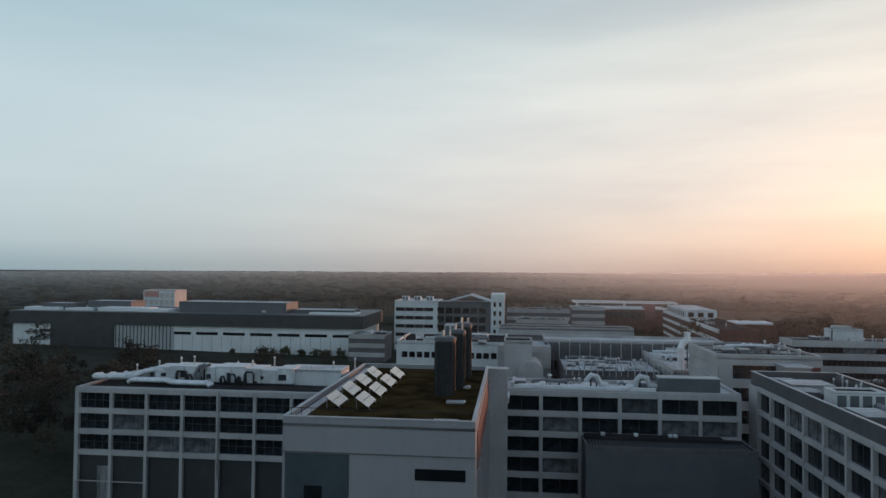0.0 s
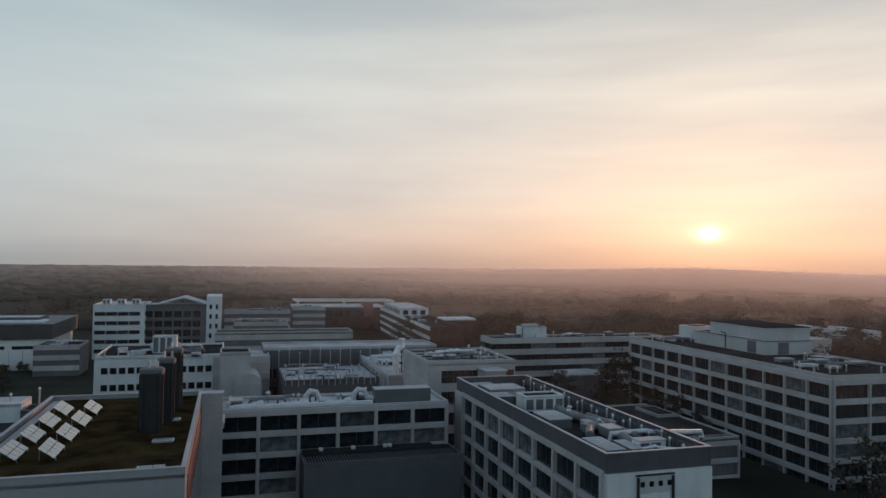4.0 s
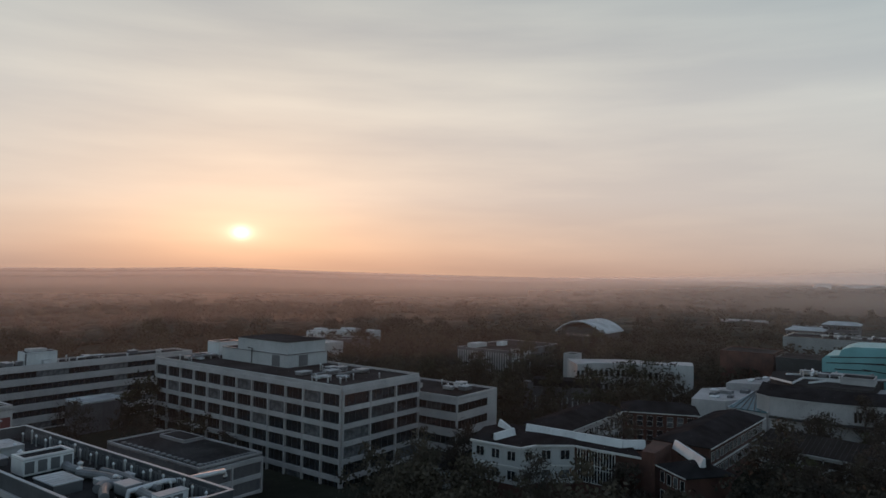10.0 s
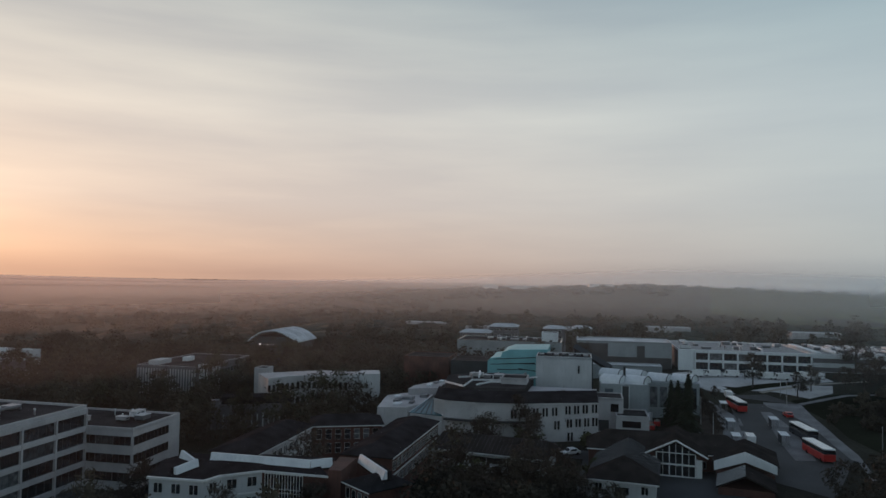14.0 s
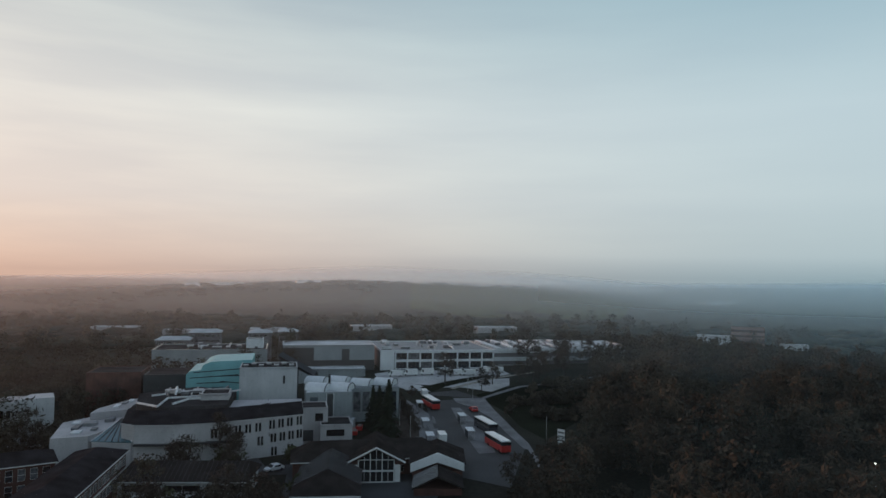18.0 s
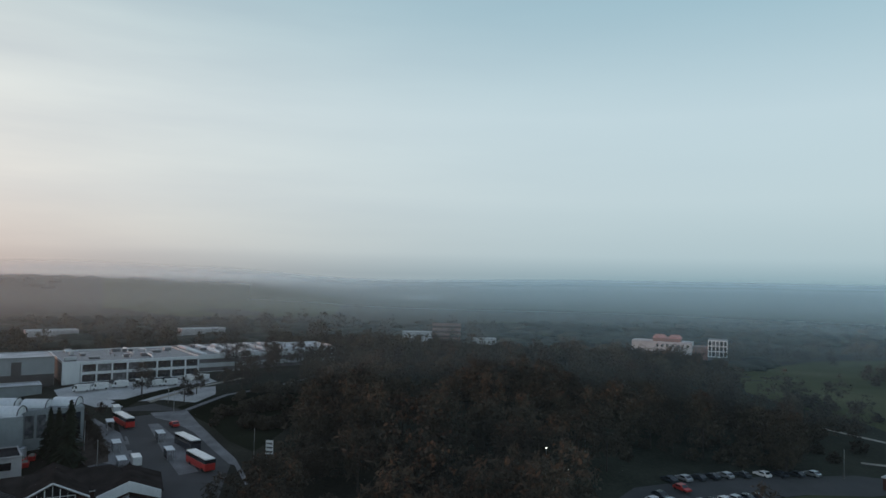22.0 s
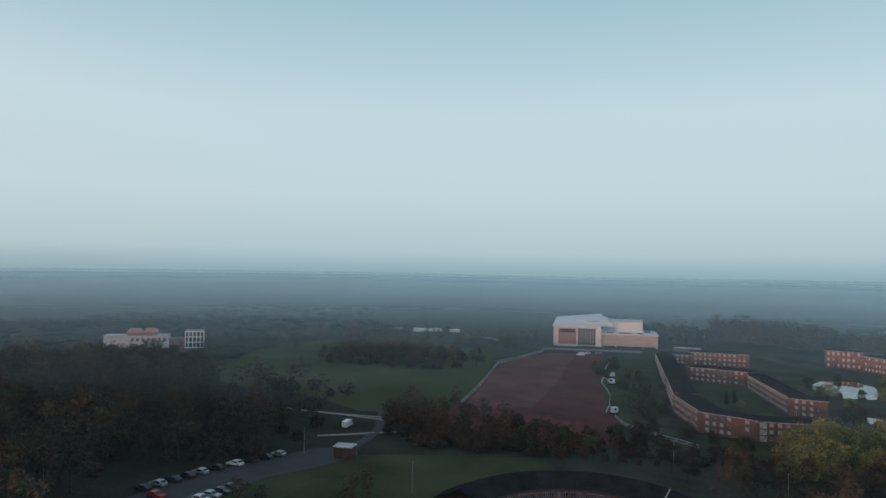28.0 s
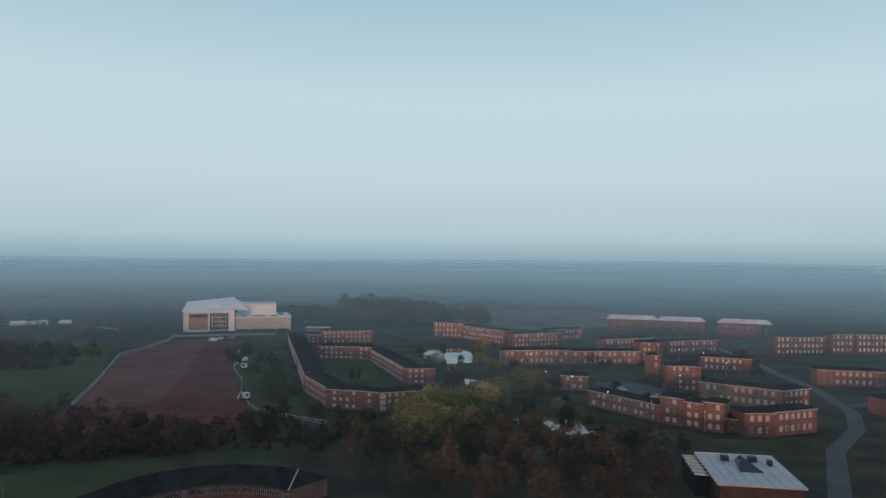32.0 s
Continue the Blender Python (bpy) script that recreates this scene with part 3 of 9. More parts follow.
# ---- green-roofed block with solar panels ----
def green_roof_block():
    w, d, zt = 17.0, 34.0, 22.2
    b = block("green_roof_building", "cream rendered block with a sedum roof and maroon side panels", campus(-20, 60), w, d, 1.0, zt, M_RENDER, M_SEDUM, 0.55, coping=M_DULL)
    f = face_frames(w, d)
    m = f["f"][0]
    part("recess_panel", boxes((0.25, -0.05, 2, 6.0, 0.02, zt - 2.6)), M_BLUEP, b, "dark slate blue recessed panel", m)
    part("recess_window", boxes((2.0, -0.09, zt - 7.2, 3.6, -0.05, zt - 5.4)), M_GLASS_D, b, m=m)
    part("strip_window", boxes((11.8, -0.06, zt - 4.6, 16.2, 0.02, zt - 3.6)), M_GLASS_D, b, m=m)
    part("cornice", boxes((-0.06, -0.12, zt - 2.55, w + 0.06, -0.052, zt - 2.45)), M_CONC_D, b, m=m)
    m = f["r"][0]
    part("side_panel", boxes((3.5, -0.09, zt - 4.4, 33.0, 0.02, zt - 1.0)), M_RUST, b, "maroon cladding panel under the roof", m)
    for k in range(9):
        x = 4 + k * 3.3
        part("fin", boxes((x, -0.28, 2, x + 0.35, 0.02, zt - 4.6)), M_RENDER, b, m=m)
        add_window(b, m @ pose(x + 0.5, -0.02, zt - 8.4), 2.3, 3.2, 2, 2, M_FRAME_D, M_GLASS_D)
        add_window(b, m @ pose(x + 0.5, -0.02, zt - 13.4), 2.3, 3.2, 2, 2, M_FRAME_D, M_GLASS_D)
    part("tower_wall", bevelled(boxes((32.2, -2.6, 1, 34.0, 0.02, zt + 0.45)), 0.04), M_CONC, b, "plain pale stair wall behind the side panels", m)
    part("tower_cap", boxes((32.1, -2.7, zt + 0.45, 34.1, 0.1, zt + 0.55)), M_DULL, b, m=m)
    # low rail along the roof edge
    bm = bmesh.new()
    for k in range(18):
        tube([(0.6 + k * 0.93, 0.45, zt + 0.5), (0.6 + k * 0.93, 0.45, zt + 1.25)], 0.025, 4, bm)
    tube([(0.5, 0.45, zt + 1.25), (16.5, 0.45, zt + 1.25)], 0.03, 4, bm)
    part("guard_rail", bm, M_DARKM, b)
    part("edge_walkway", boxes((0.5, 1.0, zt + 0.06, 1.3, 33, zt + 0.16)), M_CONC, b)
    for k in range(3):
        part("roof_hatch", bevelled(boxes((13.2 + k * 0.3, 1.2 + k * 9.0, zt + 0.05, 15.4, 2.2 + k * 9.0, zt + 0.3))), M_METAL, b)
    return b


green_roof_block()


def solar_array(u, v):
    """Tilted panel of eight modules on a frame: low edge towards the court."""
    a = thing("solar_panel", "pale reflective tilted solar panel on a steel frame", "solar panel", campus(u, v, 22.26), "solar panels on the green roof")
    w, n, tilt = 1.6, 4.1, radians(35)
    c, s = math.cos(tilt), math.sin(tilt)
    for i in range(4):
        for j in range(2):
            y0, y1 = i * n / 4 + 0.03, (i + 1) * n / 4 - 0.03
            x0, x1 = j * w / 2 + 0.03, (j + 1) * w / 2 - 0.03
            bm = bmesh.new()
            vs = [bm.verts.new((-x * c, y, 0.2 + x * s + dz)) for dz in (0, 0.05) for x, y in ((x0, y0), (x1, y0), (x1, y1), (x0, y1))]
            for f in ((0, 1, 2, 3), (4, 7, 6, 5), (0, 4, 5, 1), (1, 5, 6, 2), (2, 6, 7, 3), (3, 7, 4, 0)):
                bm.faces.new([vs[k] for k in f])
            part("module", bm, M_SOLAR, a)
    for y in (0.4, n - 0.4):
        part("strut", tube([(-w * c + 0.05, y, 0), (-w * c + 0.05, y, 0.16 + w * s)], 0.04, 5), M_METAL, a)
        part("rail", tube([(0.0, y, 0.17), (-w * c, y, 0.17 + w * s)], 0.04, 5), M_METAL, a)
        part("foot", tube([(0, y, 0), (0, y, 0.2)], 0.04, 5), M_METAL, a)
    return a


for k in range(4):
    solar_array(-16.5 + k * 0.08, 66.0 + k * 5.85)
    solar_array(-13.6 + k * 0.08, 66.0 + k * 5.85)


def silo(u, v, r, h):
    s = thing("roof_flue", "tall dark ribbed cylindrical flue on the green roof", "flue", campus(u, v, 22.2), "dark flues on the green roof")
    bm = tube([(0, 0, 0.0), (0, 0, h)], r, 20)
    part("shell", bm, M_DARKM, s)
    for k in range(10):
        a = 2 * math.pi * k / 10
        part("rib", boxes((-0.03, r - 0.02, 0.2, 0.03, r + 0.07, h - 0.2)), M_DARKM, s, m=Matrix.Rotation(a, 4, "Z"))
    part("cowl", tube([(0, 0, h), (0, 0, h + 0.35), (0, 0, h + 0.5)], [r + 0.08, r + 0.08, r - 0.2], 20), M_GREYP, s)
    for k in range(3):
        part("pipe", tube([(0.5 * math.cos(k * 2.1), 0.5 * math.sin(k * 2.1), h), (0.5 * math.cos(k * 2.1), 0.5 * math.sin(k * 2.1), h + 1.1)], 0.12, 8), M_METAL, s)
    return s


silo(-7.1, 75.2, 1.12, 5.9)
silo(-6.1, 79.6, 0.85, 6.3)
silo(-5.9, 86.6, 1.0, 6.5)


# ---- roof plant ----
def plant_unit(m, w, d, h, label="pale metal air handling unit on the roof", mat=None, group="roof plant units"):
    a = thing("roof_unit", label, "roof unit", m, group)
    part("casing", bevelled(boxes((0, 0, 0.25, w, d, h - 0.12)), 0.06), mat or M_CASE, a)
    part("lid", bevelled(boxes((-0.06, -0.06, h - 0.12, w + 0.06, d + 0.06, h)), 0.04), M_DULL, a)
    part("base", boxes((0.1, 0.1, 0.0, w - 0.1, d - 0.1, 0.26)), M_DARKM, a)
    for k in range(max(1, int(w / 1.4))):
        part("louvre", boxes((0.2 + k * 1.4, -0.04, 0.5, 1.2 + k * 1.4, 0.01, h - 0.3)), M_GREYP, a)
    return a


def roof_duct(m, points, r=0.35, label="bent pale ventilation duct across the roof", mat=None, group="roof ducts"):
    a = thing("roof_duct", label, "duct", m, group)
    part("tube", tube(points, r, 10), mat or M_DUCT, a)
    for x, y, z in points[::2]:
        part("stand", boxes((x - 0.1, y - 0.1, 0, x + 0.1, y + 0.1, max(0.12, z - r * 0.6))), M_DARKM, a)
    return a


def roof_vent(m, h=1.1, r=0.3, group="roof vents"):
    a = thing("roof_vent", "round capped metal vent on the roof", "vent", m, group)
    part("flue_pipe", tube([(0, 0, 0), (0, 0, h)], r, 10), M_METAL, a)
    part("cap", tube([(0, 0, h), (0, 0, h + 0.12), (0, 0, h + 0.3)], [r * 1.5, r * 1.5, r * 0.4], 10), M_DUCT, a)
    return a


def scatter_plant(seed, u0, v0, u1, v1, z, units=6, ducts=4, vents=8):
    rnd = random.Random(seed)
    for k in range(units):
        plant_unit(campus(rnd.uniform(u0, u1 - 3), rnd.uniform(v0, v1 - 2), z, rnd.choice((0, 0, 0, 90))), rnd.uniform(1.4, 4), rnd.uniform(1.2, 2.4), rnd.uniform(0.7, 1.4), mat=rnd.choice((M_CASE, M_METAL, M_GREYP, M_DUCT)))
    for k in range(ducts):
        n = rnd.uniform(4, 11)
        j = rnd.uniform(-1.5, 1.5)
        roof_duct(campus(rnd.uniform(u0, max(u0 + 0.1, u1 - n)), rnd.uniform(v0 + 1, v1 - 1), z), [(0, 0, 0.2), (0.1, 0, 0.9), (n * 0.4, 0, 1.0), (n * 0.5, j * 0.6, 1.0), (n, j, 0.9), (n + 0.1, j, 0.3)], rnd.uniform(0.14, 0.3), mat=rnd.choice((M_CASE, M_DUCT)))
    for k in range(vents):
        roof_vent(campus(rnd.uniform(u0, u1), rnd.uniform(v0, v1), z), rnd.uniform(0.5, 1.4), rnd.uniform(0.1, 0.24))


# ---- long laboratory block, west part ----
def west_lab():
    w, d, zt = 62.0, 16.0, 18.0
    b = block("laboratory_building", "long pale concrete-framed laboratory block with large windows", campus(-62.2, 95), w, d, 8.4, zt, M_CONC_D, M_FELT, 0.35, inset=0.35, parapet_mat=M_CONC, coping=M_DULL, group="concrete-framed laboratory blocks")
    f = face_frames(w, d)
    grid_face(b, f["f"][0], 42.4, 9.1, 3, 2.95, 8, cols=4, rows=2, legs=7.6, band=0.75, col=0.45)
    part("rain_pipe", tube([(21.2, -0.55, 6.0), (21.2, -0.55, 18.2)], 0.16, 8), M_CONC, b)
    part("low_rail", boxes((0, -0.5, 5.0, 10.4, -0.4, 5.14)), M_CONC, b)
    grid_face(b, f["l"][0], d, 9.1, 3, 2.95, 2, cols=4, rows=3, legs=7.6, band=0.75, col=0.45)
    # dark solid fill stands in for shade in the open undercroft
    part("undercroft", boxes((0.3, 0.3, 1.5, w - 0.3, d - 0.3, 8.6)), M_DARKP, b, "solid dark block for the shade of the undercroft behind columns")
    return b


west_lab()
# plant screen and pipework on the west roof
enclosure = thing("plant_enclosure", "long pale blue-grey panelled plant enclosure on the laboratory roof", "plant enclosure", campus(-54.0, 101.4, 18.06))
part("base", boxes((0.1, 0.1, 0, 21.3, 3.9, 0.3)), M_DARKM, enclosure)
for k in range(9):
    h = (2.3, 2.5, 2.5, 2.4, 2.6, 2.6, 2.4, 2.2, 2.5)[k]
    part("panel_bay", bevelled(boxes((k * 2.4, 0, 0.3, k * 2.4 + 2.34, 4, h)), 0.05), M_DUCT, enclosure)
    part("bay_lid", bevelled(boxes((k * 2.4 - 0.05, -0.08, h, k * 2.4 + 2.39, 4.08, h + 0.12)), 0.04), M_WHITE, enclosure)
for k, (x, z, w, h) in enumerate(((1.0, 1.0, 0.8, 0.5), (4.1, 0.9, 1.0, 1.0), (8.2, 0.8, 0.7, 0.7), (11.4, 0.7, 0.5, 1.1), (16.6, 0.9, 0.5, 0.5), (19.4, 0.8, 1.2, 0.9))):
    part("grille", boxes((x, -0.05, z, x + w, 0.01, z + h)), M_DARKM, enclosure)
block("white_plant_room", "boxy white plant room on the laboratory roof", campus(-33.8, 102.6, 18.06), 8.5, 5, 0, 2.3, M_WHITE, M_FELT_L, 0.12, category="plant room")
block("grey_plant_room", "low grey plant room beside the green-roofed block", campus(-25.0, 101.0, 18.06), 5.4, 4, 0, 1.7, M_GREYP, M_FELT, 0.1, category="plant room")
for k in range(3):
    roof_duct(campus(-64.2 + k * 1.5, 100.2 + k * 1.5, 18.06), [(0.4, 3.4 - k * 0.5, 0.6), (0.3, 2.2, 0.7), (0.9, 0.7, 0.8), (2.4, 0.1, 0.9), (6.8, 0.0, 1.0), (8.2, 0.9, 1.5), (9.6, 1.4, 1.9), (11.2, 1.5, 2.0), (12.2, 1.7, 1.4)], 0.42 - 0.04 * k, "sweeping pale pipework along the laboratory roof")
for k in range(2):
    roof_duct(campus(-57.0, 100.2 - 0.9 * k, 18.06), [(0, 0, 0.3), (0.5, 0, 0.7), (5.8, 0, 0.7), (7.0, -0.7, 0.6), (8.2, -1.0, 0.6), (12.6, -1.0, 0.6), (13.2, -1.0, 0.25)], 0.32, "long pale stepped duct in front of the plant enclosure")
for k, (u, w, h) in enumerate(((-50.4, 1.5, 1.9), (-48.7, 0.9, 1.4), (-46.9, 0.6, 1.2), (-43.4, 0.7, 1.3), (-42.2, 1.1, 1.6), (-40.8, 0.5, 1.3), (-39.7, 1.4, 2.0))):
    roof_duct(campus(u, 101.0 - 0.15 * (k % 2), 18.06), [(0, 0, 0.2), (0, 0, h - 0.4), (0.2, 0, h), (w - 0.2, 0, h), (w, 0, h - 0.4), (w, 0, 0.6), (w + 0.5, 0, 0.5)], 0.14, "looped dark pipe in front of the plant enclosure", M_DARKM)
for k in range(2):
    roof_duct(campus(-47.5 + k * 0.8, 100.9, 18.06), [(0, 0, 0.3), (0.1, 0, 1.6), (0.7, 0.2, 2.7), (1.6, 0.4, 3.0)], 0.24, "grey curved duct rising over the enclosure", M_CASE)
scatter_plant(3, -58, 104, -22, 110, 18.06, 5, 5, 12)

# ---- laboratory block, east part ----
def east_lab():
    w, d, zt = 33.0, 9.5, 18.3
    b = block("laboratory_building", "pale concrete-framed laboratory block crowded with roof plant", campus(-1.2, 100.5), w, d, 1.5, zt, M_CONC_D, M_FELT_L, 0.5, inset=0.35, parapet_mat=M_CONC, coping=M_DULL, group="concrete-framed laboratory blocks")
    grid_face(b, face_frames(w, d)["f"][0], w, 3.8, 5, 2.9, 6, cols=2, rows=1, band=0.8, col=0.5)
    return b


east_lab()
plant_unit(campus(21, 102, 18.36), 8.5, 2.4, 2.3, "grey box plant housing at the roof edge", M_GREYP)
for k in range(3):
    roof_duct(campus(1 + k * 6.2, 101.7 + 0.2 * (k % 2), 18.36), [(0, 0, 0.5), (2.5, 0, 0.6), (3.0, 0, 0.6), (3.4, 0.4, 0.9), (3.9, 0.6, 0.9)], 0.45)
part_tray = thing("duct_tray", "long low white service tray along the roof edge", "service tray", campus(0.5, 101.6, 18.36))
part("tray", bevelled(boxes((0, 0, 0.1, 20, 0.7, 0.75)), 0.05), M_WHITE, part_tray)
for k in range(6):
    part("bracket", boxes((0.5 + k * 3.7, 0.1, 0, 0.8 + k * 3.7, 0.6, 0.12)), M_DARKM, part_tray)
for k in range(2):
    roof_duct(campus(11 + k * 7, 103.2, 18.36), [(0, 0, 0.2), (0, 0, 1.5), (0.6, 0.1, 2.2), (1.5, 0.1, 2.0), (2.0, 0.1, 1.0), (3.0, 0.1, 0.8)], 0.4, "arched pale ventilation duct on the laboratory roof")
scatter_plant(5, 0, 104, 30, 108.5, 18.36, 3, 2, 10)


# ---- low hall with ribbed roof in front ----
def low_hall():
    w, d, zt = 22.0, 6.0, 12.4
    b = block("link_hall", "low dark hall with a ribbed metal roof against the laboratory", campus(10.0, 94.4), w, d, 1.0, zt, M_GREYP, M_FELT, 0.15)
    bm = bmesh.new()
    for k in range(54):
        box(bm, 0.4 + k * 0.39, 0.3, zt + 0.06, 0.52 + k * 0.39, 3.4, zt + 0.16)
    part("roof_rib", bm, M_GREYP, b)
    part("upstand", boxes((0.3, 3.6, zt + 0.04, w - 3, 5.9, zt + 0.5)), M_FELT, b)
    for x in (2.5, 7.0, 11.6, 12.3):
        part("roof_cowl", bevelled(boxes((x, 4.3, zt + 0.5, x + 0.6, 4.9, zt + 0.95)), 0.08), M_DUCT, b)
    part("edge_trim", boxes((-0.08, -0.1, zt - 0.5, w + 0.08, 0.0, zt + 0.2)), M_CONC_D, b)
    return b


low_hall()


# ---- stair tower block and stepped wing behind ----
def corner_block():
    w, d, zt = 16.0, 18.0, 22.1
    b = block("corner_block", "tall pale block with ribbon windows beside the laboratory", campus(33.0, 115.5), w, d, 1.0, zt, M_CONC, M_FELT, 0.4, coping=M_DULL)
    f = face_frames(w, d)
    for i in range(5):
        for k in range(3):
            add_window(b, f["f"][0] @ pose(2.3 + k * 2.25, -0.03, zt - 3.3 - i * 3.6), 2.2, 2.1, 2, 2, M_FRAME_D, M_GLASS_D)
    part("projecting_bay", boxes((8.9, -4.2, 1, 12.6, -0.01, zt - 0.9)), M_CONC, b)
    part("bay_roof", boxes((8.7, -4.4, zt - 0.9, 12.8, -0.01, zt - 0.72)), M_DULL, b)
    part("bay_slot", boxes((12.6, -2.9, zt - 3.2, 12.66, -1.6, zt - 1.6)), M_GLASS_D, b)
    part("brown_panel", boxes((12.9, -0.08, zt - 3.0, 15.7, 0.01, zt - 1.3)), M_RUST, b, "dull red-brown panel under the roof edge")
    strip_face(b, f["l"][0], d, 3.5, 5, 3.6, 5)
    for k in range(4):
        part("roof_kerb", boxes((0.8, 2.5 + k * 3.6, zt + 0.06, w - 1.2, 2.9 + k * 3.6, zt + 0.3)), M_DULL, b)
    return b


corner_block()
scatter_plant(7, 34.5, 117, 47, 131, 22.16, 5, 4, 16)


# ---- five-storey block beside the car route ----
def side_block():
    w, d, zt = 11.8, 45.4, 19.9
    b = block("teaching_block", "pale concrete-framed teaching block with a deep charcoal parapet and roof plant", campus(34.6, 59.5), w, d, 0.5, zt, M_CONC, M_FELT, 1.6, inset=0.35, parapet_mat=M_SLATE, coping=M_DULL)
    f = face_frames(w, d)
    grid_face(b, f["l"][0] @ pose(3.2, 0, 0), 41.9, 3.9, 5, 3.12, 8, cols=2, rows=1, band=0.65, col=0.42)
    part("end_bay", boxes((-0.3, d - 3.2, 1, 0.36, d, zt - 0.3)), M_CONC, b)
    m = f["f"][0]
    part("end_wall", boxes((0, -0.2, 0.5, w, 0.36, zt - 0.32)), M_WHITE, b, m=m)
    part("door_panel", boxes((3.2, -0.26, zt - 12, 7.3, -0.2, zt - 0.7)), M_DULL, b, m=m)
    part("lintel", boxes((3.1, -0.32, zt - 0.7, 7.4, -0.2, zt - 0.55)), M_DARKM, b, m=m)
    for k in range(4):
        part("small_window", boxes((3.6 + k * 1.0, -0.3, zt - 1.75, 4.05 + k * 1.0, -0.26, zt - 1.25)), M_GLASS_D, b, m=m)
    for x in (3.3, 7.2):
        part("downpipe", tube([(x, -0.36, 1), (x, -0.36, zt - 0.8)], 0.14, 6), M_DARKM, b, m=m)
    part("door_infill", boxes((3.6, -0.3, zt - 8, 6.9, -0.262, zt - 2.4)), M_WHITE, b, m=m)
    return b


side_block()
Z = 19.96
room = plant_unit(campus(37.2, 84.4, Z), 5.6, 3.0, 2.1, "pale blue-grey boxed plant room with a dark sunken top", M_WHITE)
part("sunken_top", boxes((0.35, 0.35, 2.1, 5.25, 2.65, 2.13)), M_FELT, room)
for x0, y0, x1, y1 in ((0, 0, 5.6, 0.3), (0, 2.7, 5.6, 3.0), (0, 0.3, 0.3, 2.7), (5.3, 0.3, 5.6, 2.7)):
    part("rim", boxes((x0, y0, 2.1, x1, y1, 2.3)), M_WHITE, room)


def skylight(u, v, w, d, h):
    """A boxed roof light with a pale ribbed lid."""
    a = thing("skylight_box", "boxed grey skylight with a pale ribbed lid", "skylight", campus(u, v, Z), "skylights on the teaching block")
    part("kerb", boxes((0, 0, 0, w, d, h)), M_GREYP, a)
    part("lid", bevelled(boxes((-0.1, -0.1, h, w + 0.1, d + 0.1, h + 0.18)), 0.06), M_FELT_L, a)
    for k in range(int(d / 0.8)):
        part("glazing_bar", boxes((0.0, 0.3 + k * 0.8, h + 0.18, w, 0.38 + k * 0.8, h + 0.22)), M_DULL, a)
    return a


for u, v, w, d, h in ((36.6, 101.2, 3.0, 2.4, 0.7), (36.3, 91.8, 2.4, 2.8, 0.8), (36.4, 75.6, 3.0, 4.4, 1.1), (36.6, 62.8, 2.1, 5.0, 0.8)):
    skylight(u, v, w, d, h)
block("roof_housing", "low pale roof housing with a felted top", campus(36.6, 95.6, Z), 5.6, 4.6, 0, 1.1, M_DULL, M_FELT_L, 0.1, category="roof housing")
for k, pts in enumerate(([(41.9, 84.6), (41.6, 82.5), (41.9, 80.2), (42.3, 79.0)], [(40.9, 79.6), (41.9, 77.2), (42.3, 75.0), (41.8, 73.4)], [(39.6, 73.0), (40.6, 73.8), (41.8, 73.0), (42.2, 70.6)], [(38.4, 69.4), (39.4, 71.4), (40.4, 72.6)], [(42.6, 72.0), (41.9, 69.0), (41.7, 66.0), (41.9, 64.6)], [(43.2, 78.8), (43.6, 75.2), (43.2, 71.4), (43.5, 68.0)])):
    a = thing("roof_duct", "fat curved grey duct on the teaching block roof", "duct", campus(0, 0, Z), "roof ducts")
    line = [Vector((u, v, 0.62 + 0.12 * (k % 2))) for u, v in pts]
    soft = []
    for i in range(len(line) - 1):
        a0, a1, a2, a3 = line[max(i - 1, 0)], line[i], line[i + 1], line[min(i + 2, len(line) - 1)]
        for q in range(4):
            h = q / 4
            soft.append(0.5 * (2 * a1 + (a2 - a0) * h + (2 * a0 - 5 * a1 + 4 * a2 - a3) * h * h + (3 * a1 - a0 - 3 * a2 + a3) * h ** 3))
    soft.append(line[-1])
    part("tube", tube(soft, 0.5 if k < 5 else 0.36, 10), M_CASE, a)
    for q in soft[1::5]:
        part("stand", boxes((q.x - 0.12, q.y - 0.12, 0, q.x + 0.12, q.y + 0.12, 0.3)), M_DARKM, a)
scatter_plant(9, 40.5, 61, 44.0, 98, Z, 6, 2, 14)
screen = thing("slat_screen", "dark slatted screen standing along the roof parapet", "screen", campus(45.6, 60.6, Z))
for k in range(58):
    part("slat", boxes((-0.03, k * 0.74, 0, 0.03, k * 0.74 + 0.5, 1.3 if k % 7 else 1.5)), M_GREYP, screen)
part("rail", boxes((0.04, 0, 1.05, 0.1, 42.6, 1.15)), M_CASE, screen)
for k in range(22):
    roof_vent(campus(45.0 - 0.3 * (k % 2), 62 + k * 1.9, Z), 1.0 + 0.3 * (k % 3), 0.11, "thin roof flues along the parapet")

# ---- laboratory courtyard behind ----
b = block("courtyard_block", "low pale flat-roofed laboratory infill with rooflights", campus(11, 145.5), 19.8, 20, 1, 14.8, M_CONC_D, M_FELT_L, 0.4)
scatter_plant(11, 12, 147, 29, 164, 14.86, 10, 5, 14)
b = block("courtyard_block", "long grey laboratory range with a pale roof edge and fins", campus(8, 168), 42, 12, 1, 18.6, M_GREYP, M_FELT_L, 0.6, parapet_mat=M_CONC)
for k in range(28):
    part("fin", boxes((0.4 + k * 1.5, -0.5, 6, 0.65 + k * 1.5, 0.02, 17.8)), M_CONC_D, b)
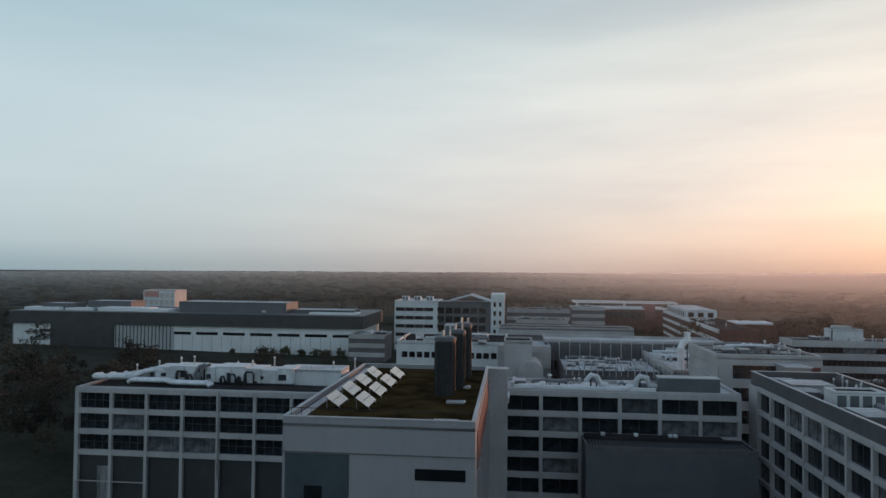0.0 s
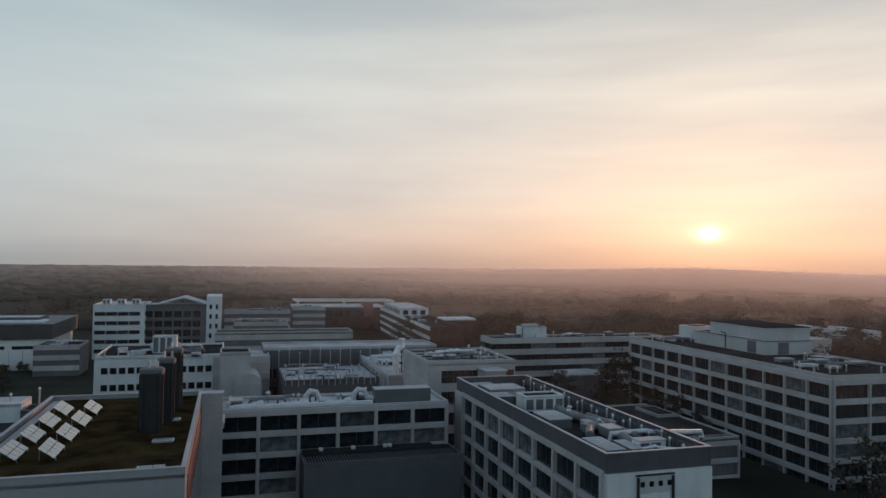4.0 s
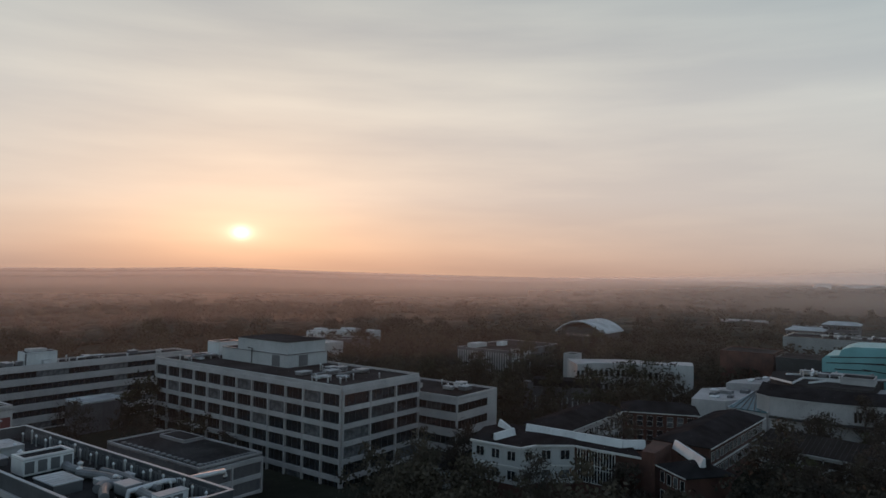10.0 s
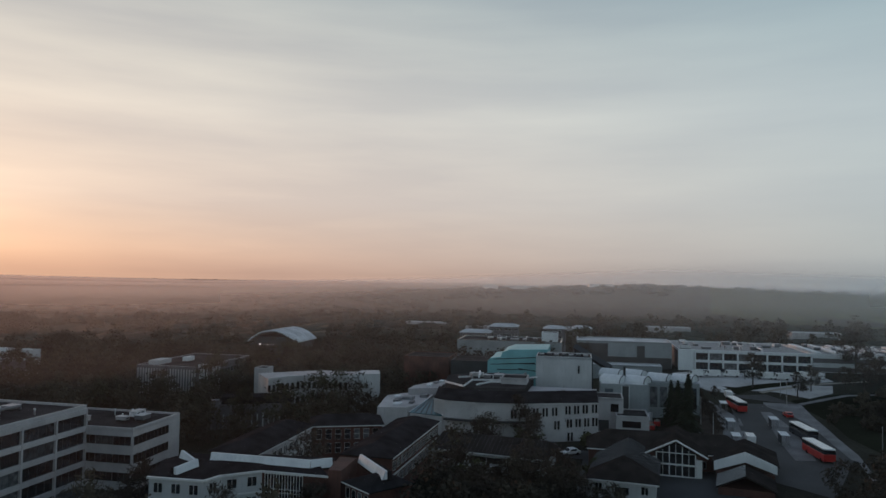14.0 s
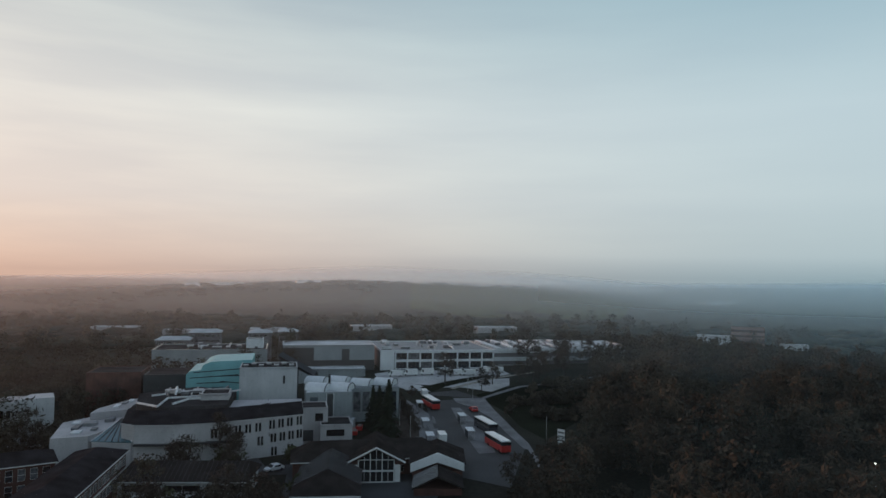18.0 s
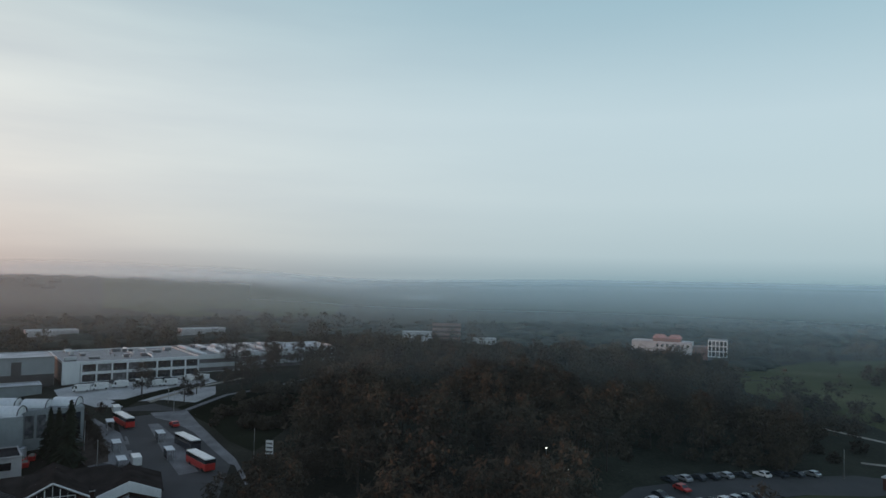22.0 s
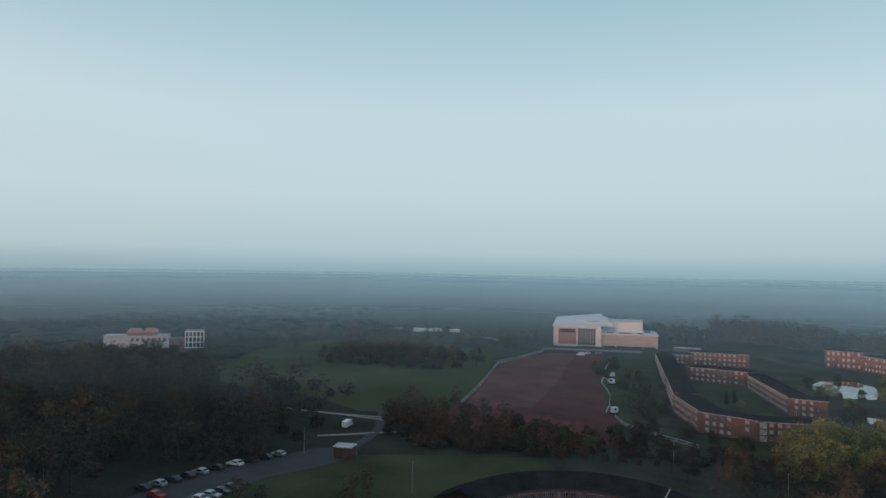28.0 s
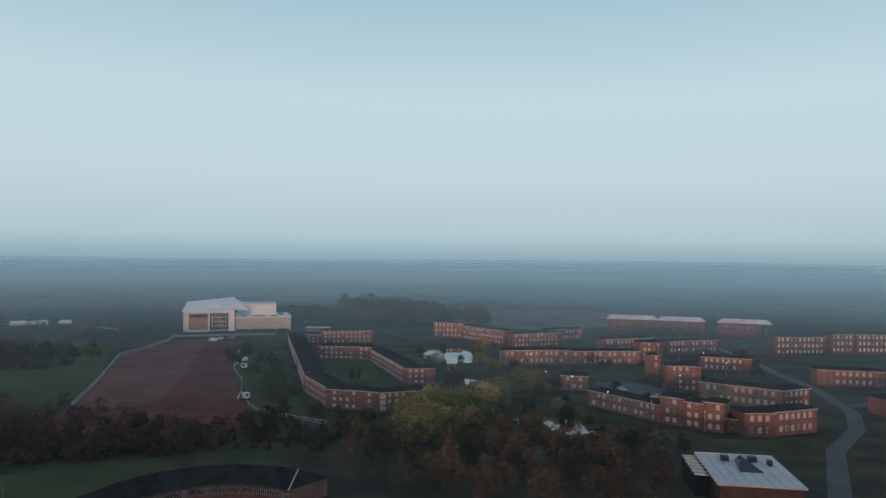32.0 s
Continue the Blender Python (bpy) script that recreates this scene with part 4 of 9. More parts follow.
for k in range(14):
    add_window(b, pose(0.8 + k * 3.0, -0.04, 8), 2.2, 2.2, 2, 1, M_FRAME_D, M_GLASS_D)
    add_window(b, pose(0.8 + k * 3.0, -0.04, 12), 2.2, 2.2, 2, 1, M_FRAME_D, M_GLASS_D)
b = block("courtyard_block", "pale wing with tall windows closing the laboratory court", campus(31, 136), 10, 34, 1, 16.6, M_CONC, M_FELT_L, 0.5)
m = face_frames(10, 34)["l"][0]
grid_face(b, m, 34, 2.2, 4, 3.6, 8, cols=2, rows=1)
scatter_plant(13, 32, 138, 40, 168, 16.66, 6, 4, 10)
roof_duct(campus(33, 140, 16.66), [(0, 0, 0), (0, 0, 4.2), (0.6, 0.4, 5.2), (1.4, 0.8, 5.6), (1.4, 0.8, 7.2)], 0.7, "tall bent white flue stack on the roof")
b = block("plain_tower", "plain pale rendered stair tower", campus(-1.5, 150), 6, 8, 1, 20.2, M_CONC, M_FELT, 0.4)
b = block("courtyard_block", "low grey range behind the stair tower", campus(-3, 160), 12, 14, 1, 17.8, M_CONC, M_FELT_L, 0.4)
strip_face(b, face_frames(12, 14)["f"][0], 12, 7, 3, 3.5, 3)


# ---- white block behind the flues ----
b = block("office_block", "white low office block with square windows and roof plant", campus(-27, 163), 26, 22, 0.5, 18.2, M_WHITE, M_FELT, 0.5)
m = face_frames(26, 22)["f"][0]
punched_face(b, m, 26, (14.8, 11.2, 7.4), [2.0 + 1.75 * k for k in range(14)], 1.3, 1.35, M_FRAME_D, M_GLASS_D, 1, 1)
plant_unit(campus(-16, 167, 18.26), 5, 4, 4.0, "white boxed plant housing on the office roof", M_WHITE)
scatter_plant(15, -26, 162, -4, 180, 18.26, 6, 5, 10)


# ---- striped range ----
def striped_range():
    w, d, zt = 58.0, 9.0, 17.4
    b = block("striped_range", "long pale range with continuous bands and ribbon windows", campus(73.7, 191), w, d, 0.0, zt, M_CONC_D, M_FELT, 0.5, inset=0.3, parapet_mat=M_CONC)
    f = face_frames(w, d)
    strip_face(b, f["f"][0], w, 0.6, 5, 3.3, 14)
    strip_face(b, f["l"][0], d, 0.6, 5, 3.3, 3)
    return b


striped_range()
b = block("lift_housing", "pale blue-white lift housing on the range roof", campus(84.6, 194, 17.46), 8, 4.5, 0, 3.2, M_WHITE, M_FELT, 0.12, category="roof housing")
part("upper_box", boxes((1.5, 1.5, 3.2, 6.0, 4.2, 4.0)), M_DULL, b)
part("dark_edge", boxes((-0.06, -0.06, 0.1, 0.25, 0.2, 3.1)), M_GREYP, b)
scatter_plant(17, 76, 192.5, 126, 198, 17.46, 6, 3, 10)


# ---- six-storey block ----
def six_storey():
    w, d, zt = 24.0, 66.0, 20.5
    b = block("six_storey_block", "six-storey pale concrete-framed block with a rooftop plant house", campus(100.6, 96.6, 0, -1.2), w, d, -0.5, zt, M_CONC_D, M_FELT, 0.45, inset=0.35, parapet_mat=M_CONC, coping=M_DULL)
    f = face_frames(w, d)
    grid_face(b, f["l"][0], d, -0.57, 6, 3.4, 12, cols=3, rows=1, band=0.98, col=0.38)
    grid_face(b, f["f"][0], w, -0.57, 6, 3.4, 3, cols=4, rows=1, band=0.98, col=0.38)
    grid_face(b, f["r"][0], d, -0.57, 6, 3.4, 12, cols=3, rows=1, band=0.98, col=0.38)
    return b


six_storey()
b = block("plant_house", "pale panelled rooftop plant house with grey doors", campus(112.2, 125.4, 20.56, -1.2), 12.5, 25, 0, 3.1, M_DULL, M_FELT, 0.12)
part("upper_tier", boxes((0.25, 0.3, 3.1, 12.2, 19, 5.9)), M_DULL, b)
part("upper_roof", boxes((0.1, 0.15, 5.9, 12.35, 19.2, 6.05)), M_FELT, b)
part("tier_band", boxes((-0.06, -0.06, 2.98, 12.56, 25.06, 3.1)), M_CONC_D, b)
part("front_door", boxes((3.4, -0.06, 0.1, 6.2, 0.01, 2.7)), M_GREYP, b, "grey louvred plant door")
part("side_door", boxes((-0.06, 2.8, 0.1, 0.01, 5.6, 2.7)), M_GREYP, b, "grey louvred plant door")
for k in range(3):
    part("aerial", tube([(3 + k * 1.2, 8 + k * 2, 6.0), (3 + k * 1.2, 8 + k * 2, 7.2)], 0.06, 5), M_DARKM, b)
part("wall_pipe", tube([(-0.15, 13.0, 0.2), (-0.15, 13.0, 3.6), (-0.15, 14.6, 3.8)], 0.12, 6), M_DARKM, b)
block("lift_housing", "white lift housing behind the plant house", campus(116.5, 157.0, 20.56, -1.2), 7, 5, 0, 3.3, M_WHITE, M_FELT, 0.15, category="roof housing")
for u, v, w, d, h in ((105.5, 113.5, 3.2, 2.0, 1.0), (110.0, 109.5, 3.4, 2.2, 1.2), (114.8, 111.5, 3.0, 1.8, 1.3), (117.0, 106.5, 2.6, 2.2, 1.0), (108.2, 104.0, 2.4, 1.8, 0.8)):
    plant_unit(campus(u, v, 20.56), w, d, h, "low boxed roof unit with a pale lid")
scatter_plant(19, 103, 100, 121, 118, 20.56, 4, 2, 14)
scatter_plant(20, 104, 150, 114, 158, 20.56, 4, 2, 6)


# ---- end block with ribbon windows ----
b = block("annexe_block", "pale three-storey annexe with two dark ribbon windows", campus(124.4, 85.5), 16.2, 24, 1, 16.55, M_CONC, M_FELT, 0.45)
f = face_frames(16.2, 24)
for i in range(4):
    for m, n in ((f["f"][0], 3), (f["l"][0], 6)):
        for k in range(n):
            add_window(b, m @ pose(0.3 + k * 3.9, -0.05, 13.6 - i * 3.5), 3.8, 1.7, 3, 1, M_FRAME_D, M_GLASS_D)
scatter_plant(21, 123, 87, 138, 104, 17.06, 4, 1, 6)

# ---- flat hall at the foot of the six-storey block ----
b = block("flat_hall", "low flat-roofed hall with deep pale fascia and rooflights", campus(75.4, 106.4), 14.0, 30, 0, 8.6, M_CONC_D, M_FELT, 0.35, parapet_mat=M_CONC)
for k in range(14):
    part("rooflight", bevelled(boxes((1.2, 1.5 + k * 1.9, 8.6, 2.1, 2.4 + k * 1.9, 8.95))), M_CASE, b)
    part("rooflight", bevelled(boxes((2.2 + k * 0.8, 1.2, 8.6, 2.75 + k * 0.8, 1.9, 8.95))), M_CASE, b)
grid_face(b, face_frames(14.0, 30)["f"][0], 14.0, 1.6, 2, 3.1, 2, cols=4, rows=1, band=0.9, col=0.4)
block("sunken_plant_well", "dark-topped roof well on the flat hall", campus(84.4, 124.0, 8.66), 4.6, 8.5, 0, 0.5, M_CONC, M_FELT, 0.1, category="roof well")
b = block("small_pavilion", "small pale flat-roofed pavilion", campus(91.4, 178.4), 11.2, 8, 0, 8.5, M_CONC_D, M_FELT_L, 0.5, parapet_mat=M_WHITE)

# pipes and stacks standing up along the laboratory roofs
for k in range(12):
    roof_vent(campus(-58 + k * 3.1, 103.5 + (k % 3), 18.06), 2.2 + 0.5 * (k % 4), 0.12, "thin laboratory flues")
for k in range(16):
    roof_vent(campus(11 + k * 1.2, 141 - 0.6 * (k % 3), 14.86), 2.0 + 0.7 * (k % 3), 0.1, "thin laboratory flues")
for k in range(14):
    roof_vent(campus(9 + k * 2.4, 167.4, 14.5), 3.4 + 0.5 * (k % 3), 0.1, "thin laboratory flues")

# ---- far campus beyond the laboratories ----
def library():
    w, d = 151.0, 40.0
    b = block("library_building", "long low white-walled building under a deep charcoal roof band", campus(-212.2, 278.4), w, d, -1.5, 10.6, M_BRIGHT, M_FELT, 0.0)
    part("roof_band", boxes((-1, -1.2, 10.6, w + 1.5, d + 1, 15.7)), M_DARKP, b, "deep overhanging charcoal roof band")
    part("roof_cap", boxes((-1.2, -1.4, 15.7, w + 1.7, d + 1.2, 16.0)), M_GREYP, b)
    m = face_frames(w, d)["f"][0]
    for k in range(12):
        part("strip_window", boxes((12 + k * 11.6, -0.06, 7.0, 21.4 + k * 11.6, 0.02, 8.2)), M_GLASS_D, b, m=m)
    for k in range(35):
        part("panel_joint", boxes((k * 4.2 + 0.2, -0.035, -1, k * 4.2 + 0.3, 0.01, 6.8)), M_CONC_D, b, m=m)
    part("ribbed_bay", boxes((46, -0.5, -1, 72, 0.02, 10.6)), M_DULL, b, "dull ribbed metal bay in the white wall", m)
    for k in range(16):
        part("rib", boxes((46.4 + k * 1.6, -0.62, -1, 46.9 + k * 1.6, -0.5, 10.6)), M_CONC_D, b, m=m)
    part("dark_bay", boxes((18, -1.4, -1, 46, 0.02, 10.6)), M_DARKP, b, m=m)
    m = face_frames(w, d)["r"][0]
    for k in range(3):
        part("side_window", boxes((12 + k * 4, -0.06, 5.6 - k * 0.2, 14 + k * 4, 0.02, 8.2)), M_GLASS_D, b, m=m)
    return b


library()
for k, (u, v, w, d, h) in enumerate(((-141, 284, 47, 16, 4.2), (-186, 290, 20, 12, 3.6), (-92, 286, 26, 14, 1.4), (-204, 285, 14, 10, 2.6))):
    block("roof_storey", "grey set-back roof storey on the library", campus(u, v, 16.0), w, d, 0, h, M_GREYP, M_FELT_L, 0.3)
b = block("terrace_block", "far pink and white apartment block with stepped roofs", campus(-179, 324), 16, 12, 0, 23.2, M_STONE, M_FELT_L, 0.5)
part("pink_panel", boxes((0.5, -0.45, 20.4, 8, -0.32, 23.0)), material("pink_render", (0.55, 0.28, 0.24), 0.8), b)
grid_face(b, face_frames(16, 12)["f"][0], 16, 13, 3, 3.2, 6, M_WHITE, cols=2, rows=1)
for u, v, w, d, z in ((-210, 282, 16, 8, 1.2), (-192, 283, 13, 5, 1.0), (-176, 282, 22, 9, 1.5), (-158, 281, 14, 8, 1.1), (-84, 283, 20, 9, 0.7)):
    block("roof_plate", "bright white roof plate on the library", campus(u, v, 16.0), w, d, 0, z, M_BRIGHT, M_BRIGHT, 0.0, category="roof plate", group="white roof plates on the library")
scatter_plant(31, -180, 282, -66, 300, 16.05, 10, 5, 10)

# tower group
b = block("glazed_tower", "pale lecture tower with a grey glazed front", campus(-34, 308), 31, 20, -1, 20.5, M_GREYP, M_FELT_L, 0.5)
for k in range(6):
    for i in range(4):
        add_window(b, pose(1.2 + k * 3.7, -0.04, 4 + i * 3.9), 3.0, 2.6, 2, 1, M_FRAME_D, M_GLASS_D)
part("end_slab", boxes((25, -1.0, -1, 31, 20, 24.5)), M_WHITE, b, "tall white end slab with small windows")
for k in range(2):
    for i in range(5):
        part("slot_window", boxes((26.2 + k * 2.4, -1.06, 3 + i * 4, 27.2 + k * 2.4, -0.98, 5 + i * 4)), M_GLASS_D, b)
bm = bmesh.new()
pts = [(6, 20.8), (16, 23.6), (25, 20.8), (25, 21.4), (16, 24.2), (6, 21.4)]
for (x0, z0), (x1, z1) in zip(pts[:2], pts[1:3]):
    v = [bm.verts.new(p) for p in ((x0, -1, z0), (x1, -1, z1), (x1, 18, z1), (x0, 18, z0), (x0, -1, z0 + 0.5), (x1, -1, z1 + 0.5), (x1, 18, z1 + 0.5), (x0, 18, z0 + 0.5))]
    for f in ((0, 3, 2, 1), (4, 5, 6, 7), (0, 1, 5, 4), (1, 2, 6, 5), (2, 3, 7, 6), (3, 0, 4, 7)):
        bm.faces.new([v[i] for i in f])
part("pitched_canopy", bm, M_FELT_L, b)
b = block("white_wing", "white banded wing beside the lecture tower", campus(-51.4, 304), 19, 24, -1, 20.8, M_WHITE, M_FELT_L, 0.5)
for i in range(5):
    for m, n in ((face_frames(19, 24)["f"][0], 4), (face_frames(19, 24)["r"][0], 5)):
        for k in range(n):
            add_window(b, m @ pose(0.6 + k * 4.2, -0.04, 2.0 + i * 3.7), 4.0, 1.5, 3, 1, M_FRAME_D, M_GLASS_D)
for k in range(3):
    plant_unit(campus(-49 + k * 5.5, 310, 20.86), 3, 3, 2.2, mat=M_WHITE)
for k, (u, v, w, d, h, lab) in enumerate(((2, 300, 22, 14, 13.5, "low pale office block with ribbon windows"), (-2, 340, 30, 14, 15.5, "grey office range with ribbon windows"), (30, 350, 16, 12, 16.5, "pale stepped office block with ribbon windows"), (-62, 262, 14, 16, 9.5, "small pale service block beside the library"))):
    b = block("office_range", lab, campus(u, v), w, d, -2, h, M_CONC_D, M_FELT, 0.5, parapet_mat=M_CONC)
    strip_face(b, face_frames(w, d)["f"][0], w, h - 10.6, 3, 3.5, max(3, int(w / 4)))
    scatter_plant(40 + k, u + 1, v + 1, u + w - 1, v + d - 1, h + 0.06, 4, 2, 5)
# barrel-roofed store by the stair tower
b = thing("barrel_store", "white barrel-roofed store behind the laboratory", "building", campus(1.6, 148))
bm = bmesh.new()
arc = [(2.6 * math.cos(math.pi * k / 12), 2.2 * math.sin(math.pi * k / 12)) for k in range(13)]
front, rear = [bm.verts.new((2.6 + x, 0, 14.2 + z)) for x, z in arc], [bm.verts.new((2.6 + x, 9, 14.2 + z)) for x, z in arc]
bm.faces.new(front[::-1])
bm.faces.new(rear)
for i in range(12):
    bm.faces.new((front[i], front[i + 1], rear[i + 1], rear[i]))
part("vault", bm, M_CONC, b)
part("wall", boxes((0, 0, 1, 5.2, 9, 14.2)), M_CONC, b)
# brick-faced centre with white roof frame
b = block("brick_centre", "dark brick-faced centre under a white roof frame", campus(37, 424), 56, 26, -2, 12.3, M_BRICK_D, M_FELT_L, 0.6, parapet_mat=M_WHITE)
for k in range(12):
    add_window(b, pose(1.5 + k * 3.6, -0.04, 7), 2.8, 3.6, 2, 2, M_FRAME_D, M_GLASS_D)
part("roof_frame", boxes((1, 2, 15.6, 62, 3, 16.4), (1, 22, 15.6, 62, 23, 16.4), (1, 3, 15.6, 2, 22, 16.4), (61, 3, 15.6, 62, 22, 16.4), (2, 2, 12.3, 3, 3, 15.6), (60, 2, 12.3, 61, 3, 15.6), (30, 2, 12.3, 31, 3, 15.6)), M_WHITE, b)
part("block_end", boxes((42, -0.5, 6, 48, 8, 15.4)), M_RUST, b)
b = block("striped_office", "long office with white balcony bands and a set-back top storey", campus(80.6, 281, 0, -3), 15, 132, -2, 12.4, M_BRICK_D, M_FELT, 0.5)
strip_face(b, face_frames(15, 132)["l"][0], 132, 0.5, 3, 3.9, 22, M_WHITE, band=1.5)
b = block("top_storey", "white set-back top storey with rounded window heads", campus(85, 352, 12.46, -3), 15, 52, 0, 3.7, M_WHITE, M_FELT_L, 0.2)
for k in range(9):
    add_window(b, face_frames(15, 52)["l"][0] @ pose(2 + k * 5.6, -0.04, 0.5), 2.6, 2.3, 2, 1, M_FRAME_D, M_GLASS_D)
for k in range(3):
    add_window(b, pose(1.5 + k * 4.6, -0.04, 0.5), 2.6, 2.3, 2, 1, M_FRAME_D, M_GLASS_D)
scatter_plant(47, 84, 290, 92, 345, 12.46, 5, 1, 4)


b = block("domed_hall", "dark red-brown hall with pale bumped roofs", campus(102.7, 336), 20, 16, -2, 10.5, M_BRICK_D, M_FELT_L, 0.4)
for k in range(3):
    part("roof_bump", bevelled(boxes((1.0 + k * 6.2, 1, 10.5, 6.6 + k * 6.2, 14, 12.0)), 0.7), M_WHITE, b)
b = block("long_range", "long low range with a pale roof edge and ribbon windows", campus(-4, 233), 44, 10, -1, 16.2, M_CONC_D, M_FELT, 0.5, parapet_mat=M_CONC)
strip_face(b, face_frames(44, 10)["f"][0], 44, 4.0, 3, 3.6, 12)
# far sheds behind the six-storey block
for k in range(5):
    block("far_shed", "pale flat-roofed shed far behind the concrete block", campus(222 + k * 5.2, 227 - k * 3.4 + (k % 2) * 4), 4.6, 9, -2, 15.4 + (k % 2) * 0.7, M_WHITE, M_FELT_L, 0.3, group="far sheds")
b = block("low_works", "long low dark-walled works with a pale roof edge", campus(190, 233, 0, -42), 48, 9, -2, 13.8, M_CONC_D, M_FELT, 0.4, coping=M_WHITE)
strip_face(b, pose(0, 0, 0), 48, 6.5, 2, 3.4, 12, M_CONC_D)
for k in range(6):
    plant_unit(campus(190, 233, 13.86, -42) @ pose(4 + k * 7.2, 2 + (k % 3), 0), 3.2, 2.0, 0.9)
b = block("banded_block", "small pale block with dark window bands behind the plant house", campus(186, 190), 12, 14, -2, 15.5, M_CONC, M_FELT_L, 0.4)
strip_face(b, face_frames(12, 14)["f"][0], 12, 4.5, 3, 3.5, 3)

# ---- courtyard college ----
def pitched_wing(name, label, p0, p1, depth, eaves, base, wall, roof_mat, rise=2.6, hip=3.0, overhang=0.5, group="", category="building"):
    """A wing with a hipped tile roof; p0 to p1 runs left to right along its front."""
    dx, dy = p1[0] - p0[0], p1[1] - p0[1]
    n = math.hypot(dx, dy)
    b = thing(name, label, category, pose(p0[0], p0[1], 0, 0, 0, math.degrees(math.atan2(dy, dx))), group)
    part("wall", boxes((0, 0, base, n, depth, eaves)), wall, b)
    bm = bmesh.new()
    o = overhang
    lo = [bm.verts.new(p) for p in ((-o, -o, eaves), (n + o, -o, eaves), (n + o, depth + o, eaves), (-o, depth + o, eaves))]
    mid = [bm.verts.new((v.co.x, v.co.y, eaves + 0.18)) for v in lo]
    r0, r1 = bm.verts.new((min(hip, n / 2 - 0.1), depth / 2, eaves + rise)), bm.verts.new((max(n - hip, n / 2 + 0.1), depth / 2, eaves + rise))
    bm.faces.new(lo[::-1])
    for i in range(4):
        bm.faces.new((lo[i], lo[(i + 1) % 4], mid[(i + 1) % 4], mid[i]))
    for f in ((mid[0], mid[1], r1, r0), (mid[1], mid[2], r1), (mid[2], mid[3], r0, r1), (mid[3], mid[0], r0)):
        bm.faces.new(f)
    part("roof", bm, roof_mat, b)
    part("gutter", boxes((-o, -o - 0.1, eaves - 0.02, n + o, -o, eaves + 0.16)), M_FRAME, b)
    return b, n


def cxy(u, v):
    p = EU * u + EV * v
    return (p.x, p.y)


def facade_windows(b, n, z, count, w, h, m=None, cols=2, rows=1, off=0.9):
    m = m or pose(0, 0, 0)
    for k in range(count):
        add_window(b, m @ pose(off + k * (n - 2 * off - w) / max(count - 1, 1), -0.06, z), w, h, cols, rows, M_FRAME, M_GLASS)


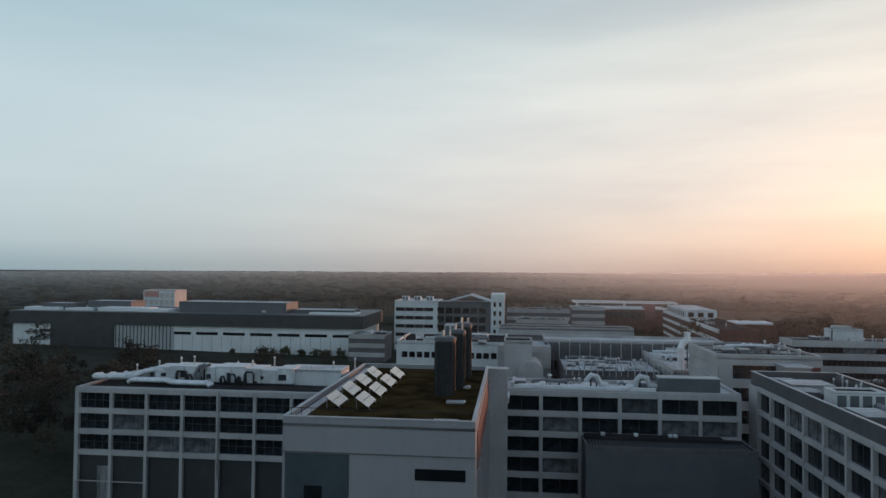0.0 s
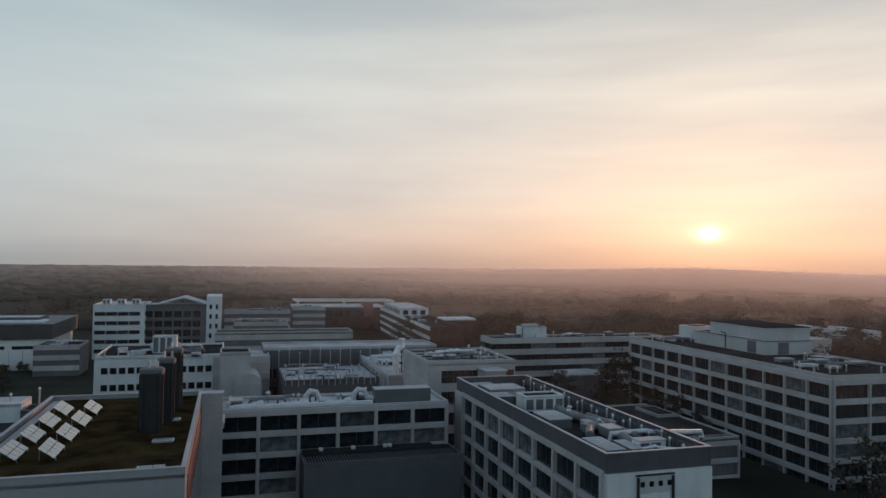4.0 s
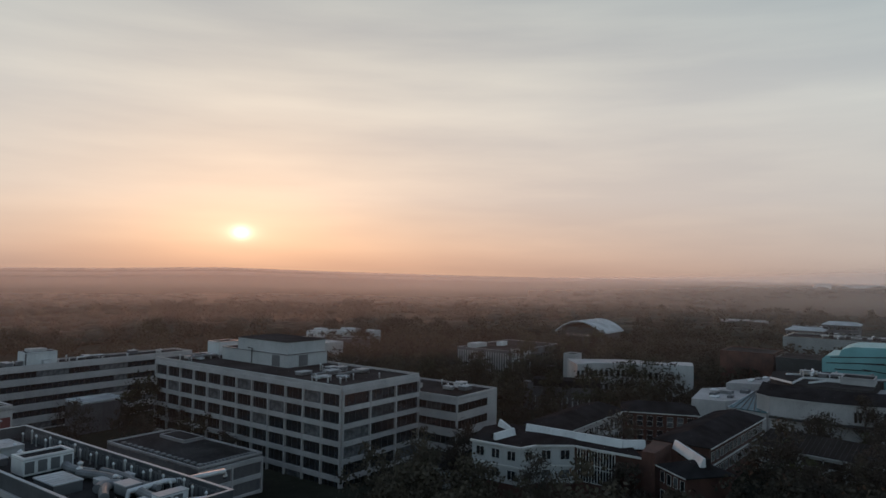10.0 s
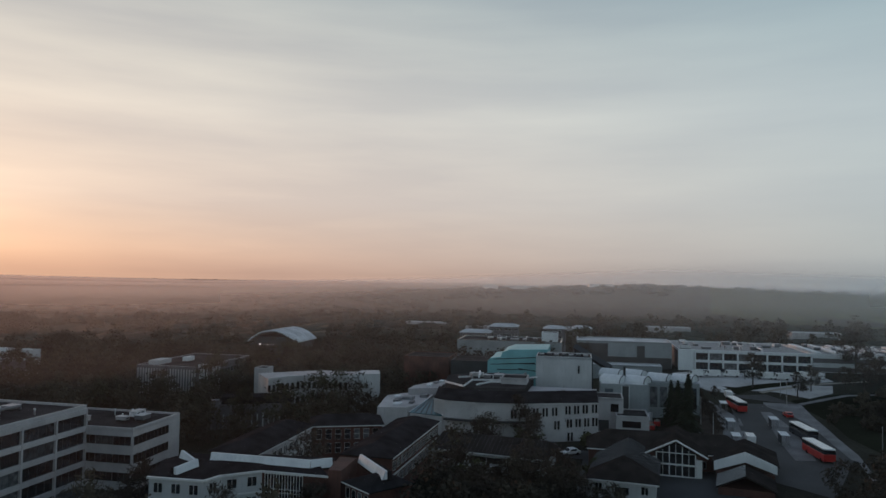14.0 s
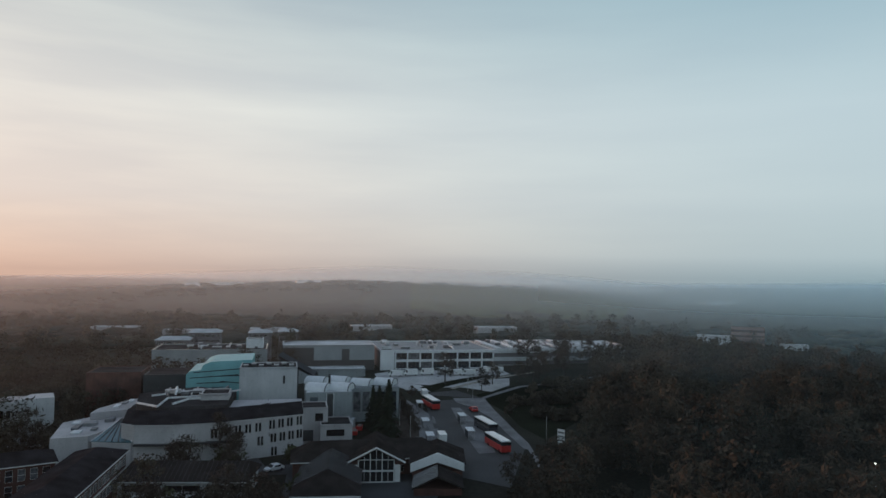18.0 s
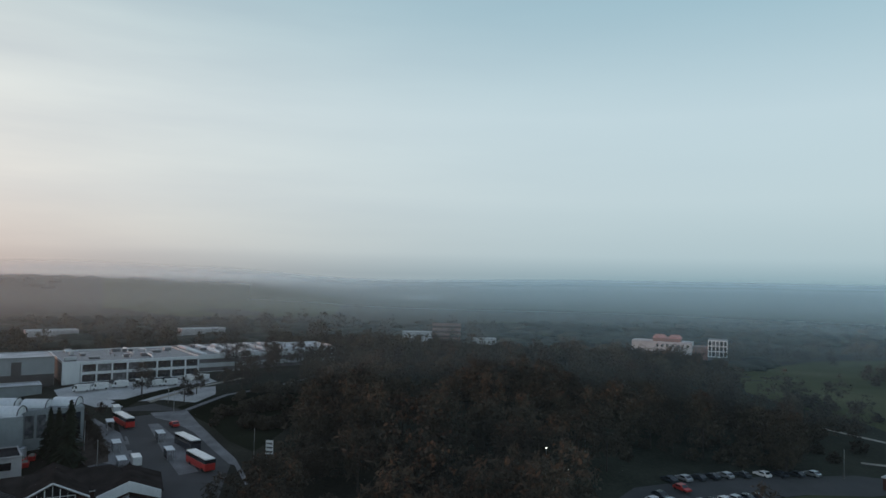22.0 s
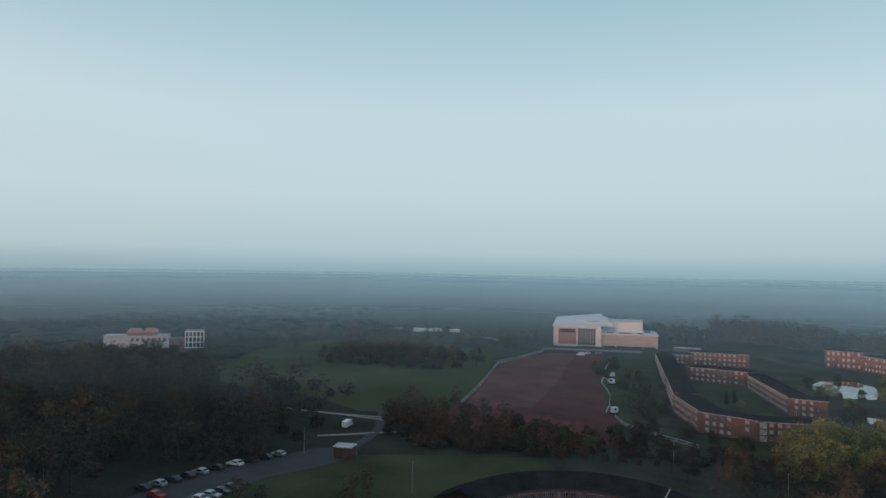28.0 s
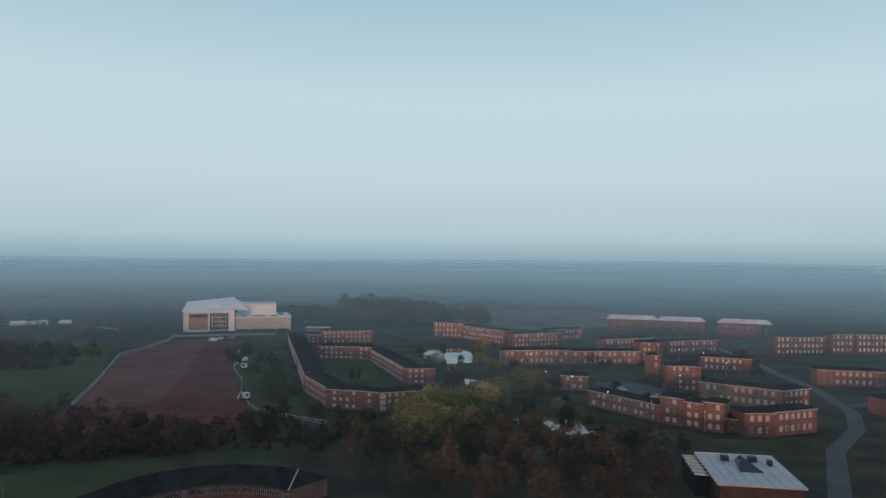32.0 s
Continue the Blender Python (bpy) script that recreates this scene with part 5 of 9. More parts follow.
def college():
    e = 14.0
    # near range: one bent wall under a lean roof that rises to the clerestory
    outer = [(106.0, 69.5), (106.2, 59.8), (109.6, 58.6), (113.9, 53.4), (113.5, 41.0)]
    upper = [(113.0, 71.5), (112.6, 64.6), (114.6, 61.5), (115.6, 53.5), (115.6, 43.5)]
    b = thing("college_range", "white and brick college range with a dark lean roof", "building", campus(0, 0))
    part("wall", prism(outer + [(122.5, 40.5), (122.5, 60), (120, 71)], 3.0, e), M_BRICK_D, b)
    bm = bmesh.new()
    lo = [bm.verts.new((u - 0.5, v, e + 0.02)) for u, v in outer]
    hi = [bm.verts.new((u, v, e + 0.75)) for u, v in upper]
    bk = [bm.verts.new((u + 8, v, e + 0.1)) for u, v in upper]
    for i in range(4):
        bm.faces.new((lo[i], lo[i + 1], hi[i + 1], hi[i]))
        bm.faces.new((hi[i], hi[i + 1], bk[i + 1], bk[i]))
    bmesh.ops.recalc_face_normals(bm, faces=bm.faces)
    part("lean_roof", bm, M_TILE, b)
    for i, (s, t) in enumerate(zip(outer, outer[1:])):
        d = Vector((t[0] - s[0], t[1] - s[1], 0))
        m = pose(s[0], s[1], 0, 0, 0, math.degrees(math.atan2(d.y, d.x)))
        n = d.length
        part("fascia", boxes((-0.2, -0.55, e - 0.28, n + 0.2, -0.02, e + 0.06)), M_FRAME, b, m=m)
        if i < 3:
            part("white_panel", boxes((0, -0.1, 7.4, n, 0.02, e - 0.3)), M_DULL, b, m=m)
            part("floor_band", boxes((0, -0.3, 10.3, n, -0.1, 10.55)), M_FRAME, b, m=m)
            for z in (8.2, 11.5):
                facade_windows(b, n, z, 3 if i == 0 else 1 + (i == 2), 1.6, 1.6, m @ pose(0, -0.1, 0))
    m = pose(113.9, 53.4, 0, 0, 0, -92)
    part("screen_glass", boxes((0.6, -0.08, 8.0, 7.6, 0.0, e - 0.4)), M_GLASS_D, b, m=m)
    for k in range(14):
        part("screen_mullion", boxes((0.6 + k * 0.53, -0.2, 8.0, 0.7 + k * 0.53, -0.081, e - 0.4)), M_FRAME, b, m=m)
    for z in (8.0, 10.4, 11.0, e - 0.5):
        part("screen_transom", boxes((0.55, -0.22, z, 7.6, -0.205, z + 0.12)), M_FRAME, b, m=m)
    part("brick_tower", prism([(112.6, 41), (112.6, 38.8), (121, 38.8), (121, 42)], 3, 15.2), M_BRICK_D, b)
    # white clerestory bands
    for p0, p1, z0, z1 in (((115.8, 64.0), (115.3, 45.2), 15.8, 15.8), ((115.3, 45.2), (117.2, 42.0), 15.8, 15.9), ((107.2, 65.6), (111.4, 64.0), 15.3, 15.8), ((115.9, 69.9), (112.6, 65.3), 15.8, 15.2), ((120.8, 38.2), (112.4, 31.2), 15.9, 15.7)):
        d = Vector((p1[0] - p0[0], p1[1] - p0[1], 0))
        t = thing("clerestory", "slanted white clerestory band on the dark college roof", "clerestory", campus(p0[0], p0[1], 0) @ pose(0, 0, 0, 0, 0, math.degrees(math.atan2(d.y, d.x))), "clerestory bands on the college")
        bm = bmesh.new()
        n = d.length
        v = [bm.verts.new(p) for p in ((0, -0.45, z0 - 1.4), (n, -0.45, z1 - 1.4), (n, 0.4, z1 - 1.4), (0, 0.4, z0 - 1.4), (0, 0.0, z0), (n, 0.0, z1), (n, 0.4, z1), (0, 0.4, z0))]
        for f in ((0, 3, 2, 1), (4, 5, 6, 7), (0, 1, 5, 4), (1, 2, 6, 5), (2, 3, 7, 6), (3, 0, 4, 7)):
            bm.faces.new([v[i] for i in f])
        part("band", bm, M_WHITE, t)
        part("kerb", boxes((0, 0.41, 13.6, n, 1.2, min(z0, z1) - 0.1)), M_TILE, t)
    # left, far and right ranges round the court
    b, n = pitched_wing("college_wing", "long dark-roofed college range with white framed windows to the court", cxy(123, 58.6), cxy(149, 58.0), 9.5, e, 4, M_CONC, M_TILE, 1.8)
    for z in (8.4, 11.3):
        facade_windows(b, n, z, 10, 1.6, 1.7)
    part("floor_band", boxes((0, -0.14, 10.4, n, 0.0, 10.7)), M_FRAME, b)
    b, n = pitched_wing("college_wing", "dark-roofed college range with tall white framed windows", cxy(147.8, 57.8), cxy(153.4, 43.4), 10, e, 5, M_BRICK_D, M_TILE, 1.8)
    for z in (8.2, 11.2):
        facade_windows(b, n, z, 7, 1.25, 2.2, None, 1, 2)
    b, n = pitched_wing("college_wing", "dark-roofed college range with windows under white eaves", cxy(126.5, 34.0), cxy(160, 32.0), 9.5, e, 4, M_BRICK_D, M_TILE, 1.8)
    for z in (8.6, 11.5):
        facade_windows(b, n, z, 13, 1.6, 1.6)
    part("sill_band", boxes((0, -0.14, 10.5, n, 0.0, 10.8)), M_FRAME, b)
    b, n = pitched_wing("college_wing", "short dark-roofed college wing with a row of white windows", cxy(113.1, 38.2), cxy(108.6, 32.6), 8, 13.2, 3, M_BRICK_D, M_TILE, 1.6)
    for z in (8.0, 10.9):
        facade_windows(b, n, z, 4, 1.1, 1.7, None, 1, 1, 0.4)


college()
b, n = pitched_wing("college_lodge", "small white college lodge with dark windows", cxy(110, 82), cxy(112, 73.5), 9, 6.0, -1, M_DULL, M_TILE, 2.2)
for z in (0.9, 3.6):
    for k in range(4):
        add_window(b, pose(0.7 + k * 2.1, -0.06, z), 1.2, 1.5, 2, 1, M_FRAME, M_GLASS)


# ---- houses among the trees ----
def house(p0, p1, depth, eaves, base, label, wall=None, cols=3):
    b, n = pitched_wing("house", label, p0, p1, depth, eaves, base, wall or M_DULL, M_TILE_B, 2.6, 0.4, 0.6, category="house")
    for k in range(cols):
        add_window(b, pose(0.6 + k * (n - 0.4) / cols, -0.06, eaves - 1.9), (n - 0.4) / cols - 0.9, 1.3, 2, 1, M_FRAME, M_GLASS_D)
    for k in range(int(n / 0.9)):
        x = 0.5 + k * 0.9
        for s in (0, 1):
            y0, y1 = (-0.5, depth / 2 - 0.2) if s == 0 else (depth + 0.5, depth / 2 + 0.2)
            part("roof_rib", tube([(x, y0, eaves + 0.22), (x, y1, eaves + 2.6)], 0.025, 4), M_DARKP, b)
    part("balcony", boxes((0.2, -1.0, eaves - 2.75, n - 0.2, 0.0, eaves - 2.5)), M_FRAME, b)
    for k in range(cols + 1):
        x = 0.25 + k * (n - 0.6) / cols
        part("balcony_post", boxes((x, -1.0, base, x + 0.12, -0.88, eaves - 0.1)), M_FRAME, b)
    return b


house((114.7, 102.3), (123.2, 79.4), 12, 10.4, 5, "white-fronted balconied house under a dark roof", cols=3)


def deep_house(p0, p1, depth, eaves, base, rise, hip):
    """A house whose ridge runs away from its white front, with a hipped ribbed roof."""
    dx, dy = p1[0] - p0[0], p1[1] - p0[1]
    n, o = math.hypot(dx, dy), 0.6
    b = thing("house", "white-fronted house with three windows under a dark hipped ribbed roof", "house", pose(p0[0], p0[1], 0, 0, 0, math.degrees(math.atan2(dy, dx))))
    part("wall", boxes((0, 0, base, n, depth, eaves)), M_DULL, b)
    bm = bmesh.new()
    lo = [bm.verts.new(q) for q in ((-o, -o, eaves), (n + o, -o, eaves), (n + o, depth + o, eaves), (-o, depth + o, eaves))]
    up = [bm.verts.new((q.co.x, q.co.y, eaves + 0.2)) for q in lo]
    r0, r1 = bm.verts.new((n / 2, hip, eaves + rise)), bm.verts.new((n / 2, depth + o, eaves + rise))
    bm.faces.new(lo[::-1])
    for k in range(4):
        bm.faces.new((lo[k], lo[(k + 1) % 4], up[(k + 1) % 4], up[k]))
    for f in ((up[0], up[1], r0), (up[1], up[2], r1, r0), (up[2], up[3], r1), (up[3], up[0], r0, r1)):
        bm.faces.new(f)
    part("roof", bm, M_TILE_B, b)
    part("gutter", boxes((-o, -o - 0.12, eaves - 0.05, n + o, -o, eaves + 0.2)), M_FRAME, b)
    for k in range(int((depth - hip) / 0.9)):
        y = hip + 0.4 + k * 0.9
        for sx, ex in ((-o, n / 2), (n + o, n / 2)):
            part("roof_rib", tube([(sx, y, eaves + 0.24), (ex, y, eaves + rise + 0.04)], 0.035, 4), M_CASE, b)
    for x, w, z in ((1.2, 1.3, eaves - 2.0), (n / 2 - 1.3, 2.6, eaves - 2.4), (n - 2.6, 1.3, eaves - 2.0)):
        add_window(b, pose(x, -0.06, z), w, 1.5, 2, 1, M_FRAME, M_GLASS_D)
    return b


deep_house((119.3, 67.0), (124.0, 55.8), 22.5, 10.0, 4.5, 3.5, 6.0)
b, n = pitched_wing("long_range", "long dark-roofed range behind the gabled houses", cxy(156.5, -2), cxy(156.5, -35), 10, 11.0, 4, M_BRICK_D, M_TILE_B, 3.4, 4.0)
for k in range(9):
    add_window(b, pose(1.6 + k * 3.5, -0.06, 8.2), 1.4, 1.5, 2, 1, M_FRAME, M_GLASS_D)


def gable_house():
    p0, p1 = Vector((139.6, 64.2, 0)), Vector((143.6, 54.6, 0))
    d = p1 - p0
    n = d.length
    b = thing("gabled_house", "house with a white glazed timber-framed gable", "house", pose(p0.x, p0.y, 0, 0, 0, math.degrees(math.atan2(d.y, d.x))))
    part("wall", prism([(0, 0.3), (n, 0.3), (n, 14), (0, 14)], 4.5, 11.6), M_BRICK_D, b)
    bm = bmesh.new()
    for s in (-1, 1):
        x0, x1 = n / 2 + s * (n / 2 + 1.0), n / 2
        v = [bm.verts.new(p) for p in ((x0, -0.7, 11.5), (x1, -0.7, 14.6), (x1, 15, 14.6), (x0, 15, 11.5), (x0, -0.7, 11.75), (x1, -0.7, 14.85), (x1, 15, 14.85), (x0, 15, 11.75))]
        for f in ((0, 3, 2, 1), (4, 5, 6, 7), (0, 1, 5, 4), (1, 2, 6, 5), (2, 3, 7, 6), (3, 0, 4, 7)):
            bm.faces.new([v[i] for i in f])
    bmesh.ops.recalc_face_normals(bm, faces=bm.faces)
    part("roof", bm, M_TILE_B, b)
    bm = bmesh.new()
    v = [bm.verts.new((x, y, z)) for y in (0.05, 0.25) for x, z in ((1.4, 5), (n - 1.4, 5), (n - 1.4, 12), (n / 2, 14.2), (1.4, 12))]
    bm.faces.new(v[:5])
    bm.faces.new(v[:4:-1])
    part("gable_glass", bm, M_GLASS_D, b)
    for k in range(7):
        x = 1.4 + k * (n - 2.8) / 6
        top = 12 + 2.2 * (1 - abs(x - n / 2) / (n / 2 - 1.4))
        part("gable_post", boxes((x - (0.1 if k % 2 == 0 else 0.05), -0.15, 4.8, x + (0.1 if k % 2 == 0 else 0.05), 0.04, top)), M_FRAME, b)
    for z, h in ((5.0, 0.14), (7.2, 0.3), (9.6, 0.3), (12.0, 0.12)):
        part("gable_beam", boxes((1.3, -0.18, z, n - 1.3, 0.03, z + h)), M_FRAME, b)
    for s in (-1, 1):
        part("barge_board", tube([(n / 2, -0.75, 14.75), (n / 2 + s * (n / 2 + 1.0), -0.75, 11.6)], 0.2, 4), M_FRAME, b)
    for s in (0, 1):
        part("side_screen", boxes((0.05 + s * (n - 1.3), -0.04, 5.5, 1.2 + s * (n - 1.3), 0.2, 11)), M_FRAME, b)
    # plain white gable next to it
    p0, p1 = Vector((144.2, 52.6, 0)), Vector((147.8, 41.6, 0))
    d = p1 - p0
    n = d.length
    b = thing("gabled_hall", "low hall with a broad plain white gable", "house", pose(p0.x, p0.y, 0, 0, 0, math.degrees(math.atan2(d.y, d.x))))
    bm = bmesh.new()
    out = [(0, 11.2), (0, 9.4), (n / 2, 11.6), (n, 9.8), (n, 11.4), (n / 2, 13.6)]
    a, c = [bm.verts.new((x, 0, z)) for x, z in out], [bm.verts.new((x, 0.35, z)) for x, z in out]
    for i in range(6):
        j = (i + 1) % 6
        bm.faces.new((a[i], a[j], c[j], c[i]))
    for q in ((0, 1, 2, 5), (2, 3, 4, 5)):
        bm.faces.new([a[i] for i in q])
        bm.faces.new([c[i] for i in q[::-1]])
    bmesh.ops.recalc_face_normals(bm, faces=bm.faces)
    part("gable_board", bm, M_WHITE, b)
    part("wall", boxes((0.4, 0.4, 4.5, n - 0.4, 13, 9.6)), M_BRICK_D, b)
    bm = bmesh.new()
    for x0, z0, x1, z1 in ((-0.4, 11.1, n / 2, 13.5), (n / 2, 13.5, n + 0.4, 11.3)):
        v = [bm.verts.new(p) for p in ((x0, 0.36, z0), (x1, 0.36, z1), (x1, 13.5, z1), (x0, 13.5, z0), (x0, 0.36, z0 - 0.3), (x1, 0.36, z1 - 0.3), (x1, 13.5, z1 - 0.3), (x0, 13.5, z0 - 0.3))]
        for f in ((0, 1, 2, 3), (4, 7, 6, 5), (0, 4, 5, 1), (1, 5, 6, 2), (2, 6, 7, 3), (3, 7, 4, 0)):
            bm.faces.new([v[i] for i in f])
    part("roof", bm, M_TILE_B, b)
    bm = bmesh.new()
    for x0, z0, x1, z1 in ((0.6, 8.7, n / 2, 11.2), (n / 2, 11.2, n - 0.4, 8.9)):
        v = [bm.verts.new(q) for q in ((x0, -9.0, z0), (x1, -9.0, z1), (x1, -0.02, z1), (x0, -0.02, z0), (x0, -9.0, z0 - 0.3), (x1, -9.0, z1 - 0.3), (x1, -0.02, z1 - 0.3), (x0, -0.02, z0 - 0.3))]
        for f in ((0, 1, 2, 3), (4, 7, 6, 5), (0, 4, 5, 1), (1, 5, 6, 2), (2, 6, 7, 3), (3, 7, 4, 0)):
            bm.faces.new([v[i] for i in f])
    part("porch_roof", bm, M_TILE_B, b)
    for k in range(12):
        y = -8.7 + k * 0.75
        part("roof_rib", tube([(0.6, y, 8.74), (n / 2, y, 11.24)], 0.05, 4), M_DULL, b)
    part("porch_wall", boxes((1.0, -8.6, 4.5, n - 0.8, -0.05, 8.6)), M_BRICK_D, b)


gable_house()


# ---- theatre quarter ----
def theatre():
    arc = [(174.2, 36.0), (171.6, 32.7), (170.6, 24.5), (171.2, 18.5), (172.4, 13.0), (175.7, 4.2), (178.8, -4.6)]
    zt = 17.0
    b = thing("curved_block", "pale curved building with paired slit windows under a dark lean roof", "building", campus(0, 0))
    part("wall", prism([(200, -4.6), (200, 36)] + arc, 4.0, zt), M_CONC, b)
    bm = bmesh.new()
    lo = [bm.verts.new((u - 0.3, v, zt + 0.02)) for u, v in arc]
    hi = [bm.verts.new((u + 8, v + 0.3, zt + 1.7)) for u, v in arc]
    bk = [bm.verts.new((u + 8, v + 0.3, zt - 0.4)) for u, v in arc]
    for i in range(len(arc) - 1):
        bm.faces.new((lo[i], lo[i + 1], hi[i + 1], hi[i]))
        bm.faces.new((hi[i], hi[i + 1], bk[i + 1], bk[i]))
    bm.faces.new((lo[0], hi[0], bk[0]))
    bm.faces.new((lo[-1], bk[-1], hi[-1]))
    bmesh.ops.recalc_face_normals(bm, faces=bm.faces)
    part("lean_roof", bm, M_TILE, b)
    pairs = {3: ((2.2, 13.4), (4.4, 13.8)), 4: ((2.0, 13.8), (4.4, 13.8), (6.8, 13.9), (7.4, 10.6)), 5: ((0.8, 14.2), (3.0, 14.3), (5.2, 14.4), (7.6, 14.5), (1.2, 11.0), (3.4, 11.1), (5.6, 11.2), (7.7, 11.3), (1.4, 7.8), (5.4, 8.0))}
    for i, (s, e) in enumerate(zip(arc, arc[1:])):
        d = Vector((e[0] - s[0], e[1] - s[1], 0))
        m = pose(s[0], s[1], 0, 0, 0, math.degrees(math.atan2(d.y, d.x)))
        part("eaves_trim", boxes((0, -0.3, zt - 0.3, d.length, 0.02, zt)), M_CONC, b, m=m)
        for x, z in pairs.get(i, ()):
            for q in (0.0, 0.85):
                add_window(b, m @ pose(x + q, -0.05, z), 0.5, 2.0, 1, 1, M_FRAME_D, M_GLASS_D)
    for s, e in zip(arc[1:4], arc[2:5]):
        d = Vector((e[0] - s[0], e[1] - s[1], 0))
        part("ledge", boxes((0, -1.1, 12.4, d.length, 0.0, 12.8)), M_DARKP, b, m=pose(s[0], s[1], 0, 0, 0, math.degrees(math.atan2(d.y, d.x))))
    # tower turned a little towards the lawn
    b = block("fly_tower", "plain pale rendered theatre fly tower", campus(205.5, -3.4), 12, 15.8, 6, 24.7, M_DULL, M_FELT, 0.3)
    m = face_frames(12, 15.8)["l"][0]
    part("wall_lamp", boxes((11.9, -0.3, 20.4, 12.4, 0.0, 22.6)), M_DARKM, b, m=m)
    part("louvre", boxes((0.3, -0.1, 14.4, 4.2, 0.0, 15.6)), M_GREYP, b, m=m)
    for k in range(7):
        plant_unit(campus(207, -2.4 + k * 2.1, 24.76) @ pose((k % 2) * 3, 0, 0), 1.6, 1.3, 0.8)
    # stepped low roofs behind the curved block, with white edges
    b = thing("stepped_roof", "low stepped felt roof with white parapet edges", "roof", campus(0, 0))
    part("deck", prism([(189.4, 36), (183.2, 30), (184.5, 14), (205, 13), (214, 24), (204, 38)], 12, 18.6), M_FELT, b)
    for line in (((189.4, 36), (183.4, 30.0), (195.0, 29.4), (197.2, 21.0), (206.8, 10.8)), ((186.5, 27), (193, 24), (194, 18)), ((199, 34), (203, 28), (208, 20))):
        for s, e in zip(line, line[1:]):
            d = Vector((e[0] - s[0], e[1] - s[1], 0))
            part("parapet", boxes((0, -0.12, 18.6, d.length, 0.12, 19.05)), M_WHITE, b, m=pose(s[0], s[1], 0, 0, 0, math.degrees(math.atan2(d.y, d.x))))
    block("roof_room", "pale blue-grey rooftop room on the stepped roof", campus(191.5, 14), 8, 7, 18, 20.0, M_CONC, M_FELT, 0.3)
    scatter_plant(61, 197, 12, 208, 32, 18.66, 8, 3, 6)
    b = thing("theatre_annexe", "low pale angular theatre annexe with cluttered roofs", "building", campus(0, 0))
    part("wall", prism([(173, 50.4), (174.4, 43.0), (184.7, 38.6), (212, 38.2), (209, 42), (197, 47.4), (190.4, 52.7)], 4.0, 14.2), M_CONC, b)
    part("upper_wall", prism([(192, 47), (196, 39), (213, 38.6), (209, 42), (198, 46.8)], 14.2, 16.0), M_CONC, b)
    for k, (u, v, w, d) in enumerate(((177, 45.5, 3, 2), (181, 47, 4, 1.4), (185, 44, 2.4, 3), (187.5, 48.5, 3, 1.6), (179.5, 42.6, 2.2, 1.2), (189, 41, 3, 2))):
        part("roof_slab", bevelled(boxes((u, v, 14.2, u + w, v + d, 14.5 + 0.25 * (k % 3))), 0.05), (M_WHITE, M_GREYP, M_CASE)[k % 3], b)
    for k, (u, v, w) in enumerate(((198, 42, 4), (203, 41, 3), (206, 40, 3))):
        part("roof_slab", bevelled(boxes((u, v, 16.0, u + w, v + 1.2, 16.4)), 0.05), (M_WHITE, M_CASE)[k % 2], b)
    for z in (6.5, 10.2):
        for k in range(5):
            t = 0.12 + 0.18 * k
            q = (173 + 17.4 * t, 50.4 + 2.3 * t)
            part("wall_window", boxes((0, -0.05, 0, 1.5, 0.02, 1.4)), M_GLASS_D, b, m=pose(q[0], q[1], z, 0, 0, 187.5))
    # slanted glazed roof between the annexe and the curved block
    b = thing("glazed_lean_to", "slanting blue-green glazed roof with pale ribs", "canopy", campus(0, 0))
    corner = (Vector((174.6, 42.4, 13.0)), Vector((184.8, 38.0, 16.2)), Vector((171.6, 33.2, 13.2)))
    bm = bmesh.new()
    v = [bm.verts.new(q + Vector((0, 0, dz))) for dz in (0, -0.2) for q in corner]
    for f in ((0, 1, 2), (5, 4, 3), (0, 3, 4, 1), (1, 4, 5, 2), (2, 5, 3, 0)):
        bm.faces.new([v[i] for i in f])
    bmesh.ops.recalc_face_normals(bm, faces=bm.faces)
    part("glazing", bm, M_TEAL_D, b)
    for k in range(7):
        part("rib", tube([corner[0].lerp(corner[2], k / 6), corner[1]], 0.12, 5), M_WHITE if k in (0, 6) else M_DARKM, b)
    part("wall", prism([(174.4, 42.2), (171.8, 33.4), (184.6, 37.6)], 4, 12.9), M_CONC, b)
    # aqua-clad hall: one tilted front under a sloping roof
    b = thing("aqua_hall", "aqua metal-clad hall with dark slanting slots and a sloping end", "building", campus(217, 9.5))
    prof = [(0, 8), (18.5, 8), (18.5, 21.6), (17.6, 22.5), (14.4, 22.9), (13.9, 24.4), (11.5, 25.3), (0, 25.7)]
    bm = bmesh.new()
    a, c = [bm.verts.new((0, v, z)) for v, z in prof], [bm.verts.new((18, v, z)) for v, z in prof]
    bm.faces.new(a)
    bm.faces.new(c[::-1])
    for i in range(8):
        j = (i + 1) % 8
        bm.faces.new((a[i], a[j], c[j], c[i]))
    bmesh.ops.recalc_face_normals(bm, faces=bm.faces)
    part("shell", bm, M_TEAL, b)
    for v0, z0, v1, z1 in ((16.5, 22.2, 1.0, 23.3), (17.5, 20.6, 4.0, 21.4), (12, 21.0, 1, 21.2), (15.5, 19.1, 7, 19.3), (9, 19.6, 0.5, 18.6), (17, 17.4, 8, 17.9), (8, 17.0, 1, 16.8)):
        part("slot", tube([(-0.03, v0, z0), (-0.03, v1, z1)], 0.13, 4), M_DARKM, b)
    for k in range(9):
        part("seam", boxes((-0.04, 1.0 + 2.0 * k, 9, 0.0, 1.05 + 2.0 * k, 21.5)), M_TEAL, b)
    b = thing("sloping_gantry", "dark covered gantry sloping down over the theatre roofs", "gantry", campus(0, 0))
    part("gantry_box", tube([(233, 1.5, 25.2), (226, -9.5, 19.6)], 1.2, 4), M_DARKP, b)
    part("gantry_leg", boxes((229.4, -4.2, 10, 230.2, -3.4, 22)), M_DARKM, b)
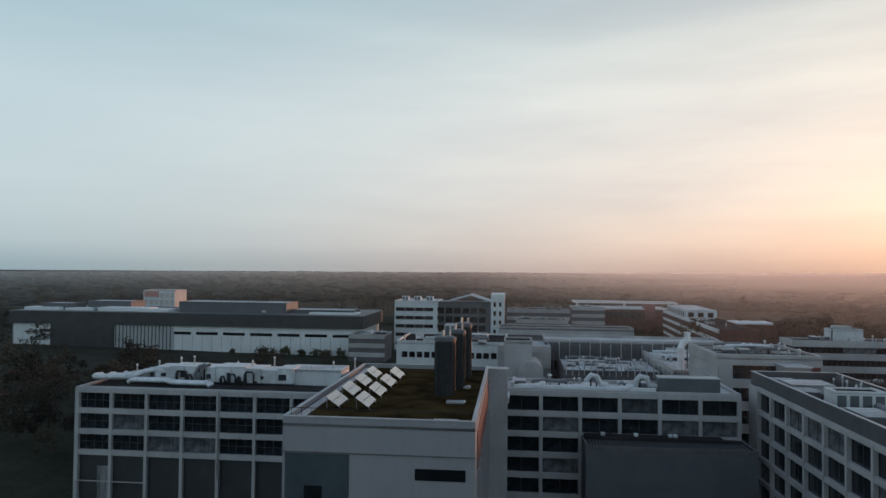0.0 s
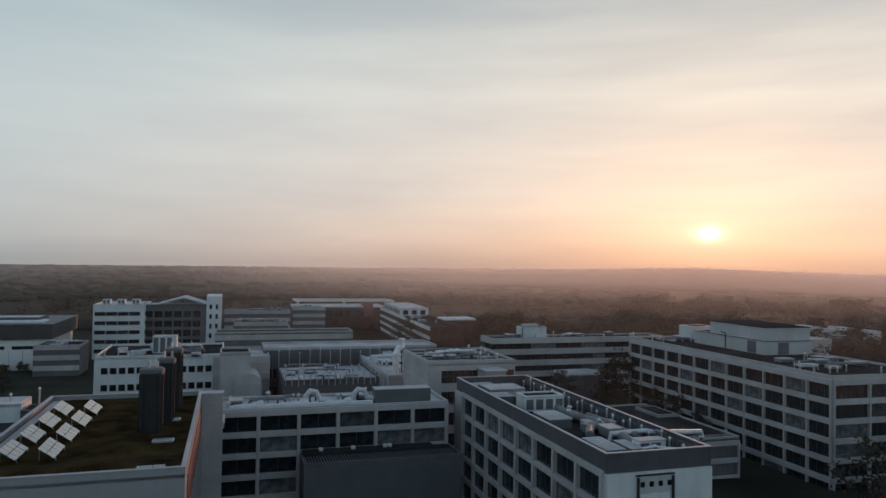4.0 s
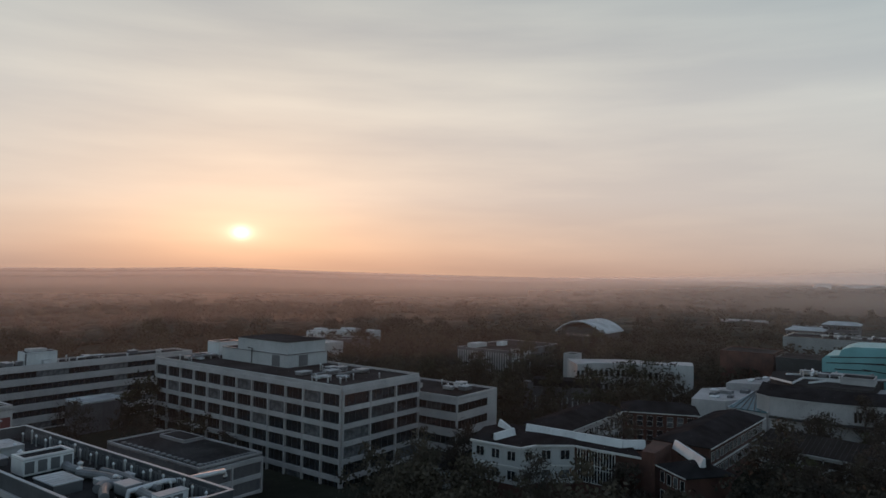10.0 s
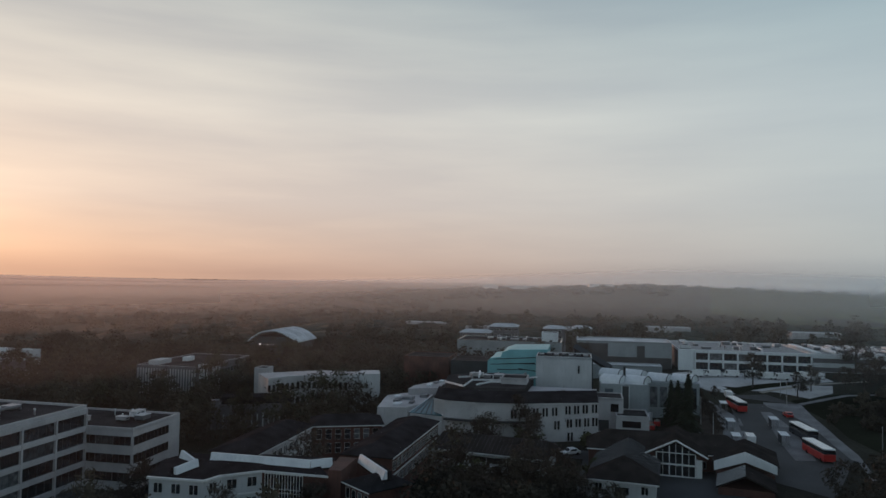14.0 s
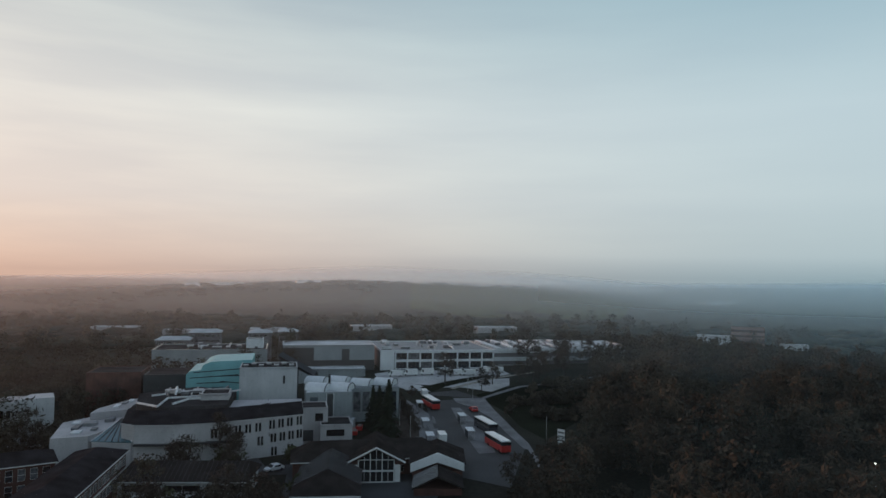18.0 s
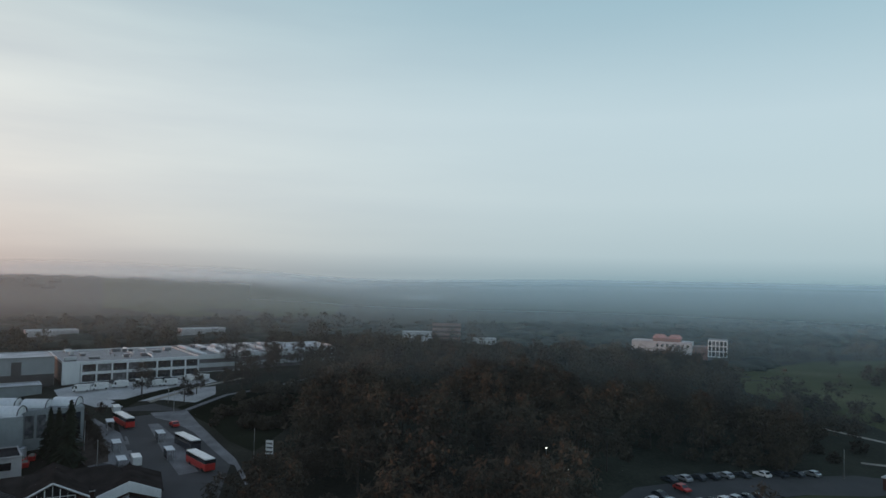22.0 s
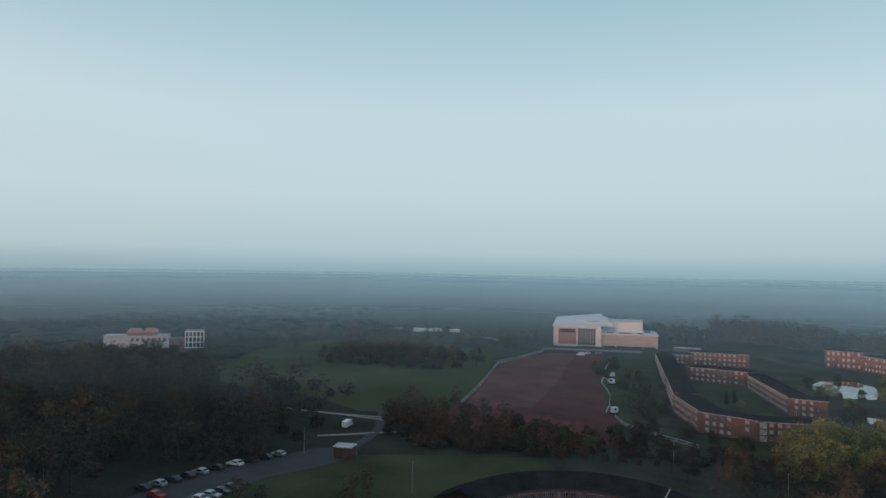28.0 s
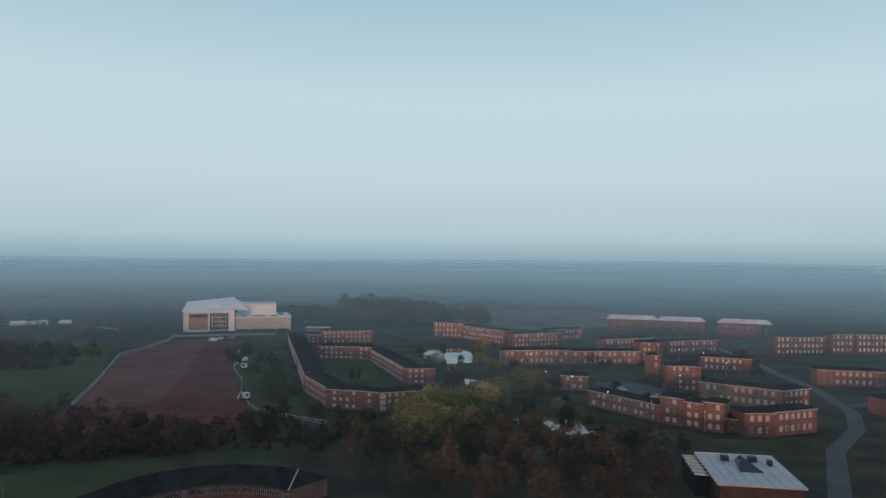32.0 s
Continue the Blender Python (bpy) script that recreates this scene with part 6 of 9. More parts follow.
    part("gantry_leg", boxes((232.4, 0.8, 10, 233.2, 1.6, 24.6)), M_DARKM, b)
    block("dark_store", "dark windowless clad box beside the aqua hall", campus(236, 29), 16, 14, 6, 18.8, M_DARKP, M_FELT, 0.3)
    block("rust_store", "dark red-brown clad store behind trees", campus(238, 44), 16, 16, 5, 19.4, M_BRICK_D, M_FELT, 0.3)
    # barrel vaults
    b = thing("vaulted_hall", "hall with rows of pale barrel vaults over a tall dark entrance", "building", campus(198, -18.4))
    part("wall", boxes((0, 0, 4, 17, 12.7, 18.9)), M_SHED, b)
    part("side_wall", boxes((7.2, -14.2, 4, 17, -0.01, 18.9)), M_SHED, b)
    for k in range(5):
        part("wall_glass", boxes((7.12, -13.4 + k * 2.6, 12.0, 7.22, -11.4 + k * 2.6, 17.6)), M_GLASS, b)
    part("deck", boxes((0.2, 0.2, 18.9, 16.8, 12.5, 19.0)), M_FELT_L, b)
    part("entrance_recess", boxes((-0.08, 5.2, 9, 0.02, 7.0, 18.4)), M_DARKP, b)
    for y in (5.1, 7.0):
        part("entrance_post", boxes((-0.16, y, 9, -0.02, y + 0.15, 18.6)), M_WHITE, b)
    part("pale_window", boxes((-0.06, 9.4, 15.6, 0.02, 11.6, 17.6)), M_BLUEP, b)
    part("link_mast", boxes((8.4, 5.6, 18.9, 8.7, 6.2, 22.6)), M_DARKM, b)
    r = 2.6
    arc2 = [(r * math.cos(math.pi * q / 12), r * 0.72 * math.sin(math.pi * q / 12)) for q in range(13)]
    for u, v, z in ((3.1, 6.5, 19.0), (3.1, 0.1, 19.0), (11.6, 6.5, 19.6), (11.6, 0.1, 19.6), (10.4, -6.6, 19.0), (10.4, -13.4, 19.0)):
        bm = bmesh.new()
        s, e = [bm.verts.new((x, 0, q)) for x, q in arc2], [bm.verts.new((x, 6.0, q)) for x, q in arc2]
        bm.faces.new(s)
        bm.faces.new(e[::-1])
        for q in range(12):
            bm.faces.new((s[q], s[q + 1], e[q + 1], e[q]))
        bmesh.ops.recalc_face_normals(bm, faces=bm.faces)
        part("vault", bm, M_WHITE, b, m=pose(u, v, z, 0, 0, -28))
        part("vault_rim", tube([(x * 1.02, -0.04, q * 1.02) for x, q in arc2], 0.13, 4), M_DARKM, b, m=pose(u, v, z, 0, 0, -28))
    b = block("entrance_block", "pale cubic entrance block beside the vaulted hall", campus(186, -11), 9, 7, 6, 16.8, M_CONC, M_FELT, 0.3)
    part("window", boxes((-0.06, 1.2, 13.6, 0.02, 3.2, 15.6)), M_GLASS_D, b)
    part("doorway", boxes((-0.06, 3.6, 8.6, 0.02, 6.2, 11.4)), M_DARKP, b)
    b = block("low_block", "low pale round-cornered block with a dark window", campus(182, -17), 10, 8, 6, 13.2, M_CONC, M_FELT, 0.3)
    part("window_band", boxes((-0.06, 2, 10.6, 0.02, 6.5, 12.2)), M_GLASS_D, b)


theatre()

# ---- sheds and halls on the ridge ----
b = block("pale_shed", "long pale blue-grey shed with a white roof edge", campus(280, 7), 22, 41.5, 8, 21.7, M_SHED, M_FELT, 0.4, coping=M_TEAL_D)
scatter_plant(71, 283, 10, 299, 46, 21.76, 10, 3, 6)
b = block("roof_box", "white boxed roof housing on the pale shed", campus(287, 8.5, 21.7), 6, 6.5, 0, 3.6, M_WHITE, M_FELT, 0.2)
b = block("long_shed", "long pale metal shed with a bright white roof edge", campus(283, -35), 18, 36, 8, 22.9, M_SHED, M_FELT_L, 0.3, coping=M_WHITE)
part("dark_base", boxes((-0.06, 0.1, 8, 0.02, 35.9, 17.2)), M_DARKP, b, "charcoal clad base wall")
part("shed_door", boxes((-0.08, 10, 16.6, 0.02, 13, 21.6)), M_DARKP, b)
part("dark_end", boxes((-0.1, 24, 14, 0.02, 36, 22.2)), M_DARKP, b)
b = block("low_shed", "low pale shed roof in front of the long shed", campus(270, -30), 8, 30, 8, 15.2, M_SHED, M_FELT_L, 0.3, coping=M_WHITE)


def ridge_block():
    w, d, zt = 40.0, 47.0, 20.6
    b = block("two_storey_block", "white-framed two-storey block with dark ribbon windows", campus(281, -84.5), w, d, 8, zt, M_CONC_D, M_CASE, 0.5, inset=0.35, parapet_mat=M_WHITE)
    m = face_frames(w, d)["l"][0]
    grid_face(b, m @ pose(5.5, 0, 0), d - 5.5, zt - 7.2, 2, 3.55, 8, M_WHITE, cols=3, rows=1, legs=3.0)
    part("end_pier", boxes((-0.4, -0.6, 10, 5.2, 0.3, zt + 0.6)), M_WHITE, b, m=m)
    scatter_plant(51, 284, -82, 318, -40, zt + 0.06, 14, 6, 14)
    b = block("glazed_sheds", "long low glazed range with white roof edges", campus(292, -140), 40, 56, 8, 19.6, M_CONC_D, M_CASE, 0.4, coping=M_WHITE)
    for k in range(7):
        part("rooflight_ridge", bevelled(boxes((2, 4 + k * 7.4, 19.66, 38, 6.2 + k * 7.4, 20.5)), 0.2), M_WHITE, b, "long white rooflight ridge")
    strip_face(b, face_frames(40, 56)["l"][0], 56, 9, 3, 3.4, 14, M_WHITE)
    scatter_plant(53, 294, -138, 328, -90, 19.66, 16, 5, 10)
    b = block("corner_office", "white corner office with a raised roof edge among trees", campus(297, -152), 22, 26, 8, 20.4, M_WHITE, M_FELT_L, 0.5)
    strip_face(b, face_frames(22, 26)["l"][0], 26, 9.5, 3, 3.5, 8, M_WHITE)


ridge_block()
for u, v0, v1, z in ((325, 41, 55, 22.6), (335, 29, 42.5, 25.0), (345, 6.5, 17, 24.0), (345, -5.8, 3.3, 24.4)):
    b, n = pitched_wing("terraced_houses", "row of white-framed houses with pale roofs above the sheds", cxy(u, v1), cxy(u, v0), 10, z - 1.2, 6, M_CONC_D, M_FELT_L, 1.4, 2.0, 0.4, "houses above the sheds", "house")
    for k in range(int(n / 2.2)):
        for q in (1.9, 4.4):
            add_window(b, pose(0.5 + k * 2.2, -0.05, z - 1.2 - q), 1.5, 1.3, 2, 1, M_FRAME, M_GLASS_D, whole=True)
for u, v0, v1, z in ((478, 44, 77, 13), (483, -7, 23, 13.5), (481, -72, -44, 15.6), (461, -156, -128, 16), (520, 100, 130, 12)):
    b = block("far_flats", "far pale flat-roofed houses in the haze behind the ridge", campus(u, v0), 12, v1 - v0, 2, z, M_CONC, M_FELT_L, 0.4, group="far flats on the ridge", coping=M_WHITE)
    strip_face(b, face_frames(12, v1 - v0)["l"][0], v1 - v0, z - 7, 2, 3.2, 6)
for x, y, w, h in ((1190, 919, 30, 12), (1217, 883, 60, 7), (1313, 732, 50, 6), (1500, -89, 80, 5), (1240, 860, 40, 6)):
    block("far_works", "far pale works buildings on the hazy hillside", pose(x, y, gz(x, y), 0, 0, -50), w, 20, -6, h, M_WHITE, M_WHITE, 0.2, group="far works on the hillside")

# ---- middle distance between the college and the hills ----
b = thing("arched_hall", "sports hall with a broad pale arched roof", "building", campus(300, 126.5))
prof = [(k * 2.35, 15.6 + 6.0 * math.sin(math.pi * (0.03 + 0.94 * k / 10)) ** 0.8) for k in range(11)]
bm = bmesh.new()
a, c = [bm.verts.new((0, v, z)) for v, z in prof], [bm.verts.new((26, v, z)) for v, z in prof]
a2, c2 = [bm.verts.new((0, v, z - 0.5)) for v, z in prof], [bm.verts.new((26, v, z - 0.5)) for v, z in prof]
for i in range(10):
    bm.faces.new((a[i], a[i + 1], c[i + 1], c[i]))
    bm.faces.new((a2[i], c2[i], c2[i + 1], a2[i + 1]))
    bm.faces.new((a[i], a2[i], a2[i + 1], a[i + 1]))
    bm.faces.new((c[i], c[i + 1], c2[i + 1], c2[i]))
bmesh.ops.recalc_face_normals(bm, faces=bm.faces)
part("arched_roof", bm, M_FELT_L, b)
part("wall", prism([(1, 1), (25, 1), (25, 22.5), (1, 22.5)], 0, 15.6), M_DARKP, b)
part("gable_end", prism([(0.9, 3), (24, 3), (24, 20.5), (0.9, 20.5)], 15.6, 18.6), M_DARKP, b)
for k in range(3):
    part("roof_seam", tube([(0.2 + 8.3 * k, v, z + 0.02) for v, z in prof], 0.12, 4), M_WHITE, b)
for k in range(5):
    part("lit_window", boxes((0.85, 4 + k * 3.4, 15.0, 0.98, 4.3 + k * 3.4, 15.2)), M_LAMP, b)
b = block("concrete_flats", "low ribbed concrete block with pale stair towers", campus(224, 130), 38, 24, 0, 14.2, M_CONC_D, M_FELT, 0.4, coping=M_CONC)
m = face_frames(38, 24)["l"][0]
for k in range(22):
    part("fin", boxes((0.6 + k * 1.05, -0.4, 4.4, 0.9 + k * 1.05, 0.02, 13.6)), M_CONC, b, m=m)
for x in (0.4, 9.0):
    part("stair_tower", boxes((x, -1.4, 0, x + 3.6, 0.4, 15.4)), M_DULL, b)
    part("tower_slot", boxes((x + 1.5, -1.46, 3, x + 2.1, -1.39, 14.6)), M_GLASS_D, b)
part("roof_hut", boxes((4, 18, 14.2, 12, 22, 15.8)), M_DULL, b)
part("roof_hut", boxes((16, 14, 14.2, 21, 16, 15.8)), M_WHITE, b)
punched_face(b, pose(0, 0, 0), 38, (10.4, 7.0), [15 + 2.2 * k for k in range(10)], 1.3, 1.6, M_FRAME_D, M_GLASS_D, 1, 1)
bends = ((188.8, 87.5), (194.5, 84.5), (199.0, 79.5), (200.6, 73.5), (200.8, 67.0))
b = thing("crescent_block", "curving low pale block with a row of square windows", "building", campus(0, 0))
part("wall", prism(list(bends) + [(212, 67), (212, 80), (200, 96)], 2, 17.2), M_CONC, b)
for s, e in zip(bends, bends[1:]):
    d = Vector((e[0] - s[0], e[1] - s[1], 0))
    m = pose(s[0], s[1], 0, 0, 0, math.degrees(math.atan2(d.y, d.x)))
    part("parapet", boxes((0, -0.1, 17.1, d.length, 0.3, 17.5)), M_DULL, b, m=m)
    punched_face(b, m, d.length, (13.6, 9.4), [0.35 + 1.6 * k for k in range(int(d.length / 1.6))], 0.9, 1.9, M_FRAME_D, M_GLASS_D, 1, 1)
part("end_tower", prism([(203.4, 67.2), (206.4, 59.4), (214, 62), (212, 67)], 2, 17.7), M_DULL, b)
b = block("refectory", "low dark-roofed hall with a fringe of pale fins", campus(187, 79, 0, 23.5), 7, 20, 0, 11.0, M_CONC_D, M_FELT, 0.3)
for k in range(13):
    part("fin", boxes((-0.45, 0.5 + k * 1.5, 5.2, 0.02, 0.85 + k * 1.5, 8.6)), M_DULL, b)
part("roof_mass", boxes((0.4, 0.6, 11.0, 6.6, 19.4, 13.2)), M_TILE, b)
part("stair_drum", tube([(0.5, 21.0, 0), (0.5, 21.0, 12.6)], 1.2, 12), M_CONC_D, b)
block("service_box", "pale square service box above the trees", campus(204, 95.3), 5, 4, 0, 18.0, M_CONC, M_FELT, 0.3)

# ---- roads, paths, lawns ----
drape("road", [(231, 79.5), (222, 76), (205, 69), (190, 62.5), (174.5, 55.8), (150, 44), (146, 31), (178, 33.8), (196, 42), (212, 49.2), (226, 56.5), (233, 60), (239, 70)], M_ASPH, "dark asphalt bus turning road", "road")
drape("pavement", [(233, 95), (229.5, 88), (214, 76.2), (198.9, 65.1), (182, 58), (175.7, 57), (171, 63), (177, 68), (218, 90)], M_PAVE_D, "worn paved bus station forecourt", "pavement")
drape("planting_bed", [(219, 86.6), (220, 83.4), (203, 74), (186.2, 65.4), (177, 62), (174, 66), (196, 77)], M_BED, "bare brown planting bed with a row of young trees", "planting bed", lift=0.14)
drape("car_park", [(253, 107), (239, 99), (241, 84), (243, 74.5), (262, 63.5), (275, 58), (281, 62), (268, 80), (263, 100)], M_PAVE, "pale paved parking strip before the white block", "car park")
drape("pavement", [(241, 98), (233, 86), (234, 78), (237, 80), (240.5, 84)], M_PAVE, "pale paved crossing above the bus station", "pavement", lift=0.1)
drape("grass_strip", [(237, 83), (260.6, 69), (267, 63.4), (255, 67.4), (240.4, 75.4), (234, 77)], M_ROUGH, "dark grass strip beside the parking", "lawn", lift=0.12)
drape("pavement", [(240.4, 75.4), (255, 67.2), (266, 56.6), (254, 54), (242, 58), (243.4, 68)], M_PAVE, "pale paved strip above the bus station", "pavement", lift=0.1)
drape("lawn", [(236, 62), (254, 52.5), (270, 41), (288, 29), (262, 18), (215, 24), (186, 30), (198, 39), (214, 46.5)], M_ROUGH, "sloping dull green lawn beside the wood", "lawn", lift=0.06)
drape("pavement", [(214, 64.4), (215, 61.8), (193.5, 49.8), (169.2, 39.6), (166.8, 43.2), (181.4, 50.4), (198, 57.6)], M_PAVE_D, "worn traffic island with bus shelters", "pavement", lift=0.16)
drape("pavement", [(228.4, 68), (232.6, 58.2), (208.8, 47.5), (173.4, 31.4), (175, 34), (204.2, 49), (217.7, 58.6), (222.2, 64.8)], M_PAVE_D, "worn pavement at the road's edge", "pavement", lift=0.16)
strip("footpath", [(212, 49.4), (196, 41.8), (180, 34), (160, 27)], 1.1, M_PAVE_D, "thin pale footpath by the lawn", "path")
strip("footpath", [(233, 58.5), (254, 50.2), (268, 38.7), (284, 28.3), (296, 22)], 1.7, M_PAVE_D, "pale footpath across the lawn", "path")
strip("footpath", [(240, 72), (252, 66), (266, 60), (286, 50)], 1.8, M_PATH, "pale footpath along the parking strip", "path")
strip("lane", [(175, 60), (160, 66), (146, 76), (140, 88), (150, 100), (160, 108)], 7, M_ASPH, "dark service lane between the houses", "road")
drape("yard", [(120, 70), (140, 80), (160, 70), (170, 60), (150, 46), (136, 44), (118, 58)], M_ASPH, "dark yard round the gabled houses", "road", lift=0.05)
drape("car_park", [(148, -48), (161, -60), (167, -80), (172, -105), (175, -125), (169, -137), (160, -130), (157, -116), (157, -100), (153, -85), (149, -75), (144, -62)], M_ASPH, "dark asphalt car park at the wood's edge", "car park")
drape("lawn", [(140, -66), (149, -76), (153, -86), (157, -101), (157, -117), (160, -131), (152, -140), (144, -147), (122, -168), (110, -158), (106, -126), (112, -104), (124, -80)], M_GRASS, "green lawn beside the car park", "lawn", lift=0.06)
drape("field", [(374, -202), (394, -232), (424, -282), (428, -336), (396, -378), (330, -372), (288, -352), (262, -318), (241, -287), (214, -248), (196, -212), (190, -188), (206, -170), (236, -172), (256, -160), (282, -156), (322, -176)], M_MEADOW, "open green meadow below the hills", "field", lift=0.06, step=14)
strip("footpath", [(229, -149), (207, -161), (186, -169)], 1.8, M_PATH, "pale field path", "path")
strip("footpath", [(215, -157), (203, -164), (189, -172)], 1.6, M_PATH, "pale field path", "path")
strip("footpath", [(187, -136), (174, -158)], 2.2, M_PATH, "pale field path", "path")
strip("lane", [(168, -134), (174, -146), (182, -158), (200, -176)], 3.5, M_ASPH, "dark lane past the car park", "road")
drape("field", [(r * math.sin(radians(a)), r * math.cos(radians(a))) for r, a in ((930, 70), (1480, 70), (1560, 76), (1500, 84), (1280, 88), (900, 87), (840, 79))], M_GRASS, "dull green field on the hazy hillside", "field", lift=0.8, step=60)
drape("building_plot", [(268, -385), (244, -416), (219, -370), (183, -306), (154, -262), (133, -234), (120, -208), (126, -184), (150, -172), (178, -170), (192, -212), (214, -250), (239, -289), (260, -327)], M_EARTH, "bare red-brown earth of a building plot", "building plot", lift=0.1, step=12)
drape("haul_road", [(266, -384), (252, -392), (222, -335), (196, -285), (172, -232), (180, -212), (191, -213), (213, -250), (238, -289), (259, -327)], M_EARTH_L, "paler worn earth track across the plot", "track", lift=0.2, step=12)
drape("lawn", [(219, -380), (183, -306), (155, -262), (134, -237), (122, -246), (127, -264), (150, -300), (194, -388)], M_GRASS, "rough green bank between plot and brick halls", "lawn", lift=0.14, step=12)
drape("lawn", [(150, -350), (133, -362), (92, -284), (100, -268), (112, -262), (128, -285)], M_GRASS, "green courtyard lawn of the brick halls", "lawn", lift=0.1, step=12)
drape("lawn", [(108, -242), (90, -243), (60, -262), (30, -262), (10, -232), (40, -215), (80, -222), (104, -230)], M_GRASS, "green grass before the brick halls", "lawn", lift=0.06, step=12)
drape("field", [(190, -760), (40, -860), (-60, -760), (-30, -680), (60, -600), (134, -600), (172, -650)], M_STUBBLE, "pale stubble field beyond the brick halls", "field", lift=0.5, step=30)
drape("lawn", [(20, -268), (-8, -246), (-26, -236), (-50, -240), (-52, -228), (-24, -224), (4, -236)], M_GRASS, "green grass strip before the brick terrace", "lawn", lift=0.08, step=12)
drape("pond", [(110, -380), (110, -406), (97, -420), (86, -408), (80, -388), (77, -366), (88, -358), (100, -366)], M_WATER, "still pond reflecting the pale sky", "pond", lift=0.12, step=40)
drape("pond", [(72, -320), (60, -316), (53, -306), (56, -299), (66, -304), (71, -312)], M_WATER, "small pond reflecting the pale sky", "pond", lift=0.12, step=40)
drape("pond", [(42, -241), (38, -249), (33, -246), (35, -238)], M_WATER, "small pond reflecting the pale sky", "pond", lift=0.16, step=40)
drape("pond", [(28, -243), (22, -251), (15, -243), (10, -233), (17, -227), (26, -233)], M_WATER, "small pond reflecting the pale sky", "pond", lift=0.16, step=40)
M_ROADL = material("worn_asphalt", (0.075, 0.073, 0.072), 0.9, scale=0.08, fine=3, vary=0.2)
strip("road", [(-40, -150), (-46, -178), (-52, -200), (-60, -230), (-76, -262), (-83, -290), (-83, -337), (-76, -383), (-73, -446), (-60, -560)], 5.2, M_ROADL, "worn grey road along the brick halls", "road")
strip("road", [(-83, -300), (-110, -318), (-160, -330)], 5, M_ROADL, "worn grey side road", "road")
drape("car_park", [(6, -300), (-14, -276), (-30, -282), (-28, -310), (-6, -330), (12, -326)], M_ROADL, "grey parking court between brick terraces", "car park", lift=0.12)
drape("car_park", [(226, -434), (258, -415), (284, -400), (288, -410), (262, -428), (232, -446)], M_PAVE_D, "pale yard before the stone building", "yard", lift=0.14)


# ---- pale stone centre across the plot ----
def stone_centre():
    p0, p1 = (296, -433), (231.5, -469.5)
    dx, dy = p1[0] - p0[0], p1[1] - p0[1]
    b = thing("stone_centre", "large pale stone-clad centre with a white roof and glazed front", "building", pose(p0[0], p0[1], 0, 0, 0, math.degrees(math.atan2(dy, dx))))
    part("west_hall", boxes((0, 0, 4, 34, 46, 19.6)), M_STONE, b)
    bm = bmesh.new()
    v = [bm.verts.new(p) for p in ((-0.8, -0.8, 19.6), (34.4, -0.8, 19.6), (34.4, 46, 25.5), (-0.8, 46, 22.5), (-0.8, -0.8, 20.4), (34.4, -0.8, 20.4), (34.4, 46, 27.5), (-0.8, 46, 24.0))]
    for f in ((0, 3, 2, 1), (4, 5, 6, 7), (0, 1, 5, 4), (1, 2, 6, 5), (2, 3, 7, 6), (3, 0, 4, 7)):
        bm.faces.new([v[i] for i in f])
    part("hall_roof", bm, M_WHITE, b, "white sloping sheet roof")
    bm = bmesh.new()
    v = [bm.verts.new(p) for p in ((14, 8, 20), (44, 8, 20), (40, 34, 24), (18, 34, 24), (18, 14, 24.2), (38, 14, 24.2), (36, 32, 26.6), (20, 32, 26.6))]
    for f in ((0, 3, 2, 1), (4, 5, 6, 7), (0, 1, 5, 4), (1, 2, 6, 5), (2, 3, 7, 6), (3, 0, 4, 7)):
        bm.faces.new([v[i] for i in f])
    part("roof_lantern", bm, M_WHITE, b)
    part("lantern_light", boxes((24, 12.6, 21.6, 33, 13.0, 23.6)), M_GLASS_D, b)
    part("glazed_front", boxes((17.5, -0.1, 6.8, 30.5, 0.02, 18.6)), M_GLASS_D, b)
    for k in range(8):
        part("mullion", boxes((17.5 + k * 1.82, -0.25, 6.8, 17.75 + k * 1.82, -0.1, 18.6)), M_FRAME, b)
    for z in (9.7, 12.6, 15.5):
        part("transom", boxes((17.5, -0.27, z, 30.5, -0.1, z + 0.2)), M_FRAME, b)
    part("recess", boxes((3.6, -0.05, 7.0, 16.6, 0.02, 18.4)), M_BUFF, b, "pinkish recessed wall bay")
    part("dark_strip", boxes((4.4, -0.12, 15.6, 15.5, -0.04, 18.0)), M_GLASS_D, b)
    for x in (2.6, 16.6):
        part("pier", boxes((x, -0.9, 4, x + 0.95, 0, 19.6)), M_STONE, b)
    part("frame_edge", boxes((30.8, -0.6, 5.5, 34.4, 0.0, 20.2)), M_WHITE, b)
    part("entrance_canopy", boxes((3, -8, 6.2, 17, 0, 7.0)), M_STONE, b)
    part("east_hall", boxes((34.2, 1, 4, 74, 44, 15.0)), M_STONE, b)
    for k in range(9):
        part("stone_course", boxes((34.4, 0.8, 6.6 + k * 0.92, 74.05, 1.0, 6.86 + k * 0.92)), M_CONC_D, b)
    part("east_roof", boxes((34.0, 0.6, 15.0, 74.6, 44.4, 15.5)), M_WHITE, b)
    for x, y, w, d in ((38, 4, 5, 3), (47, 5, 9, 2.4), (60, 4, 4, 4), (66, 20, 4, 8)):
        part("roof_light", bevelled(boxes((x, y, 15.5, x + w, y + d, 16.4)), 0.1), M_GREYP, b)
    part("upper_hall", boxes((36, 14, 15.5, 64, 42, 23.4)), M_WHITE, b)
    part("upper_roof", boxes((35.6, 13.6, 23.4, 64.4, 42.4, 23.9)), M_FELT_L, b)
    for k in range(4):
        part("plinth_glass", boxes((36 + k * 9.4, 0.9, 4.6, 44.4 + k * 9.4, 1.02, 6.9)), M_GLASS_D, b)


